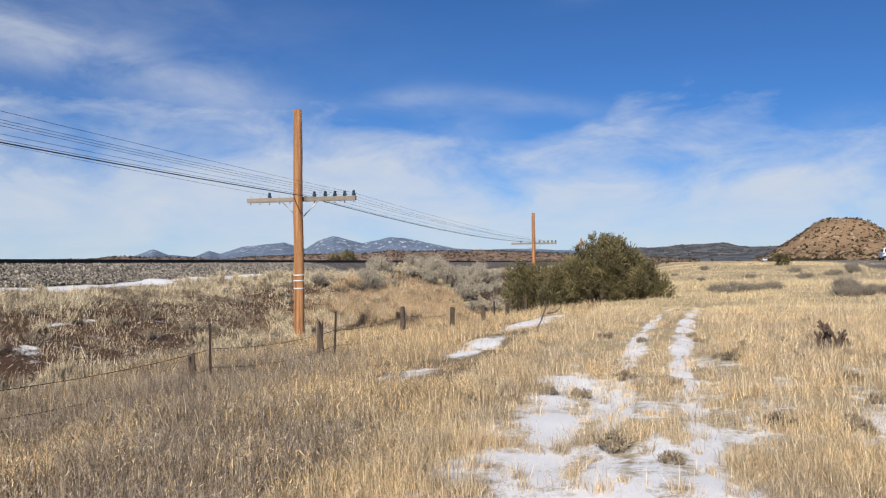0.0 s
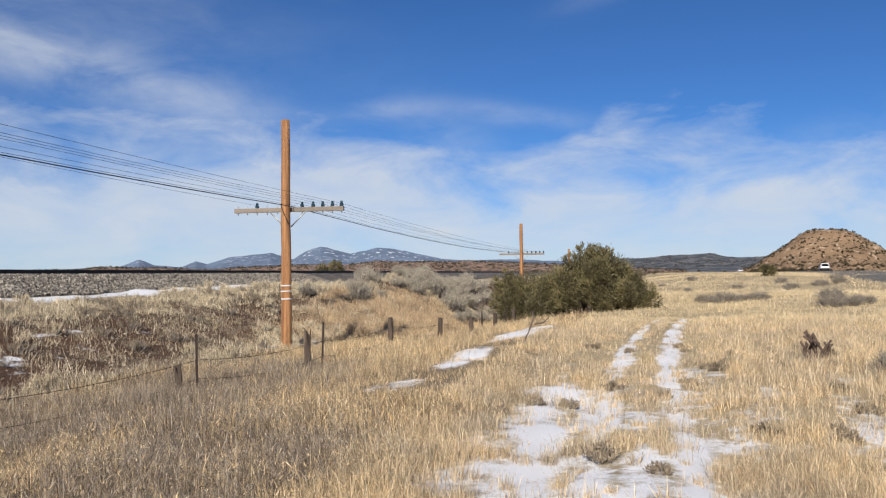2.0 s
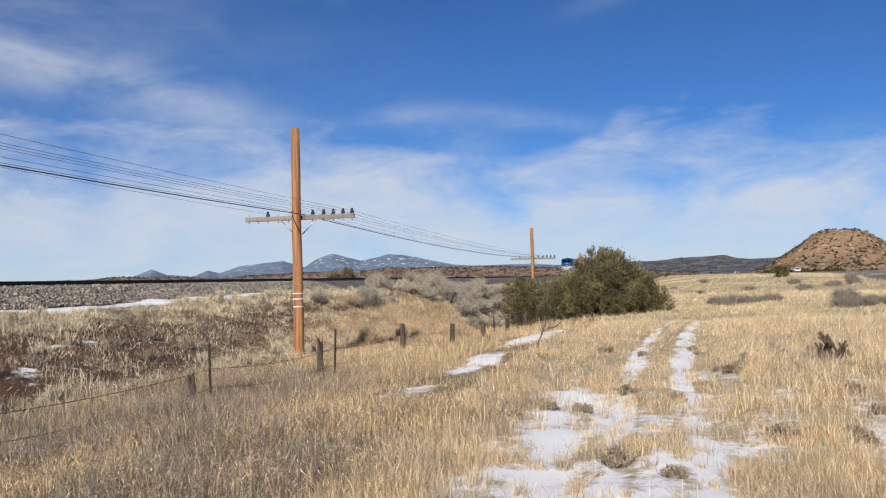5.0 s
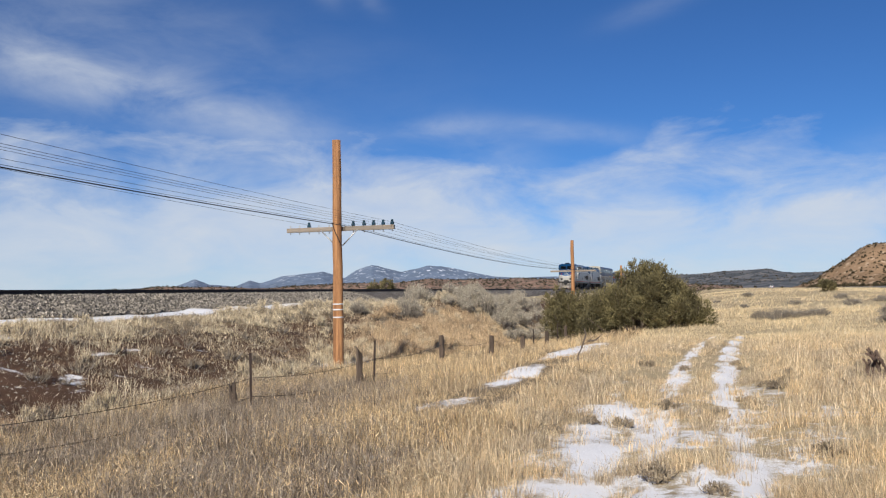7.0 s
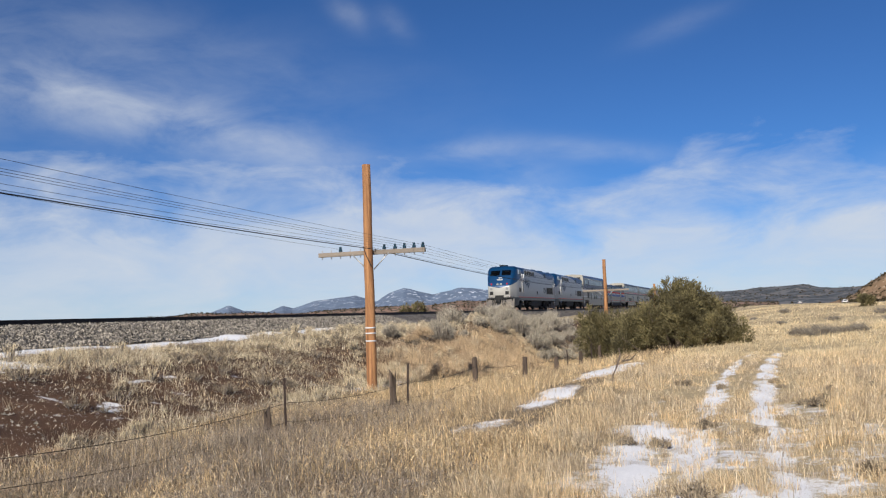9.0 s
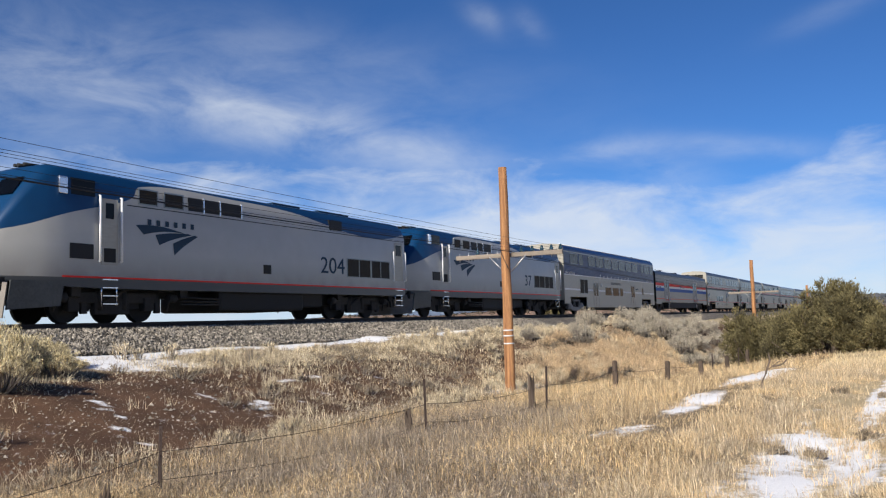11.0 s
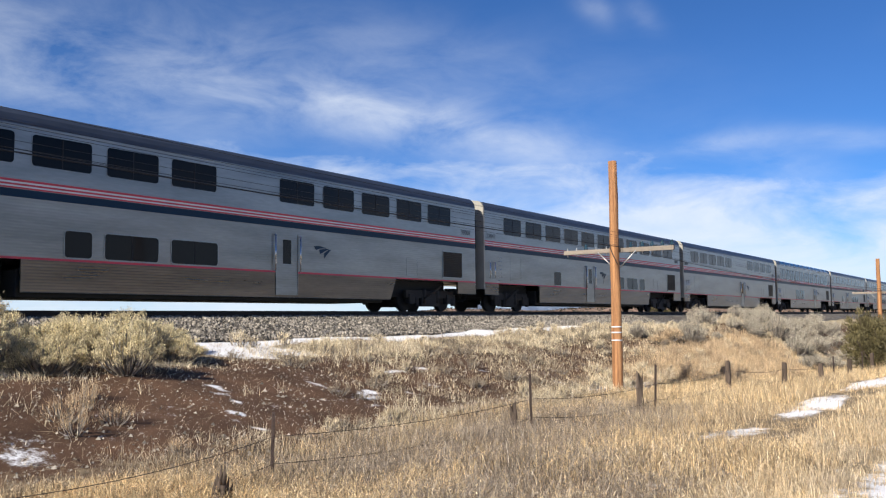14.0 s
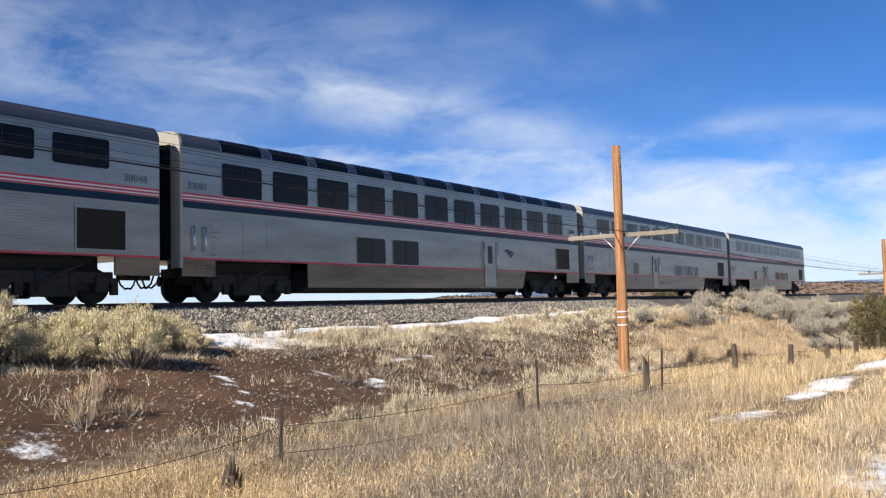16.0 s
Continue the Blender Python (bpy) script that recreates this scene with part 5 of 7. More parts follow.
POLES = ((-10.7, -17.0, 0.50, 6.6, 4.35), (-9.40, 22.1, -0.50, 6.35, 3.40), (-8.15, 61.0, -1.35, 6.45, 2.95), (-7.85, 99.5, -1.70, 6.0, 2.2))
WIRED = (2, 5, 6, 7, 8, 9)


def build_pole(k):
    x, y, base, height, arm_z = POLES[k]
    ob = empty("utility_pole", "weathered orange-brown wooden pole with one grey crossarm" + (" and white bands" if k == 1 else ""), "utility pole", "poles along the track")
    ob.matrix_basis = pose(x, y, base)
    a = arm_z - base
    bm = bmesh.new()
    rng = random.Random(k)
    rings, n, rows = [], 14, 12
    for i in range(rows + 1):
        z = -0.6 + (height + 0.6) * i / rows
        r = 0.150 - 0.035 * i / rows
        jx, jy = rng.uniform(-0.008, 0.008), rng.uniform(-0.008, 0.008)
        rings.append([bm.verts.new((jx + r * (1 + rng.uniform(-0.03, 0.03)) * math.cos(2 * math.pi * s / n), jy + r * math.sin(2 * math.pi * s / n), z)) for s in range(n)])
    for p, q in zip(rings, rings[1:]):
        for s in range(n):
            bm.faces.new((p[s], p[(s + 1) % n], q[(s + 1) % n], q[s])).smooth = True
    bm.faces.new(rings[-1])
    part("shaft", bm, POLE_WOOD, ob)
    part("crossarm", box(bmesh.new(), -1.60, 1.60, 0.13, 0.235, a - 0.06, a + 0.06, 0.008), ARM_WOOD, ob, "weathered grey wooden crossarm")
    for s in (-1, 1):
        bm = bmesh.new()
        rod(bm, (s * 0.55, 0.125, a - 0.03), (s * 0.10, 0.12, a - 0.47), 0.018, segments=6)
        part("brace", bm, BARE_METAL, ob)
    pins = PIN_X if k < 3 else PIN_X[::3]
    for i, px in enumerate(pins):
        bm = bmesh.new()
        rod(bm, (px, 0.18, a - 0.12), (px, 0.18, a + 0.13), 0.012, segments=6)
        pin = part("pin", bm, BARE_METAL, ob)
        if i in WIRED and k < 3:
            bm = bmesh.new()
            for z0, z1, r0, r1 in ((0.07, 0.11, 0.052, 0.055), (0.11, 0.15, 0.055, 0.040), (0.15, 0.165, 0.032, 0.032), (0.165, 0.21, 0.042, 0.030)):
                rod(bm, (px, 0.18, a + z0), (px, 0.18, a + z1), r0, r1, 12)
            part("insulator", bm, INSULATOR, pin, "dark blue-green glass insulator")
    if k == 1:
        for z in (1.80, 1.65, 1.44):
            bm = rod(bmesh.new(), (0, 0, z), (0, 0, z + 0.035), 0.146, 0.1455, 18)
            part("band", bm, WHITE, ob, "white painted band")
        bm = bmesh.new()
        for i in range(9):
            t0, t1 = i / 9, (i + 1) / 9
            p, q = [(0.142 * math.cos(-2.4 + 1.7 * t), 0.142 * math.sin(-2.4 + 1.7 * t), a + 0.15 - 0.55 * t) for t in (t0, t1)]
            rod(bm, p, q, 0.012, segments=5)
        part("tie_wire", bm, CABLE, ob)


for k in range(len(POLES)):
    build_pole(k)


def strand(name, pts, r, mat, label, group):
    """A wire through the points, as one thin tube."""
    bm = bmesh.new()
    rings = []
    for i, p in enumerate(pts):
        d = (Vector(pts[min(i + 1, len(pts) - 1)]) - Vector(pts[max(i - 1, 0)])).normalized()
        u = d.cross(Vector((0, 0, 1))).normalized()
        w = u.cross(d)
        rings.append([bm.verts.new(Vector(p) + r * (math.cos(a) * u + math.sin(a) * w)) for a in (0.5, 1.76, 3.01, 4.27, 5.53)])
    for a, b in zip(rings, rings[1:]):
        for s in range(5):
            bm.faces.new((a[s], b[s], b[(s + 1) % 5], a[(s + 1) % 5])).smooth = True
    return tagged(part(name, bm, mat), label, "wire", group)


def span(a, b, sag, n=14):
    return [tuple(Vector(a).lerp(Vector(b), i / n) - Vector((0, 0, sag * 4 * (i / n) * (1 - i / n)))) for i in range(n + 1)]


for i in WIRED:
    pts = []
    for k in (0, 1, 2):
        if k < 2 or i != 2:
            x, y, base, height, az = POLES[k]
            p = (x + PIN_X[i], y + 0.18, az + 0.14 + (0.45 if i == 2 and k == 0 else 0.0))
            pts += span(pts[-1], p, 0.22 + 0.03 * (i % 3))[1:] if pts else [p]
    strand("overhead_wire", pts, 0.0032, WIRE, "thin dark wire strung between the poles", "wires on the poles")
for dz, r, mat in ((0.02, 0.011, CABLE), (0.06, 0.004, WIRE)):
    pts = []
    for k in (0, 1, 2):
        x, y, base, height, az = POLES[k]
        p = (x + 0.16, y - 0.02, az + 0.06 + dz)
        pts += span(pts[-1], p, 0.30)[1:] if pts else [p]
    strand("overhead_cable", pts, r, mat, "thick black cable slung from pole to pole", "wires on the poles")

# posts: x, y, height of the top, kind
POSTS = ((-7.62, 7.5, 0.50, "steel"), (-7.42, 13.6, 0.60, "steel"), (-6.53, 17.2, 0.61, "steel"), (-6.75, 17.0, 0.30, "split"), (-7.05, 24.2, 0.35, "wood"), (-6.43, 27.8, 0.14, "wood"),
         (-5.55, 28.6, 0.10, "wood"), (-5.52, 33.5, 0.02, "wood"), (-5.43, 38.0, 0.05, "wood"), (-5.6, 31.0, 0.22, "steel"), (-5.5, 36.0, 0.20, "steel"), (-5.5, 43.5, -0.1, "wood"))


def build_post(x, y, top, kind, seed):
    z0 = float(terrain(x, y)) - 0.35
    rng = random.Random(seed)
    lean = Vector((rng.uniform(-0.03, 0.03), rng.uniform(-0.02, 0.02), 1))
    h = top - z0
    if kind == "steel":
        bm = bmesh.new()
        box(bm, -0.022, 0.022, -0.004, 0.004, 0, h)
        box(bm, -0.004, 0.004, 0.004, 0.035, 0, h)
        for k in range(int(h / 0.06) - 4):
            box(bm, -0.008, 0.008, -0.012, -0.004, 0.25 + k * 0.06, 0.27 + k * 0.06)
        mat, label, r = POST_STEEL, "thin rusty steel fence post with wire clips", 0.02
    else:
        bm = bmesh.new()
        n, rows = 9, 6
        r = 0.085 if kind == "wood" else 0.075
        rings = []
        for i in range(rows + 1):
            t = i / rows
            ring_v = []
            for s in range(n):
                a = 2 * math.pi * s / n
                rr = r * (1 + rng.uniform(-0.13, 0.13)) * (1 - 0.12 * t)
                zz = h * t + (rng.uniform(-0.10, 0.10) * (2.2 if kind == "split" else 0.25) if i == rows else 0)
                ring_v.append(bm.verts.new((rr * math.cos(a), rr * math.sin(a) * (0.7 if kind == "split" else 1), zz)))
            rings.append(ring_v)
        for p, q in zip(rings, rings[1:]):
            for s in range(n):
                bm.faces.new((p[s], p[(s + 1) % n], q[(s + 1) % n], q[s]))
        bm.faces.new(rings[-1])
        mat, label = POST_WOOD, "grey weathered wooden fence post" if kind == "wood" else "split and broken old wooden fence post"
    ob = tagged(part("fence_post", bm, mat), label, "fence post", "posts of the wire fence")
    turn = Vector((0, 0, 1)).rotation_difference(lean).to_matrix().to_4x4()
    ob.matrix_basis = Matrix.Translation((x, y, z0)) @ turn @ Matrix.Rotation(rng.uniform(0, 0.6), 4, "Z")


for k, p in enumerate(POSTS):
    build_post(*p, k)


def build_stump(x, y, top):
    """A rotten post broken off in long splinters, leaning."""
    rng = random.Random(40)
    z0 = float(terrain(x, y)) - 0.2
    bm = bmesh.new()
    for k in range(13):
        a = 2 * math.pi * k / 13 + rng.uniform(-0.2, 0.2)
        r = rng.uniform(0.035, 0.075)
        p = Vector((r * math.cos(a), r * math.sin(a), 0))
        h = (top - z0) * rng.uniform(0.62, 1.0) * (1.08 if math.cos(a) > 0.2 else 0.86)
        q = Vector((p.x * rng.uniform(0.9, 1.5), p.y * 1.1, h * 0.72))
        rod(bm, p, q, 0.034, 0.030, 6)
        rod(bm, q, Vector((q.x + rng.uniform(-0.02, 0.05), q.y, h)), 0.030, 0.004, 5)
    rod(bm, (0, 0, 0), (0, 0, (top - z0) * 0.6), 0.06, 0.05, 8)
    ob = tagged(part("fence_post_stump", bm, POST_WOOD), "dark splintered stump of a broken fence post", "fence post")
    ob.matrix_basis = pose(x, y, z0, 4, 13, 0)


build_stump(-7.07, 6.2, 0.17)
build_post(-7.6, 13.3, -0.04, "split", 41)
# the fence line: x, y, height of the top wire
LINE = [(-9.3, 0.6, -0.30), (-8.37, 4.5, -0.10), (-7.62, 7.5, 0.21), (-7.42, 13.6, 0.17), (-6.53, 17.2, 0.22), (-7.05, 24.2, 0.10), (-6.43, 27.8, -0.04), (-5.6, 31.0, -0.02), (-5.52, 33.5, -0.14), (-5.43, 38.0, -0.12), (-5.5, 43.5, -0.26)]
for drop in (0.0, 0.32, 0.60):
    pts = []
    for a in LINE:
        p = (a[0] + 0.045, a[1], a[2] - drop)
        pts += span(pts[-1], p, 0.09 + 0.10 * drop, 8)[1:] if pts else [p]
    strand("fence_wire", pts, 0.0050, WIRE_RUST, "sagging rusty barbed fence wire", "wires of the fence")

# ---- distance ----


def land_material(name, tan, dark, dot_scale, dot_size, snow=0.0, snow_from=0.0, rock=None):
    """Dry hillside dotted with dark scrub, with snow lying on high ground where asked."""
    m = bpy.data.materials.new(name)
    m.use_nodes = True
    nt = m.node_tree
    N, L = nt.nodes.new, nt.links.new
    bsdf = nt.nodes["Principled BSDF"]
    bsdf.inputs["Roughness"].default_value, bsdf.inputs["Specular IOR Level"].default_value = 1.0, 0.1
    co, vor, no, no2 = N("ShaderNodeTexCoord"), N("ShaderNodeTexVoronoi"), N("ShaderNodeTexNoise"), N("ShaderNodeTexNoise")
    L(co.outputs["Object"], vor.inputs["Vector"]), L(co.outputs["Object"], no.inputs["Vector"]), L(co.outputs["Object"], no2.inputs["Vector"])
    vor.inputs["Scale"].default_value = dot_scale
    no.inputs["Scale"].default_value, no.inputs["Detail"].default_value = dot_scale * 0.22, 6
    no2.inputs["Scale"].default_value, no2.inputs["Detail"].default_value = dot_scale * 0.9, 7

    def ramp(v, lo, hi):
        n = N("ShaderNodeMapRange")
        n.inputs[1].default_value, n.inputs[2].default_value = lo, hi
        L(v, n.inputs[0])
        return n.outputs[0]

    def mix(fac, a, b):
        n = N("ShaderNodeMix")
        n.data_type = "RGBA"
        L(fac, n.inputs[0])
        for i, v in ((6, a), (7, b)):
            if isinstance(v, tuple):
                n.inputs[i].default_value = (*v, 1)
            else:
                L(v, n.inputs[i])
        return n.outputs[2]

    base = mix(ramp(no.outputs["Fac"], 0.35, 0.65), tan, tuple(c * 0.72 for c in tan))
    if rock:
        base = mix(ramp(no2.outputs["Fac"], 0.56, 0.66), base, rock)
    c = mix(ramp(vor.outputs["Distance"], dot_size, dot_size * 0.7), base, dark)
    if snow:
        sep = N("ShaderNodeSeparateXYZ")
        L(co.outputs["Object"], sep.inputs[0])
        high = ramp(sep.outputs[2], snow_from * 0.6, snow_from * 1.25)
        mul = N("ShaderNodeMath")
        mul.operation = "MULTIPLY"
        L(high, mul.inputs[0]), L(ramp(no2.outputs["Fac"], 0.66 - snow, 0.72 - snow), mul.inputs[1])
        # the snow leans blue: distance haze put into its colour
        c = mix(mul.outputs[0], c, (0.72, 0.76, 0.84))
    L(c, bsdf.inputs["Base Color"])
    return m


def ridge(name, label, profile, dist, depth, mat, rough, seed, foot=-6.0, step=0.12):
    """A range of hills that stands along the horizon: profile gives its skyline by bearing."""
    az = np.arange(profile[0][0], profile[-1][0], -step)
    pa, pe = [-p[0] for p in profile], [p[1] for p in profile]
    crest = 1.6 + dist * np.tan(np.radians(np.interp(-az, pa, pe)))
    rows = np.linspace(0, 1, 17)
    A, T = np.meshgrid(az, rows, indexing="ij")
    R = dist - depth * 0.6 + depth * T
    X, Y = -R * np.sin(np.radians(A)), R * np.cos(np.radians(A))
    rise = np.where(T < 0.6, (T / 0.6) ** 1.25, 1 - 0.75 * (T - 0.6) / 0.4)
    wob = fractal(X / depth * 7, Y / depth * 7, seed, 5)
    C = np.repeat(crest[:, None], len(rows), 1) - foot
    Z = foot + C * rise * (1 + rough * 0.35 * wob * np.sin(np.pi * np.clip(T, 0, 1)) * (1 - np.exp(-((T - 0.6) / 0.12) ** 2))) + C * rough * 0.10 * wob * (T > 0.4)
    me = mesh_from(name, np.stack([X, Y, Z], -1).reshape(-1, 3), sheet_faces(len(az), len(rows)), [mat])
    tagged(new(name, me), label, "hills", kind="structure")
    return X, Y, Z


# distance haze is painted into the next two colours, the mesa's only slightly
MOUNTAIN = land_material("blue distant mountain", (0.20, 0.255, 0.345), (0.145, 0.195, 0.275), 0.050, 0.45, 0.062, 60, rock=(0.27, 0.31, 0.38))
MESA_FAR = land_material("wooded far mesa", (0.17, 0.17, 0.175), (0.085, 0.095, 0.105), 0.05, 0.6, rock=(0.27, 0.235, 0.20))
HILL_DOTS = land_material("dotted dry hills", (0.33, 0.215, 0.155), (0.085, 0.085, 0.065), 0.16, 0.46, rock=(0.44, 0.31, 0.23))
MESA_NEAR = land_material("dry mesa slope", (0.31, 0.205, 0.125), (0.19, 0.13, 0.075), 0.28, 0.22, rock=(0.47, 0.35, 0.24))
ridge("backdrop_mountains", "mountains with snow patches on the horizon, painted haze blue",
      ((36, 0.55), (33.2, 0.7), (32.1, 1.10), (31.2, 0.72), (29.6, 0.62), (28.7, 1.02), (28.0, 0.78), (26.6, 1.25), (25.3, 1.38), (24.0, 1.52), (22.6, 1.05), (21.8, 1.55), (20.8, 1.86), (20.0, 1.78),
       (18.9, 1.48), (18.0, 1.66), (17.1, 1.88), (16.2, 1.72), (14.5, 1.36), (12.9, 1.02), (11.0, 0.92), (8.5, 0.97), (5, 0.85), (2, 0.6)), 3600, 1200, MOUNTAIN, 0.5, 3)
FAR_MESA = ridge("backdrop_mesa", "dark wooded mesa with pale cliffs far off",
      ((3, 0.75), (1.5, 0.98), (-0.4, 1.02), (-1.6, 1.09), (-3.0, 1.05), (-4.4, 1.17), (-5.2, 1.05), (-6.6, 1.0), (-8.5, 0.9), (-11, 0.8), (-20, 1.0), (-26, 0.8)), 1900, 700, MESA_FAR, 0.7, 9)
FAR_HILLS = ridge("backdrop_hills", "low dry hills dotted with dark juniper",
      ((50, 0.05), (45, 0.10), (42, 0.22), (40.6, 0.32), (38.6, 0.46), (36.8, 0.58), (35.6, 0.50), (33.5, 0.60), (32, 0.52), (30, 0.58), (28, 0.50), (24, 0.60), (21, 0.72), (17, 0.92), (14, 0.80), (11, 0.86), (8, 0.66), (4, 0.5), (1, 0.35), (-3, 0.1)), 900, 420, HILL_DOTS, 0.8, 17)

JUNIPER = material("juniper needles", (0.185, 0.155, 0.072), 0.8, 0, 0.45, 1.2, 9, 0.0, dark=(0.07, 0.062, 0.036), by_island=0.5, spec=0.2)
JUNIPER_FAR = material("far juniper", (0.068, 0.056, 0.034), 0.9, 0, 0.4, 0.4, 3, 0.0, by_island=0.4, spec=0.1)
BARK = material("grey shredded bark", (0.16, 0.12, 0.09), 0.95, 0, 0.35, 3, 30, 0.4, stretch=(5, 5, 0.5))
HILL = (99.5, 512.0)


def mesa_height(x, y):
    dx, dy = x - HILL[0], (y - HILL[1]) * 0.8
    r = np.hypot(dx * np.where(dx < 0, 0.96, 0.80), dy) + 2.2 * fractal(x / 14, y / 14, 31, 4)
    z = np.interp(r, [0, 5, 9, 13, 22, 31, 43, 66], [24.0, 23.4, 21.6, 18.4, 11.6, 5.2, 0.9, -2.0])
    second = 13.5 * np.exp(-((x - 158) / 26) ** 2 - ((y - 540) / 34) ** 2)
    return np.maximum(z, second - 1.0) + 0.5 * fractal(x / 5, y / 5, 37, 3)


def build_mesa():
    xs, ys = np.arange(40, 240, 1.6), np.arange(440, 610, 1.6)
    X, Y = np.meshgrid(xs, ys, indexing="ij")
    Z = mesa_height(X, Y) - 2.5 * (1 - smooth(np.minimum(np.minimum(X - 40, 238 - X), np.minimum(Y - 440, 608 - Y)), 0, 12)) + 0.6
    me = mesh_from("hill", np.stack([X, Y, Z], -1).reshape(-1, 3), sheet_faces(len(xs), len(ys)), [MESA_NEAR])
    tagged(new("mesa_hill", me), "tan flat-topped hill dotted with juniper", "hill", kind="structure")


def lumps(name, label, pts, sizes, mat, seed, tris=34):
    """Many small far shrubs, each a ragged tuft of leaves."""
    rng = np.random.default_rng(seed)
    n = len(pts)
    u = rng.standard_normal((n, tris, 3))
    u /= np.linalg.norm(u, axis=2, keepdims=True)
    u[..., 2] = np.abs(u[..., 2])
    c = pts[:, None, :] + u * sizes[:, None, None] * (0.35 + 0.55 * rng.random((n, tris, 1))) * np.array([1, 1, 0.9])
    t = rng.standard_normal((n, tris, 3, 3)) * sizes[:, None, None, None] * 0.36
    v = (c[:, :, None, :] + t).reshape(-1, 3)
    f = np.arange(len(v)).reshape(-1, 3)
    return tagged(new(name, mesh_from(name, v, f, [mat], False)), label, "shrubs", kind="stuff")


def scatter_far():
    rng = np.random.default_rng(8)
    x, y = rng.uniform(55, 225, 7600), rng.uniform(445, 585, 7600)
    z = mesa_height(x, y)
    keep = (z > 0.4) & (rng.random(7600) < 0.8)
    pts = np.stack([x, y, z + 0.6], 1)[keep]
    lumps("juniper_scrub", "dark junipers dotted over the dry hill", pts, 0.3 + 0.75 * rng.random(len(pts)) ** 2, JUNIPER_FAR, 12, 18)
    # a dark row of junipers at the hill's foot and others over the plain
    fx = np.concatenate([rng.uniform(50, 78, 46), rng.uniform(-10, 130, 30)])
    fy = np.concatenate([rng.uniform(395, 410, 46), rng.uniform(180, 420, 30)])
    pts = np.stack([fx, fy, terrain(fx, fy) + 0.5], 1)
    lumps("juniper_scrub", "dark junipers at the foot of the hill", pts, np.concatenate([rng.uniform(0.9, 1.6, 46), rng.uniform(0.3, 0.7, 30)]), JUNIPER_FAR, 13, 40)
    # low scrub on the plain beyond the track
    r, a = rng.uniform(70, 620, 900), np.radians(rng.uniform(8, 48, 900))
    x, y = -r * np.sin(a), r * np.cos(a)
    ok = x < -30
    x, y = x[ok], y[ok]
    pts = np.stack([x, y, terrain(x, y) + 0.3], 1)
    lumps("juniper_scrub", "dark juniper scrub on the plain beyond the track", pts, rng.uniform(0.5, 1.5, len(x)), JUNIPER_FAR, 14, 22)


def scrub_on(surface, count, lo, hi, label, seed):
    """Dark scrub over the near slope of a far range."""
    rng = np.random.default_rng(seed)
    X, Y, Z = surface
    i, j = rng.integers(0, X.shape[0] - 1, count), rng.integers(4, 10, count)
    s, t = rng.random(count), rng.random(count)
    pts = np.stack([A[i, j] * (1 - s) * (1 - t) + A[i + 1, j] * s * (1 - t) + A[i, j + 1] * (1 - s) * t + A[i + 1, j + 1] * s * t for A in (X, Y, Z)], 1)
    lumps("juniper_scrub", label, pts + np.array([0, 0, 0.3]), rng.uniform(lo, hi, count), JUNIPER_FAR, seed, 12)


build_mesa()
scatter_far()
scrub_on(FAR_HILLS, 3600, 0.5, 1.3, "dark junipers dotted over the low hills", 61)
scrub_on(FAR_MESA, 1300, 0.8, 2.0, "dark woods over the far mesa", 62)

# the highway on its low bank, and the car that drives away on it
ROAD_PTS = ((14.0, -60.0), (21.0, 40.0), (27.6, 115.0), (31.5, 150.0), (36.0, 190.0), (40.0, 230.0), (42.5, 270.0), (43.4, 330.0), (42.0, 420.0), (30.0, 640.0))
ASPHALT = material("worn asphalt", (0.17, 0.15, 0.125), 0.9, 0, 0.2, 0.3, 20, 0.1)


def highway_x(y):
    return np.interp(y, [p[1] for p in ROAD_PTS], [p[0] for p in ROAD_PTS])


def build_highway():
    ys = np.arange(-60, 640, 5.0)
    off = np.array([-6.5, -4.6, 4.6, 6.5])
    X = highway_x(ys)[:, None] + off[None]
    Y = np.repeat(ys[:, None], 4, 1)
    Z = terrain(highway_x(ys), ys)[:, None] + np.array([-0.3, 0.16, 0.16, -0.3])[None]
    me = mesh_from("highway", np.stack([X, Y, Z], -1).reshape(-1, 3), sheet_faces(len(ys), 4), [ASPHALT], False)
    tagged(new("road_highway", me), "grey asphalt highway crossing the plain", "road", kind="structure")


build_highway()


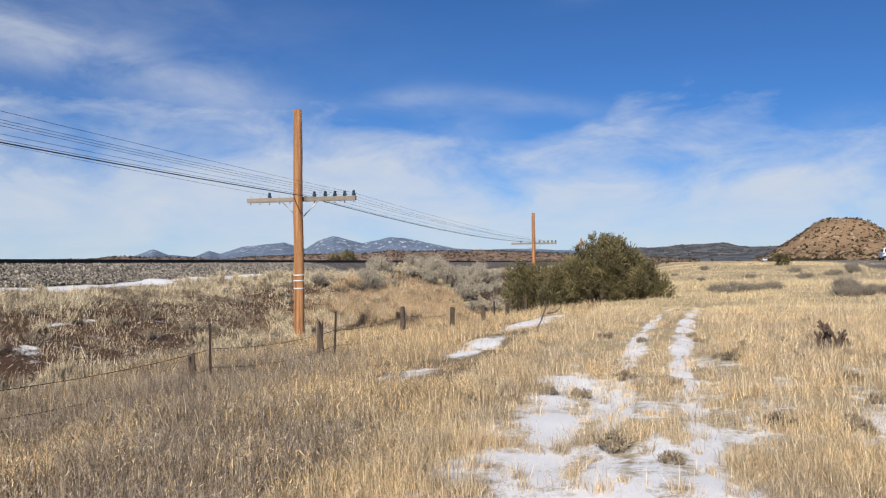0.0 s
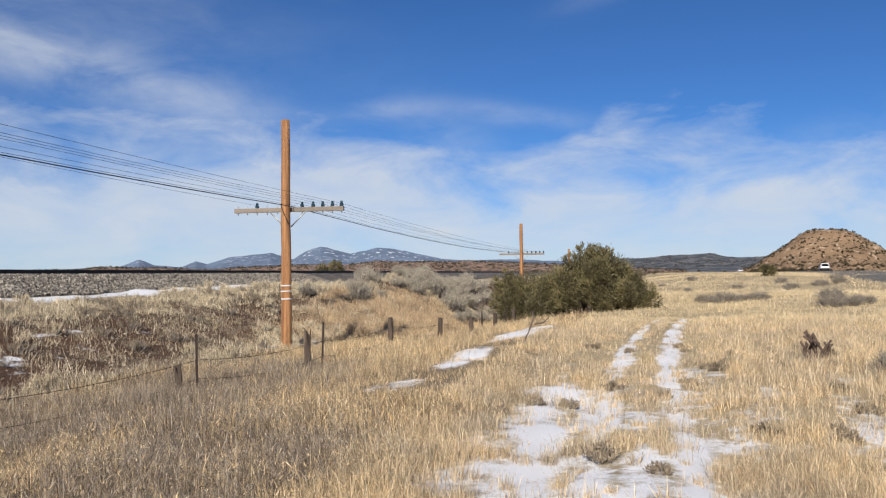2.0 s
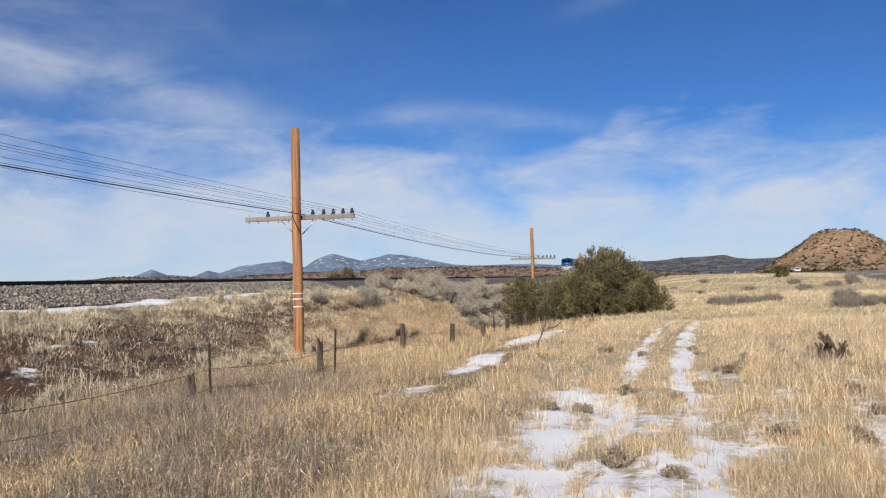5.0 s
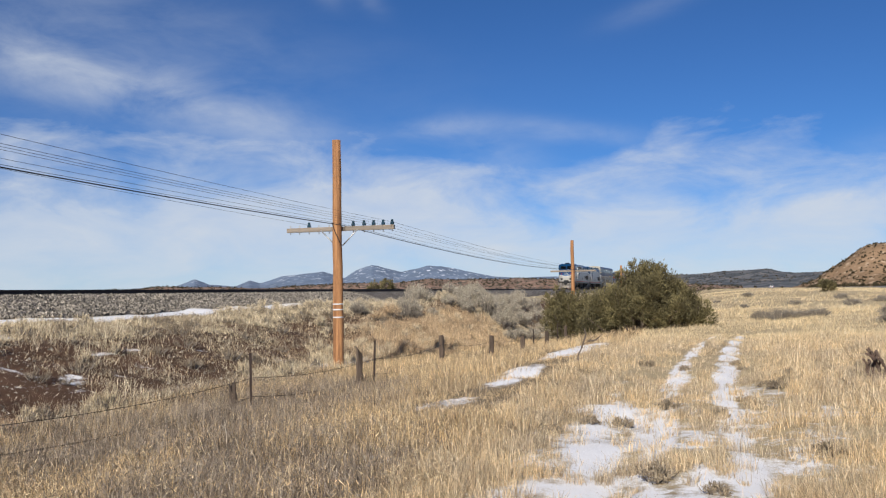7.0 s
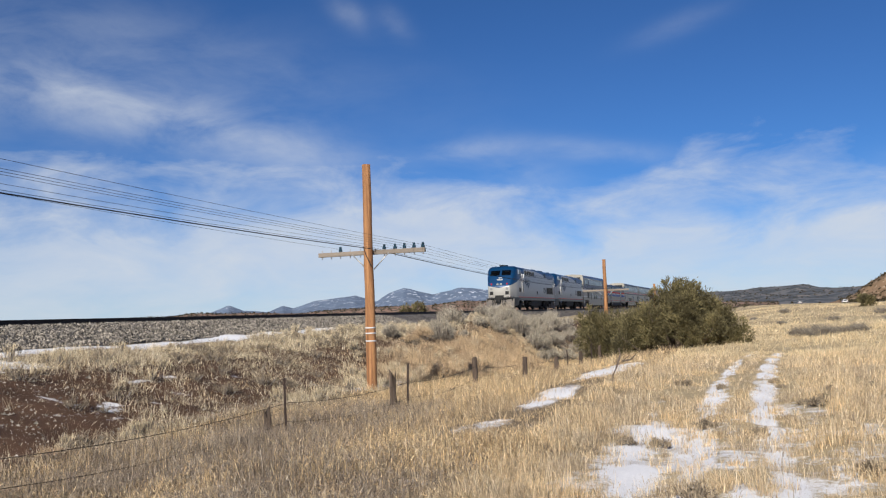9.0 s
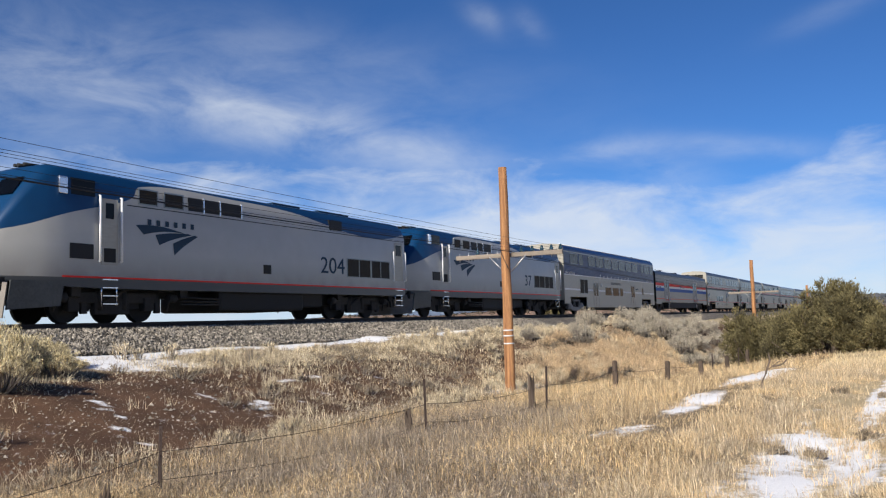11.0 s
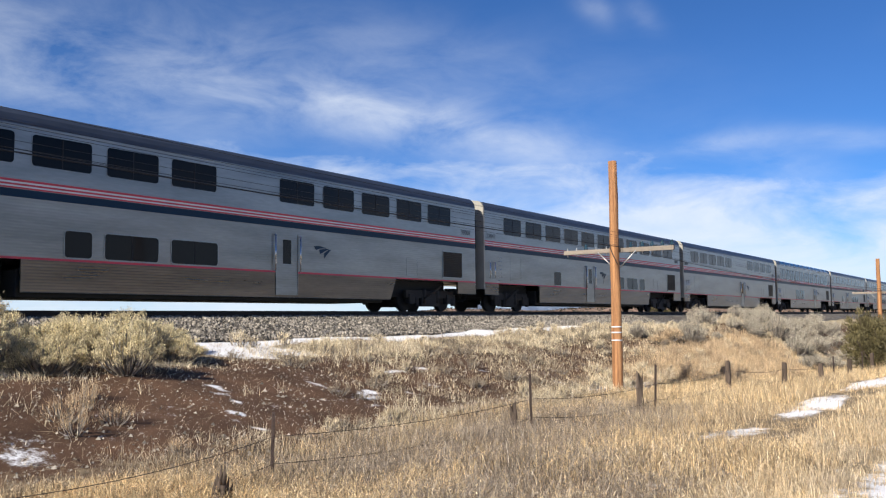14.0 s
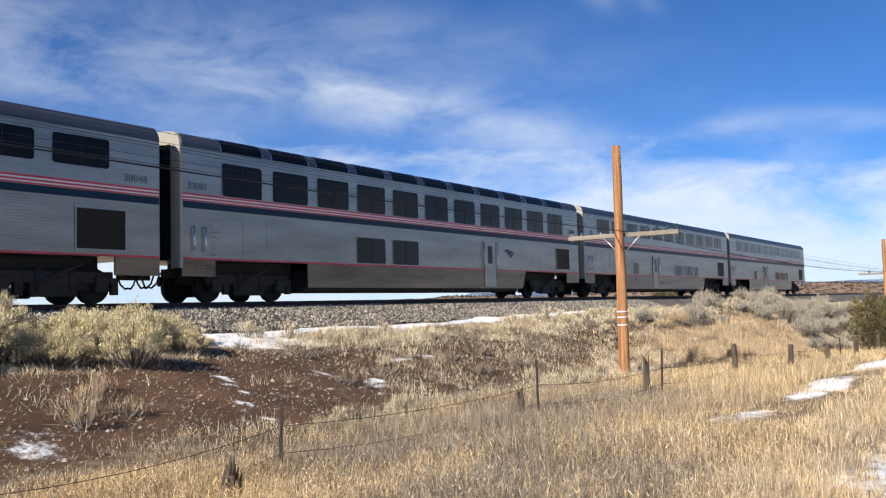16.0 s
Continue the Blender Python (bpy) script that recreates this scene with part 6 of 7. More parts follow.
def build_car():
    """A white hatchback-shaped sport utility, seen from behind far off."""
    car = empty("car", "white sport utility car driving away on the highway", "car")
    paint = material("white car paint", (0.78, 0.78, 0.78), 0.3, 0, 0.05, 2, 20, 0.0, coat=0.5)
    bm = bmesh.new()
    half = [(0.42, 0.0), (0.95, 0.06), (1.02, 0.9), (1.12, 1.9), (1.62, 2.55), (1.68, 4.2), (1.02, 4.55), (0.42, 4.62)]
    a = [bm.verts.new((-0.93 if z < 1.2 else -0.72, y, z)) for z, y in half]
    b = [bm.verts.new((0.93 if z < 1.2 else 0.72, y, z)) for z, y in half]
    bm.faces.new(a), bm.faces.new(b[::-1])
    for i in range(len(a)):
        bm.faces.new((a[i], b[i], b[(i + 1) % len(a)], a[(i + 1) % len(a)]))
    bmesh.ops.recalc_face_normals(bm, faces=bm.faces)
    bmesh.ops.bevel(bm, geom=bm.edges[:], offset=0.05, segments=2, affect="EDGES")
    part("body", bm, paint, car)
    for y, z0, z1, tilt in ((4.47, 1.1, 1.52, 0),):
        bm = bmesh.new()
        v = [(-0.7, 4.585, 1.08), (0.7, 4.585, 1.08), (0.62, 4.33, 1.56), (-0.62, 4.33, 1.56)]
        bm.faces.new([bm.verts.new(p) for p in v])
        bmesh.ops.solidify(bm, geom=bm.faces[:], thickness=-0.03)
        part("rear_window", bm, GLASS, car)
    for s in (-1, 1):
        part("tail_light", box(bmesh.new(), s * 0.82 - 0.09, s * 0.82 + 0.09, 4.55, 4.68, 0.85, 1.05, 0.02), RED_LENS, car)
        part("side_window", box(bmesh.new(), s * 0.84 - 0.06, s * 0.84 + 0.06, 2.3, 4.1, 1.15, 1.5, 0.03), GLASS, car)
        for y in (0.9, 3.75):
            bm = rod(bmesh.new(), (s * 0.72, y, 0.33), (s * 0.94, y, 0.33), 0.33, segments=18)
            part("wheel", bm, RUBBER, car)
    part("bumper", box(bmesh.new(), -0.9, 0.9, 4.5, 4.72, 0.42, 0.66, 0.03), BLACK, car)
    # drives towards -y in its own space
    return car


SUV = build_car()
FAR_CAR = copy_thing(SUV, pose(42, 375, 1))

# ---- plants ----


def plant_material(name, a, b, c, wide=0.22, rand=0.3):
    """Dry stems: three colours mixed over the land and from stem to stem."""
    m = bpy.data.materials.new(name)
    m.use_nodes = True
    nt = m.node_tree
    N, L = nt.nodes.new, nt.links.new
    bsdf = nt.nodes["Principled BSDF"]
    bsdf.inputs["Roughness"].default_value, bsdf.inputs["Specular IOR Level"].default_value = 0.75, 0.25
    co, geo, no = N("ShaderNodeTexCoord"), N("ShaderNodeNewGeometry"), N("ShaderNodeTexNoise")
    no.inputs["Scale"].default_value, no.inputs["Detail"].default_value = wide, 4
    L(co.outputs["Object"], no.inputs["Vector"])

    def mix(fac, p, q):
        n = N("ShaderNodeMix")
        n.data_type = "RGBA"
        L(fac, n.inputs[0])
        for i, v in ((6, p), (7, q)):
            if isinstance(v, tuple):
                n.inputs[i].default_value = (*v, 1)
            else:
                L(v, n.inputs[i])
        return n.outputs[2]

    r = N("ShaderNodeMapRange")
    r.inputs[1].default_value, r.inputs[2].default_value = 0.38, 0.62
    L(no.outputs["Fac"], r.inputs[0])
    col = mix(r.outputs[0], a, b)
    r2 = N("ShaderNodeMapRange")
    r2.inputs[1].default_value, r2.inputs[2].default_value = 0.62, 0.95
    L(geo.outputs["Random Per Island"], r2.inputs[0])
    col = mix(r2.outputs[0], col, c)
    hsv = N("ShaderNodeHueSaturation")
    L(col, hsv.inputs["Color"])
    r3, mod = N("ShaderNodeMapRange"), N("ShaderNodeMath")
    mod.operation, mod.inputs[1].default_value = "MULTIPLY", 7.31
    fr = N("ShaderNodeMath")
    fr.operation = "FRACT"
    L(geo.outputs["Random Per Island"], mod.inputs[0]), L(mod.outputs[0], fr.inputs[0]), L(fr.outputs[0], r3.inputs[0])
    r3.inputs[3].default_value, r3.inputs[4].default_value = 1 - rand, 1 + rand
    L(r3.outputs[0], hsv.inputs["Value"])
    L(hsv.outputs[0], bsdf.inputs["Base Color"])
    return m


GRASS_TALL = plant_material("tall dry grass", (0.61, 0.43, 0.225), (0.36, 0.26, 0.16), (0.75, 0.61, 0.39), 0.9, 0.75)
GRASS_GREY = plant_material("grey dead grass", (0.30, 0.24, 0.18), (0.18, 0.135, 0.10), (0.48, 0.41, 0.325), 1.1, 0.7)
GRASS_MAT = plant_material("dark matted stems", (0.15, 0.105, 0.068), (0.07, 0.047, 0.032), (0.42, 0.34, 0.24), 0.8, 0.6)
GRASS_SHORT = plant_material("short dry grass", (0.65, 0.475, 0.27), (0.42, 0.33, 0.23), (0.74, 0.62, 0.43), 0.9, 0.6)
GRASS_FIELD = plant_material("golden field grass", (0.70, 0.535, 0.305), (0.52, 0.41, 0.265), (0.76, 0.65, 0.43), 0.35, 0.4)
GRASS_SLOPE = plant_material("bleached slope grass", (0.68, 0.565, 0.375), (0.42, 0.33, 0.22), (0.80, 0.71, 0.53), 0.9, 0.5)
SAGE = plant_material("grey sagebrush leaves", (0.44, 0.385, 0.29), (0.62, 0.56, 0.45), (0.24, 0.20, 0.15), 1.4, 0.5)
RABBIT = plant_material("pale yellow rabbitbrush", (0.68, 0.565, 0.32), (0.46, 0.385, 0.25), (0.76, 0.66, 0.42), 2.4, 0.5)
DEAD = plant_material("dead grey weed", (0.27, 0.215, 0.15), (0.38, 0.31, 0.22), (0.14, 0.105, 0.075), 1.1, 0.45)
TUMBLE = plant_material("rusty tan weed", (0.60, 0.43, 0.25), (0.36, 0.25, 0.155), (0.72, 0.56, 0.37), 0.9, 0.6)
LOW_SHRUB = plant_material("dark grey shrub", (0.24, 0.205, 0.165), (0.33, 0.29, 0.235), (0.13, 0.11, 0.085), 1.2, 0.4)
TWIG = material("grey brush stem", (0.24, 0.205, 0.17), 0.95, 0, 0.3, 6, 40, 0.2)


def blades(root, height, width, lean, rng, bend=0.5, three=True):
    """Grass blades as arrays: from the root points, each with its height, width and lean; two folded pieces a blade, or one."""
    n = len(root)
    a = rng.random(n) * 2 * np.pi
    side = np.stack([np.cos(a), np.sin(a), np.zeros(n)], 1) * (width / 2)[:, None]
    b = rng.random(n) * 2 * np.pi
    out = np.stack([np.cos(b), np.sin(b), np.zeros(n)], 1) * (lean * height)[:, None]
    up = np.zeros((n, 3))
    up[:, 2] = height
    tip = root + up * (1 - 0.25 * lean[:, None]) + out
    if not three:
        v = np.stack([root - side, root + side, tip], 1)
        return v.reshape(-1, 3), np.arange(3 * n).reshape(-1, 3)
    mid = root + up * 0.58 + out * (0.58 * (1 - bend))
    v = np.stack([root - side, root + side, mid + side * 0.8, mid - side * 0.8, tip], 1).reshape(-1, 3)
    k = 5 * np.arange(n)[:, None]
    f = np.concatenate([k + np.array([[0, 1, 2]]), k + np.array([[0, 2, 3]]), k + np.array([[3, 2, 4]])], 0)
    return v, f


def blades_mid_tip(v, n):
    """The middle and the tip of each of the first n folded blades."""
    b = v[:5 * n].reshape(n, 5, 3)
    return np.stack([(b[:, 2] + b[:, 3]) / 2, b[:, 4]], 1)


def grass_cover(x, y):
    """How thick the grass stands, 0 to 1, and how tall, in metres."""
    u = x - (track_x(y) - TRACK_X)
    d = x - road_x(y)
    snow = snow_mask(x, y)
    thick = np.clip(1.22 - 2.05 * snow, 0.05, 1)
    thick = np.where(u < -15.9, 0.0, thick)
    lump = fractal(x * 0.8, y * 0.8, 51, 3)
    tall = np.interp(u, [-17, -13, -9.5, -8, -6.2, -4.2, -2.4, -1.6, 20], [0.10, 0.16, 0.22, 0.25, 0.26, 0.34, 0.32, 0.20, 0.25])
    # bare red-brown earth on the bank near the camera
    bare = np.exp(-((u + 11.6) / 2.3) ** 2) * smooth(-y, -18, -12)
    thick = thick * (1 - np.minimum(1.25 * bare, 0.985))
    thick = np.where((u < -9.5), thick * (0.14 + 0.6 * (lump > 0.12)), thick)
    road = np.exp(-(d / 1.9) ** 2) * smooth(-y, -40, -25)
    thick = thick * (1 - 0.45 * road)
    tall = tall * (1 - 0.55 * road) * (1 + 0.35 * lump)
    # lower grass in front of the snowy hollow
    tall = tall * (1 - 0.68 * np.exp(-((x + 3.0) / 1.1) ** 2) * smooth(y, 9.5, 12) * smooth(-y, -30, -24))
    return thick, np.maximum(tall, 0.06)


def build_grass():
    rng = np.random.default_rng(20)
    zones = {"tall": ([], []), "short": ([], []), "field": ([], []), "slope": ([], []), "grey": ([], []), "mat": ([], []), "tan": ([], [])}
    mats = {"tall": GRASS_TALL, "short": GRASS_SHORT, "field": GRASS_FIELD, "slope": GRASS_SLOPE, "grey": GRASS_GREY, "mat": GRASS_MAT, "tan": TUMBLE}
    names = {"tall": "tall tan grass bending in the swale by the fence", "short": "short dry tufts along the snowy dirt road", "field": "golden dry grass over the open plain",
             "slope": "bleached thin grass on the railway bank", "grey": "grey dead grass along the wire fence", "mat": "dark matted dead stems on the railway bank", "tan": "rusty tan tall grass mass by the berm"}
    # rings round the standpoint: from, to, tufts, blades a tuft, spread
    for r0, r1, tufts, per, spread in ((2.6, 6, 3600, 32, 0.10), (6, 11, 9000, 24, 0.12), (11, 19, 13500, 22, 0.16), (19, 32, 14500, 17, 0.22), (32, 60, 9500, 9, 0.34), (60, 140, 9000, 7, 0.8), (140, 380, 5200, 6, 2.2)):
        r = np.sqrt(rng.uniform(r0 ** 2, r1 ** 2, tufts))
        az = np.radians(rng.uniform(-17, 66 if r0 < 30 else 26, tufts))
        x, y = -r * np.sin(az), r * np.cos(az)
        thick, tall = grass_cover(x, y)
        thick = np.where((x > -1.9 - 0.02 * y) & (r < 27), thick * 0.35, thick)
        keep = rng.random(tufts) < thick
        x, y, r, tall = x[keep], y[keep], r[keep], tall[keep]
        n = len(x)
        tuft_h = tall * rng.uniform(0.65, 1.25, n)
        jit = rng.standard_normal((n, per, 2)) * spread
        bx, by = (x[:, None] + jit[..., 0]).ravel(), (y[:, None] + jit[..., 1]).ravel()
        h = (tuft_h[:, None] * rng.uniform(0.45, 1.15, (n, per))).ravel()
        rr = np.repeat(r, per)
        w = 0.0028 * np.maximum(1.0, rr / 6.5) * rng.uniform(0.6, 1.5, n * per)
        root = np.stack([bx, by, terrain(bx, by) - 0.02], 1)
        lean = np.abs(rng.normal(0.50, 0.42, n * per))
        u = bx - (track_x(by) - TRACK_X)
        zone = np.where(u < -9.4, 3, np.where(u < -2.0, 0, np.where(rr < 26, 1, 2)))
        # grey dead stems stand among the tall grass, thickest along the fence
        # the second term gives a patch left of the standpoint these darker stems
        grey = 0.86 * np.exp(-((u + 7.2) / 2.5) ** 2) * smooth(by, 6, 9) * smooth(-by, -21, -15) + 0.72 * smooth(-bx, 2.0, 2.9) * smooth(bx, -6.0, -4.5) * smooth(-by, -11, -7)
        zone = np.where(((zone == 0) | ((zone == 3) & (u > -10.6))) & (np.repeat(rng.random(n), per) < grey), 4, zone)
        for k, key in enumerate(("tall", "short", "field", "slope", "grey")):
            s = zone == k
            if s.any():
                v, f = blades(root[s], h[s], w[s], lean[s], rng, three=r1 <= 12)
                if r1 <= 12 and key != "field":
                    # seed heads on some of the tips
                    tips = v.reshape(-1, 5, 3)[:, 4]
                    tips = tips[rng.random(len(tips)) < (0.30 if key in ("tall", "grey") else 0.08)]
                    q = len(tips)
                    d = rng.standard_normal((q, 3)) * 0.45 + np.array([0, 0, 1])
                    d /= np.linalg.norm(d, axis=1, keepdims=True)
                    side = np.cross(d, rng.standard_normal((q, 3)))
                    side /= np.linalg.norm(side, axis=1, keepdims=True)
                    ln, wd = rng.uniform(0.02, 0.05, (q, 1)), rng.uniform(0.0016, 0.0042, (q, 1))
                    hv = np.stack([tips - d * ln * 0.5, tips + side * wd, tips + d * ln * 0.6, tips - side * wd], 1).reshape(-1, 3)
                    k4 = 4 * np.arange(q)[:, None] + len(v)
                    f = np.concatenate([f, k4 + np.array([[0, 1, 2]]), k4 + np.array([[0, 2, 3]])], 0)
                    v = np.concatenate([v, hv])
                if r1 <= 12 and key in ("tall", "grey"):
                    # short feathery side shoots along the upper half
                    b = blades_mid_tip(v, len(root[s]))
                    b = b[rng.random(len(b)) < 0.55]
                    q = len(b)
                    at = b[:, 0] + (b[:, 1] - b[:, 0]) * rng.uniform(0.0, 0.9, (q, 1))
                    d = rng.standard_normal((q, 3)) * 0.7 + np.array([0, 0, 0.9])
                    d = d / np.linalg.norm(d, axis=1, keepdims=True) * rng.uniform(0.03, 0.085, (q, 1))
                    side = np.cross(d, rng.standard_normal((q, 3)))
                    side = side / np.linalg.norm(side, axis=1, keepdims=True) * rng.uniform(0.0016, 0.0036, (q, 1)) * (r1 / 9.0)
                    k3 = 3 * np.arange(q)[:, None] + len(v)
                    f = np.concatenate([f, k3 + np.array([[0, 1, 2]])], 0)
                    v = np.concatenate([v, np.stack([at - side, at + side, at + d], 1).reshape(-1, 3)])
                vs, fs = zones[key]
                fs.append(f + sum(len(q) for q in vs))
                vs.append(v)
    # bunchgrass: dense low tufts with snow and litter between them, over the road and the ground beside it
    for r0, r1, tufts, per, spread in ((3, 8, 1500, 70, 0.055), (8, 16, 3600, 44, 0.075), (16, 29, 5200, 24, 0.11)):
        r = np.sqrt(rng.uniform(r0 ** 2, r1 ** 2, tufts))
        az = np.radians(rng.uniform(-17, 32, tufts))
        x, y = -r * np.sin(az), r * np.cos(az)
        snow = snow_mask(x, y)
        lump = fractal(x * 0.9, y * 0.9, 91, 3)
        keep = (x > -2.3 - 0.02 * y) & (rng.random(tufts) < np.clip(1.32 - 2.1 * snow + 0.9 * lump, 0.12, 1))
        x, y, r = x[keep], y[keep], r[keep]
        n = len(x)
        size = rng.uniform(0.55, 1.5, n) * np.interp(x - road_x(y), [-2, 0, 2, 4], [1.1, 0.62, 1.0, 1.25])
        jit = rng.standard_normal((n, per, 2)) * spread * size[:, None, None]
        bx, by = (x[:, None] + jit[..., 0]).ravel(), (y[:, None] + jit[..., 1]).ravel()
        h = (size[:, None] * rng.uniform(0.07, 0.25, (n, per))).ravel()
        rr = np.repeat(r, per)
        w = 0.0034 * np.maximum(1.0, rr / 7.5) * rng.uniform(0.6, 1.5, n * per)
        v, f = blades(np.stack([bx, by, terrain(bx, by) - 0.02], 1), h, w, np.abs(rng.normal(0.6, 0.5, n * per)), rng, three=r1 < 20)
        vs, fs = zones["short"]
        fs.append(f + sum(len(q) for q in vs))
        vs.append(v)
    # the bank: pale sprigs in loose drifts over a dark mat of dead stems
    for key, count, per, h0, h1, spread, lean0 in (("mat", 9000, 12, 0.05, 0.17, 0.13, 0.95), ("slope", 10500, 13, 0.10, 0.32, 0.07, 0.45)):
        x, y = rng.uniform(-16.1, -8.9, count), 4.5 + 45 * rng.random(count) ** 1.25
        u = x - (track_x(y) - TRACK_X)
        drift = fractal(x * 0.75, y * 0.55, 57, 3)
        bare = np.exp(-((u + 12.3) / 2.7) ** 4) * smooth(-y, -15.5, -11.5)
        dark = np.exp(-((u + 11.3) / 1.6) ** 2) * smooth(-y, -24, -16)
        like = 0.85 - 0.96 * bare if key == "mat" else np.clip(0.30 + 1.1 * drift + 0.5 * np.exp(-((u + 14.6) / 1.1) ** 2), 0.03, 1) * (1 - 0.985 * bare) * (1 - 0.55 * dark)
        like = like * (1 - 0.9 * np.clip(2.2 * snow_mask(x, y) - 0.9, 0, 1))
        keep = rng.random(count) < like
        x, y = x[keep], y[keep]
        n = len(x)
        size = rng.uniform(0.6, 1.3, n)
        jit = rng.standard_normal((n, per, 2)) * spread
        bx, by = (x[:, None] + jit[..., 0]).ravel(), (y[:, None] + jit[..., 1]).ravel()
        h = (size[:, None] * rng.uniform(h0, h1, (n, per))).ravel()
        w = 0.0032 * np.maximum(1.0, np.hypot(bx, by) / 8.0) * rng.uniform(0.6, 1.6, n * per)
        v, f = blades(np.stack([bx, by, terrain(bx, by) - 0.02], 1), h, w, np.abs(rng.normal(lean0, 0.35, n * per)), rng, three=False)
        vs, fs = zones[key]
        fs.append(f + sum(len(q) for q in vs))
        vs.append(v)
    # the tan mass before the berm
    count, per = 2300, 26
    x, y = rng.normal(-10.2, 1.15, count), rng.normal(36, 6.5, count)
    tall = 0.62 * np.exp(-((x + 10.2) / 2.0) ** 2 - ((y - 36) / 11) ** 2) * (1 + 0.35 * fractal(x * 0.9, y * 0.6, 29, 2))
    jit = rng.standard_normal((count, per, 2)) * 0.16
    bx, by = (x[:, None] + jit[..., 0]).ravel(), (y[:, None] + jit[..., 1]).ravel()
    h = (np.maximum(tall, 0.12)[:, None] * rng.uniform(0.5, 1.15, (count, per))).ravel()
    v, f = blades(np.stack([bx, by, terrain(bx, by) - 0.02], 1), h, rng.uniform(0.006, 0.016, count * per), np.abs(rng.normal(0.3, 0.25, count * per)), rng, three=False)
    zones["tan"] = ([v], [f])
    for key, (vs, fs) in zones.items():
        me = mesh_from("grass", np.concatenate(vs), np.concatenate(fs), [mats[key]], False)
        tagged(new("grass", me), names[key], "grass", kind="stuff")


build_grass()


LITTER = plant_material("broken straw", (0.44, 0.345, 0.235), (0.26, 0.19, 0.125), (0.62, 0.53, 0.39), 1.2, 0.5)


def build_litter():
    """Broken straw and small stones that lie on the bare bank."""
    rng = np.random.default_rng(33)
    n = 9000
    x, y = rng.uniform(-15.5, -8.6, n), 4 + 40 * rng.random(n) ** 1.4
    a = rng.normal(1.3, 0.8, n)
    ln = rng.uniform(0.03, 0.16, n) * np.where(rng.random(n) < 0.85, 0.6, 1.7)
    d = np.stack([np.cos(a), np.sin(a)], 1) * ln[:, None] / 2
    w = np.stack([-np.sin(a), np.cos(a)], 1) * rng.uniform(0.0015, 0.0045, n)[:, None]
    p = np.stack([x, y], 1)
    quad = np.stack([p - d - w, p - d + w, p + d + w, p + d - w], 1)
    z = terrain(quad[..., 0], quad[..., 1]) + rng.uniform(0.008, 0.05, n)[:, None]
    z[:, 2:] += rng.uniform(0, 0.05, n)[:, None]
    v = np.concatenate([quad, z[..., None]], 2).reshape(-1, 3)
    me = mesh_from("litter", v, np.arange(4 * n).reshape(-1, 4), [LITTER], False)
    tagged(new("straw_litter", me), "broken pale straw scattered over the bare earth bank", "litter", kind="stuff")
    n = 7000
    x, y = rng.uniform(-15.0, -8.8, n), 4 + 22 * rng.random(n) ** 1.2
    base = np.array([(1, 0, 0), (-0.6, 0.8, 0), (-0.5, -0.9, 0), (0.1, 0, 0.9)], float)
    tri = np.array([(0, 1, 3), (1, 2, 3), (2, 0, 3)])
    size = rng.uniform(0.008, 0.028, (n, 1, 1)) * np.where(rng.random((n, 1, 1)) < 0.93, 1, 2)
    v = base[None] * size + rng.standard_normal((n, 4, 3)) * 0.004 + np.stack([x, y, terrain(x, y)], 1)[:, None]
    f = (tri[None] + 4 * np.arange(n)[:, None, None]).reshape(-1, 3)
    tagged(new("small_stones", mesh_from("small_stones", v.reshape(-1, 3), f, [BALLAST], False)), "small pale stones scattered on the bank", "stones", kind="stuff")


build_litter()


def shrub_mesh(rng, stems, radius, height, leaves, leaf, flat=0.8, slim=0.16, from_=0.15, loose=0.10):
    """Stems that fan out from one root, and upright leaves along their outer part. Gives stem and leaf arrays."""
    sv, sf, lv, lf = [], [], [], []
    ends = []
    for _ in range(stems):
        a, q = rng.uniform(0, 2 * np.pi), rng.uniform(0.1, 1) ** 0.7
        top = np.array([np.cos(a) * radius * q, np.sin(a) * radius * q, height * (1 - 0.45 * q * q) * rng.uniform(0.62, 1.15)])
        base = np.array([np.cos(a), np.sin(a), 0]) * radius * 0.18 * q
        mid = base + (top - base) * 0.5 + np.array([np.cos(a), np.sin(a), -0.3]) * radius * 0.10
        pts = [base - (0, 0, 0.05), mid, top]
        for p, s in zip(pts, pts[1:]):
            d = s - p
            side = np.cross(d, rng.standard_normal(3))
            side = side / (np.linalg.norm(side) + 1e-9) * 0.010 * (1 + height)
            k = sum(len(z) for z in sv)
            sv.append(np.array([p - side, p + side, s + side * 0.6, s - side * 0.6]))
            sf.append([k, k + 1, k + 2, k + 3])
        ends.append((mid, top))
    n = leaves
    pick = rng.integers(0, len(ends), n)
    t = rng.random(n) ** 0.6
    m = np.array([e[0] for e in ends])[pick]
    e = np.array([e[1] for e in ends])[pick]
    c = m + (e - m) * (from_ + (1.1 - from_) * t)[:, None] + rng.standard_normal((n, 3)) * radius * loose
    c[:, 2] = np.maximum(c[:, 2], 0.02)
    d = (e - m)
    d = d / np.linalg.norm(d, axis=1, keepdims=True) * 0.7 + rng.standard_normal((n, 3)) * 0.45
    d[:, 2] = np.abs(d[:, 2]) * flat + 0.25
    d = d / np.linalg.norm(d, axis=1, keepdims=True)
    side = np.cross(d, rng.standard_normal((n, 3)))
    side = side / np.linalg.norm(side, axis=1, keepdims=True)
    ln, wd = leaf * rng.uniform(0.6, 1.5, n), leaf * slim * rng.uniform(0.7, 1.5, n)
    lv = np.stack([c - side * wd[:, None], c + side * wd[:, None], c + d * ln[:, None]], 1).reshape(-1, 3)
    return np.concatenate(sv), np.array(sf), lv, np.arange(3 * n).reshape(-1, 3)


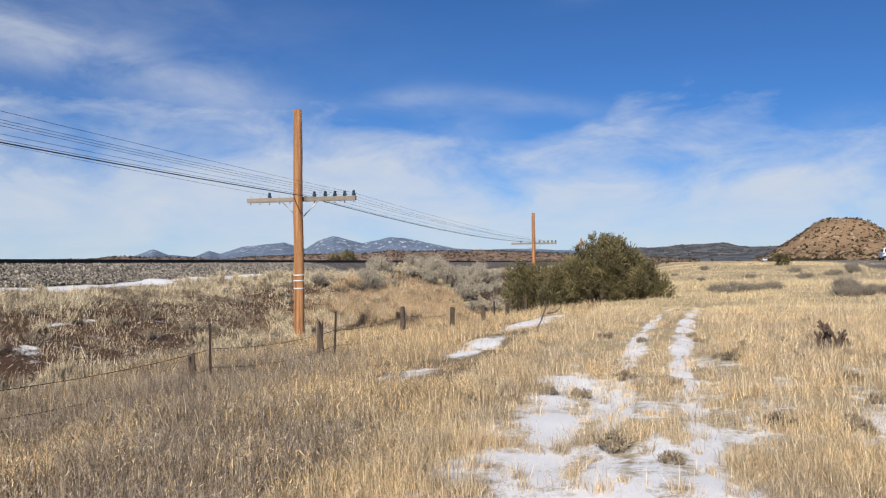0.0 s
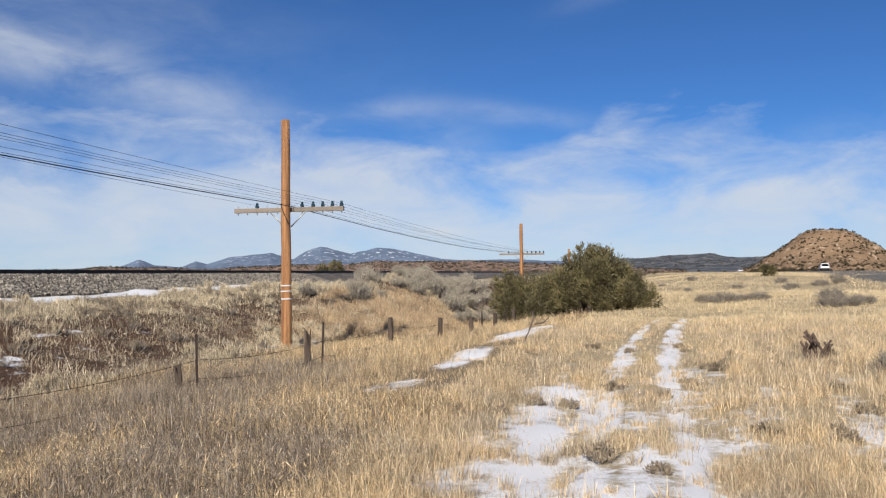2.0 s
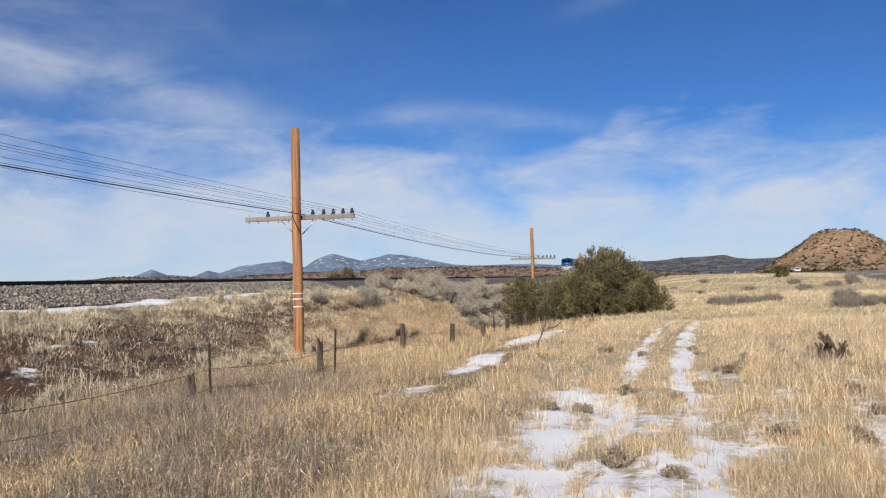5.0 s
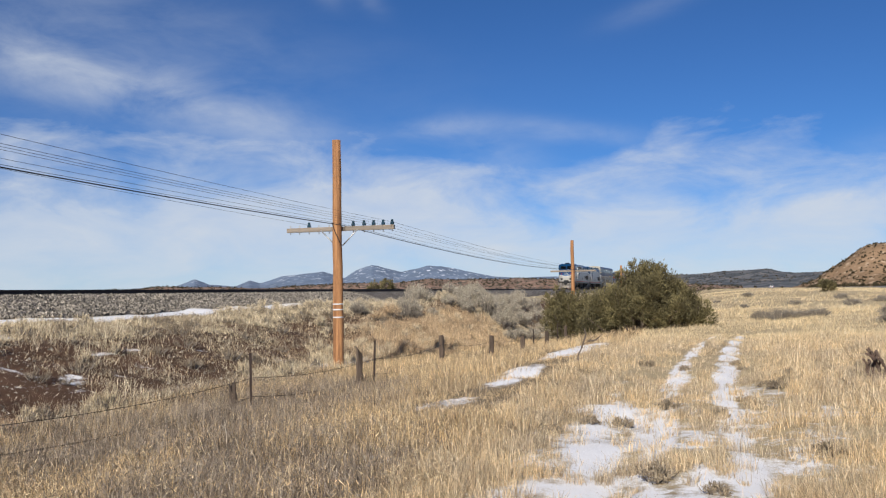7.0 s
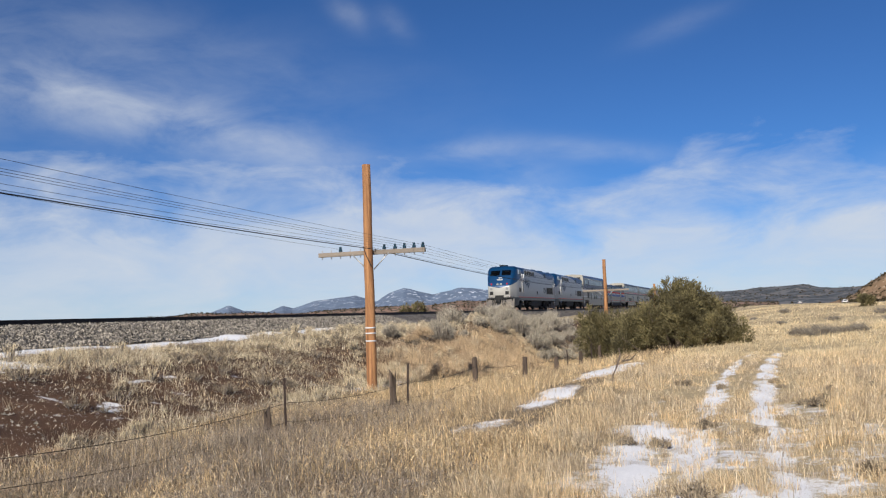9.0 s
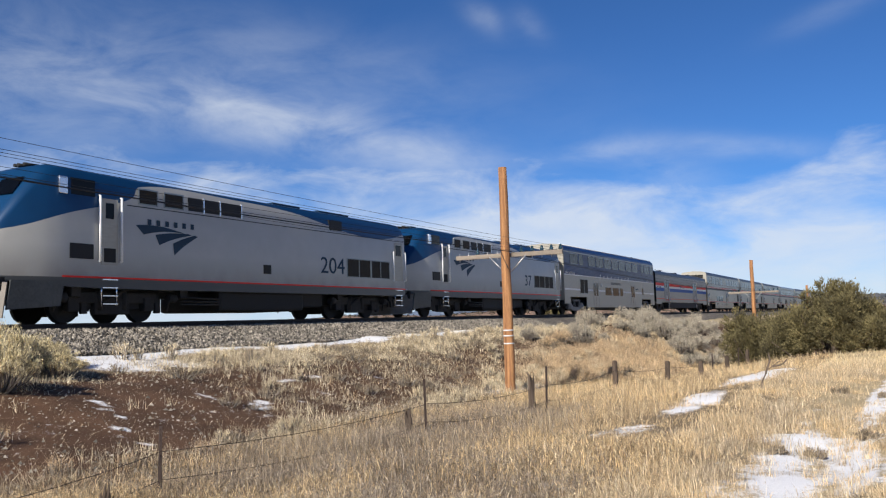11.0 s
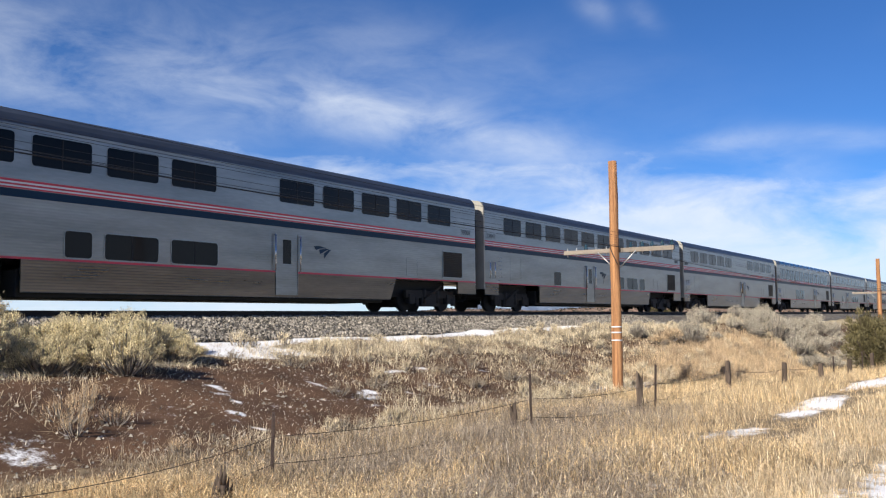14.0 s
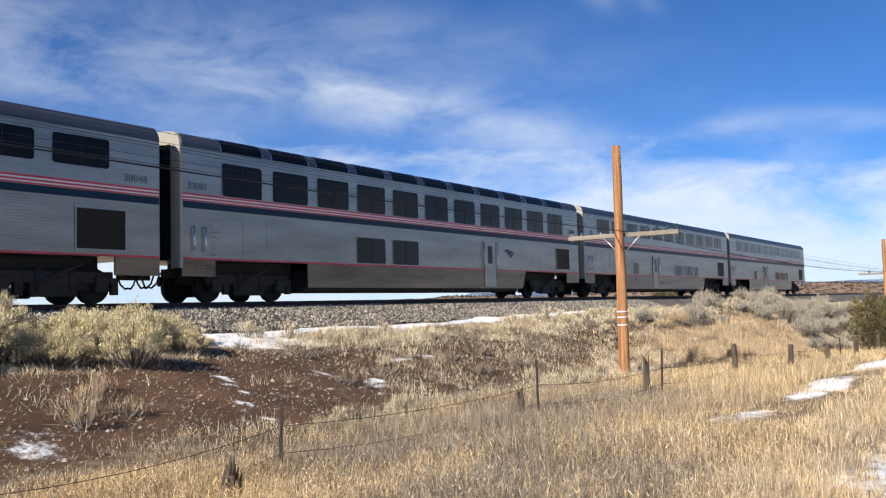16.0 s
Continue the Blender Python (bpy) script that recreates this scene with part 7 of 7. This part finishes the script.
def shrub(name, label, category, group, leaf_mat, seed, stems, radius, height, leaves, leaf, flat=0.8, slim=0.16, from_=0.15, loose=0.10):
    rng = np.random.default_rng(seed)
    sv, sf, lv, lf = shrub_mesh(rng, stems, radius, height, leaves, leaf, flat, slim, from_, loose)
    ob = empty(name, label, category, group)
    for nm, v, f, mat in (("woody_base", sv, sf, TWIG), ("foliage", lv, lf, leaf_mat)):
        p = new(nm, mesh_from(nm, v, f, [mat], False))
        p.parent = ob
    return ob


def plant(first, places, seed, sink=0.03):
    """Set a shrub at its first place and copies of it at the rest: x, y, size."""
    rng = random.Random(seed)
    for k, (x, y, s) in enumerate(places):
        m = pose(x, y, float(terrain(x, y)) - sink, 0, 0, rng.uniform(0, 360)) @ Matrix.Diagonal((s, s, s * rng.uniform(0.75, 1.15), 1))
        ob = first if k == 0 else copy_thing(first, m)
        ob.matrix_basis = m


rabbits = [shrub("rabbitbrush", "pale yellow-tipped rabbitbrush on the railway bank", "shrub", "brush on the bank", RABBIT, 60 + k, 110, 0.64, 0.74, 15000, 0.036, 1.5, 0.13, 0.66, 0.055) for k in range(2)]
plant(rabbits[0], [(-13.2, 9.5, 0.95), (-14.9, 9.6, 1.2), (-13.9, 6.0, 1.1), (-15.6, 8.1, 1.25), (-14.3, 11.4, 1.0), (-15.4, 12.0, 0.85), (-15.2, 9.0, 1.15)], 1)
plant(rabbits[1], [(-14.3, 7.3, 1.15), (-14.0, 8.5, 1.05), (-14.6, 10.6, 1.15), (-15.0, 5.0, 1.2), (-16.0, 6.4, 1.2), (-15.9, 10.2, 1.2), (-14.6, 8.0, 1.0), (-14.5, 9.9, 0.9)], 2)
sages = [shrub("sagebrush", "grey-green sagebrush with woody stems", "shrub", "sagebrush clumps", SAGE, 70 + k, 90, 0.62, 0.86, 3400, 0.055, 1.3, 0.10, 0.45, 0.06) for k in range(3)]
rng_s = random.Random(5)
berm = [(-11.8 + rng_s.gauss(0, 1.35), 47 + rng_s.gauss(0, 4.2), rng_s.uniform(0.5, 1.25)) for _ in range(48)]
beyond = [(rng_s.gauss(-12.4, 1.4), rng_s.uniform(54, 74), rng_s.uniform(0.7, 1.25)) for _ in range(26)]
plant(sages[2], beyond, 7)
plant(sages[0], berm[:22], 3)
plant(sages[1], berm[22:], 4)
low = shrub("sagebrush", "low dark grey shrub in the dry grass", "shrub", "low shrubs of the plain", LOW_SHRUB, 75, 80, 0.75, 0.50, 3000, 0.075, 1.2, 0.09, 0.2)
field = [(4.0, 44.5, 0.95), (4.9, 44.8, 0.85), (3.2, 45.2, 0.8), (5.7, 45.0, 0.7), (7.6, 38.4, 0.8), (8.5, 38.8, 0.75), (9.2, 39.6, 0.85), (8.6, 43.0, 1.0), (3.0, 58.0, 0.5), (6.4, 62.0, 0.7),
         (9.6, 60.0, 0.8), (12.5, 66.0, 0.9), (15.0, 72.0, 1.0), (12.0, 80.0, 0.9), (18.0, 88.0, 1.0), (-1.0, 70.0, 0.5), (1.8, 75.0, 0.5), (5.0, 90.0, 0.8), (3.9, 14.6, 0.62), (4.4, 15.2, 0.5)]
plant(low, field + [(x, y, s * 0.9) for x, y, s in berm[5:40:3]], 6)
weeds = shrub("weed", "dead grey-brown weed on the railway bank", "weed", "weeds on the bank", DEAD, 80, 22, 0.26, 0.24, 300, 0.07, 0.9, 0.06, 0.3)
rng_s = random.Random(9)
spots = []
while len(spots) < 110:
    x, y = rng_s.uniform(-15.7, -9.6), rng_s.uniform(5, 42)
    if not (x > -14.2 and x < -9.8 and y < 12.5):
        spots.append((x, y, rng_s.uniform(0.5, 1.35)))
plant(weeds, spots, 11)
straw = shrub("straw_tuft", "bleached straw-coloured tuft on the railway bank", "grass tuft", "tufts on the bank", GRASS_SLOPE, 83, 16, 0.17, 0.28, 240, 0.10, 1.6, 0.035, 0.1)
spots = []
while len(spots) < 190:
    x, y = rng_s.uniform(-15.9, -9.4), rng_s.uniform(5, 46)
    if not (x > -14.2 and x < -9.8 and y < 12.5) and (fractal(np.array(x * 0.75), np.array(y * 0.55), 57, 3) > -0.05):
        spots.append((x, y, rng_s.uniform(0.6, 1.4)))
plant(straw, spots, 12)
tan = shrub("tumbleweed", "rusty tan dry weed ball by the fence", "weed", "tan weeds by the berm", TUMBLE, 85, 70, 0.50, 0.50, 2600, 0.12, 1.5, 0.03)
spots = [(-9.9 + rng_s.gauss(0, 1.2), 34 + rng_s.gauss(0, 5.0), rng_s.uniform(0.6, 1.1)) for _ in range(12)]
plant(tan, spots, 13)
wisp = shrub("dry_grass_clump", "wispy tan dry grass clump on the bare bank", "grass clump", "tan clumps on the bare bank", TUMBLE, 86, 26, 0.40, 0.42, 420, 0.17, 1.6, 0.012)
plant(wisp, [(-11.5, 7.3, 1.0), (-11.9, 7.9, 0.8), (-11.2, 7.9, 0.8), (-11.0, 7.1, 0.7), (-12.3, 8.2, 0.5), (-9.7, 7.8, 0.6), (-9.5, 8.8, 0.5), (-9.4, 10.2, 0.6)], 15)
grey_weed = shrub("weed", "low grey weed standing in the snow", "weed", "weeds on the road", DEAD, 88, 22, 0.20, 0.20, 420, 0.06, 0.9)
spots = [(rng_s.uniform(-2.6, 3.4) + 0.03 * y, y, rng_s.uniform(0.4, 0.95)) for y in [rng_s.uniform(5, 20) for _ in range(40)]]
plant(grey_weed, spots, 14)


def juniper(label, base, parts_, seed, leaves, leaf):
    """A dense many-stemmed juniper: trunks and limbs, and a crown of many leaf sprays in uneven clumps. parts_: clump centres and radii."""
    rng = np.random.default_rng(seed)
    ob = empty("juniper_bush", label, "bush", "junipers by the road")
    ob.matrix_basis = pose(*base)
    bm = bmesh.new()
    for c, r in parts_:
        c = Vector(c)
        p = Vector((c.x * 0.25, c.y * 0.25, -0.1))
        m = p.lerp(c, 0.55) + Vector((0, 0, -0.15))
        rod(bm, p, m, 0.07, 0.05, 7)
        rod(bm, m, c + Vector((0, 0, r * 0.5)), 0.05, 0.015, 6)
    part("trunk", bm, BARK, ob, "grey twisted juniper stems")
    vs = []
    tot = sum(r ** 2 for _, r in parts_)
    for c, r in parts_:
        k = int(leaves * r * r / tot)
        u = rng.standard_normal((k, 3))
        u /= np.linalg.norm(u, axis=1, keepdims=True)
        # sprays gather in small tufts on the clump's outside
        tufts = rng.standard_normal((max(10, k // 22), 3))
        tufts /= np.linalg.norm(tufts, axis=1, keepdims=True)
        which = rng.integers(0, len(tufts), k)
        pick = tufts[which]
        reach = rng.uniform(0.72, 1.32, (len(tufts), 1))
        rad = r * (0.72 + 0.38 * rng.random((k, 1)) ** 0.8) * reach[which]
        p = np.array(c) + pick * rad * (0.75 + 0.25 * rng.random((k, 1))) + u * r * 0.20
        d = pick * 0.8 + u * 0.55 + np.array([0, 0, 0.75])
        d /= np.linalg.norm(d, axis=1, keepdims=True)
        s = np.cross(d, rng.standard_normal((k, 3)))
        s /= np.linalg.norm(s, axis=1, keepdims=True)
        ln, wd = leaf * rng.uniform(0.6, 1.7, (k, 1)), leaf * 0.21 * rng.uniform(0.6, 1.4, (k, 1))
        p[:, 2] = np.maximum(p[:, 2], 0.02)
        vs.append(np.stack([p - s * wd, p + s * wd, p + d * ln], 1).reshape(-1, 3))
    v = np.concatenate(vs)
    crown = new("crown", mesh_from("crown", v, np.arange(len(v)).reshape(-1, 3), [JUNIPER], False))
    crown.parent = ob
    crown["label"] = "olive green scaly juniper foliage"
    return ob


rng_j = random.Random(3)
main = [((rng_j.uniform(-2.3, 2.2), rng_j.uniform(-1.3, 1.3), 0), 0.5) for _ in range(64)]
main = [((x, y, max(0.35, (2.75 - 0.36 * (x - 0.1) ** 2 - 0.25 * y * y) * rng_j.uniform(0.2, 0.9))), rng_j.uniform(0.42, 0.66)) for (x, y, _), _ in main]
main += [((0.3, 0, 2.75), 0.36), ((-0.15, 0.2, 2.85), 0.32), ((0.75, -0.1, 2.62), 0.34), ((-0.75, 0.1, 2.4), 0.4), ((2.5, 0, 0.9), 0.5), ((2.75, 0.2, 0.55), 0.45)]
juniper("dense olive green juniper bush beside the dirt road", (-2.25, 39.0, float(terrain(-2.25, 39.0)) - 0.05), main, 41, 92000, 0.090)
left = [((rng_j.uniform(-1.5, 1.3), rng_j.uniform(-0.9, 0.9), rng_j.uniform(0.4, 2.05)), rng_j.uniform(0.42, 0.66)) for _ in range(36)]
juniper("lower dark green juniper bush behind the fence", (-5.15, 41.5, float(terrain(-5.15, 41.5)) - 0.05), left, 42, 48000, 0.090)
far = [((rng_j.uniform(-1.7, 1.7), rng_j.uniform(-1, 1), rng_j.uniform(0.5, 2.6)), rng_j.uniform(0.6, 0.9)) for _ in range(14)]
juniper("dark juniper standing alone beyond the track", (-34.6, 93.0, float(terrain(-34.6, 93.0)) - 0.1), far, 43, 6000, 0.22)
small = [((rng_j.uniform(-0.7, 0.7), rng_j.uniform(-0.5, 0.5), rng_j.uniform(0.3, 1.0)), rng_j.uniform(0.35, 0.5)) for _ in range(8)]
juniper("small round juniper on the grassy plain", (13.2, 98.0, float(terrain(13.2, 98.0)) - 0.05), small, 44, 3000, 0.16)


def build_cholla():
    """A dry cholla cactus: knobbly jointed arms that fork upwards."""
    mat = material("dry cholla", (0.15, 0.10, 0.075), 0.9, 0, 0.4, 8, 60, 0.5)
    ob = empty("cholla_cactus", "dry brown branching cholla cactus in the grass", "cactus")
    ob.matrix_basis = pose(3.0, 16.4, float(terrain(3.0, 16.4)) - 0.03)
    rng = random.Random(7)

    def arm(p, d, ln, r, depth):
        q = p + d * ln
        bm = bmesh.new()
        n = 6
        for i in range(n):
            a, b = p.lerp(q, i / n), p.lerp(q, (i + 1) / n)
            rod(bm, a, b, r * (1.15 if i % 2 else 0.85), r * (0.85 if i % 2 else 1.15), 7)
        part("joint", bm, mat, ob)
        if depth:
            for _ in range(2 if depth < 3 else 3):
                nd = (d + Vector((rng.uniform(-0.9, 0.9), rng.uniform(-0.6, 0.6), rng.uniform(-0.1, 0.55)))).normalized()
                arm(p.lerp(q, rng.uniform(0.6, 1.0)), nd, ln * rng.uniform(0.65, 0.95), r * 0.85, depth - 1)
    arm(Vector((0, 0, 0)), Vector((0.05, 0, 1)), 0.20, 0.030, 3)
    arm(Vector((0.12, 0.05, 0)), Vector((0.5, 0, 0.8)).normalized(), 0.18, 0.026, 2)
    arm(Vector((-0.1, 0.03, 0)), Vector((-0.5, 0, 0.8)).normalized(), 0.18, 0.026, 2)
    arm(Vector((0.05, -0.05, 0)), Vector((0.25, -0.2, 0.9)).normalized(), 0.22, 0.028, 2)
    arm(Vector((-0.05, 0.05, 0)), Vector((-0.2, 0.2, 0.9)).normalized(), 0.21, 0.028, 2)


build_cholla()


def build_branch():
    """A bare dead sapling that leans over the snow."""
    ob = empty("dead_branch", "bare dark dead branch leaning over the snow", "branch")
    ob.matrix_basis = pose(-2.55, 19.5, float(terrain(-2.55, 19.5)) - 0.05)
    for pts in (((0, 0, 0), (0.02, 0, 0.25), (0.14, 0, 0.5), (0.38, 0.1, 0.68)), ((0.10, 0, 0.42), (0.20, 0.05, 0.72), (0.16, 0.1, 0.85)), ((0.24, 0.03, 0.57), (0.42, 0, 0.60), (0.55, 0, 0.72))):
        bm = bmesh.new()
        for k, (a, b) in enumerate(zip(pts, pts[1:])):
            rod(bm, a, b, 0.022 - 0.006 * k, 0.016 - 0.005 * k, 7)
        part("twig", bm, BARK, ob)


build_branch()

# ---- what moves ----


def motions():
    for car, back, length in TRAIN:
        rows = []
        for t in (0, 1, 2, 3, 4, 5, 6, 7, 8, 9, 10, 11, 12.5, 14.5, 16):
            y = NOSE_END + SPEED * (16 - t) + back + {12.5: -0.20, 14.5: 0.15, 16: -0.08}.get(t, 0.0)
            x0, x1 = float(track_x(y + 3)), float(track_x(y + length - 3))
            turn = math.degrees(math.atan2(x1 - x0, length - 6))
            rows.append((t, pose(x0 - math.sin(radians(turn)) * 3, y, RAIL_Z, 0, 0, -turn)))
        walk(car, rows)
    rows = []
    for t in range(0, 17):
        y = 126.0 + 39.0 * t - 1.15 * t * t
        x = float(highway_x(y)) + 1.4
        turn = math.degrees(math.atan2(float(highway_x(y + 5)) - float(highway_x(y - 5)), 10))
        rows.append((t, pose(x, y, float(terrain(highway_x(y), y)) + 0.16, 0, 0, 180 - turn)))
    walk(SUV, rows)
    rows = []
    for t in range(0, 17, 2):
        y = 375.0 + 17.0 * t
        turn = math.degrees(math.atan2(float(highway_x(y + 5)) - float(highway_x(y - 5)), 10))
        rows.append((t, pose(float(highway_x(y)) + 1.4, y, float(terrain(highway_x(y), y)) + 0.16, 0, 0, 180 - turn)))
    walk(FAR_CAR, rows)


motions()
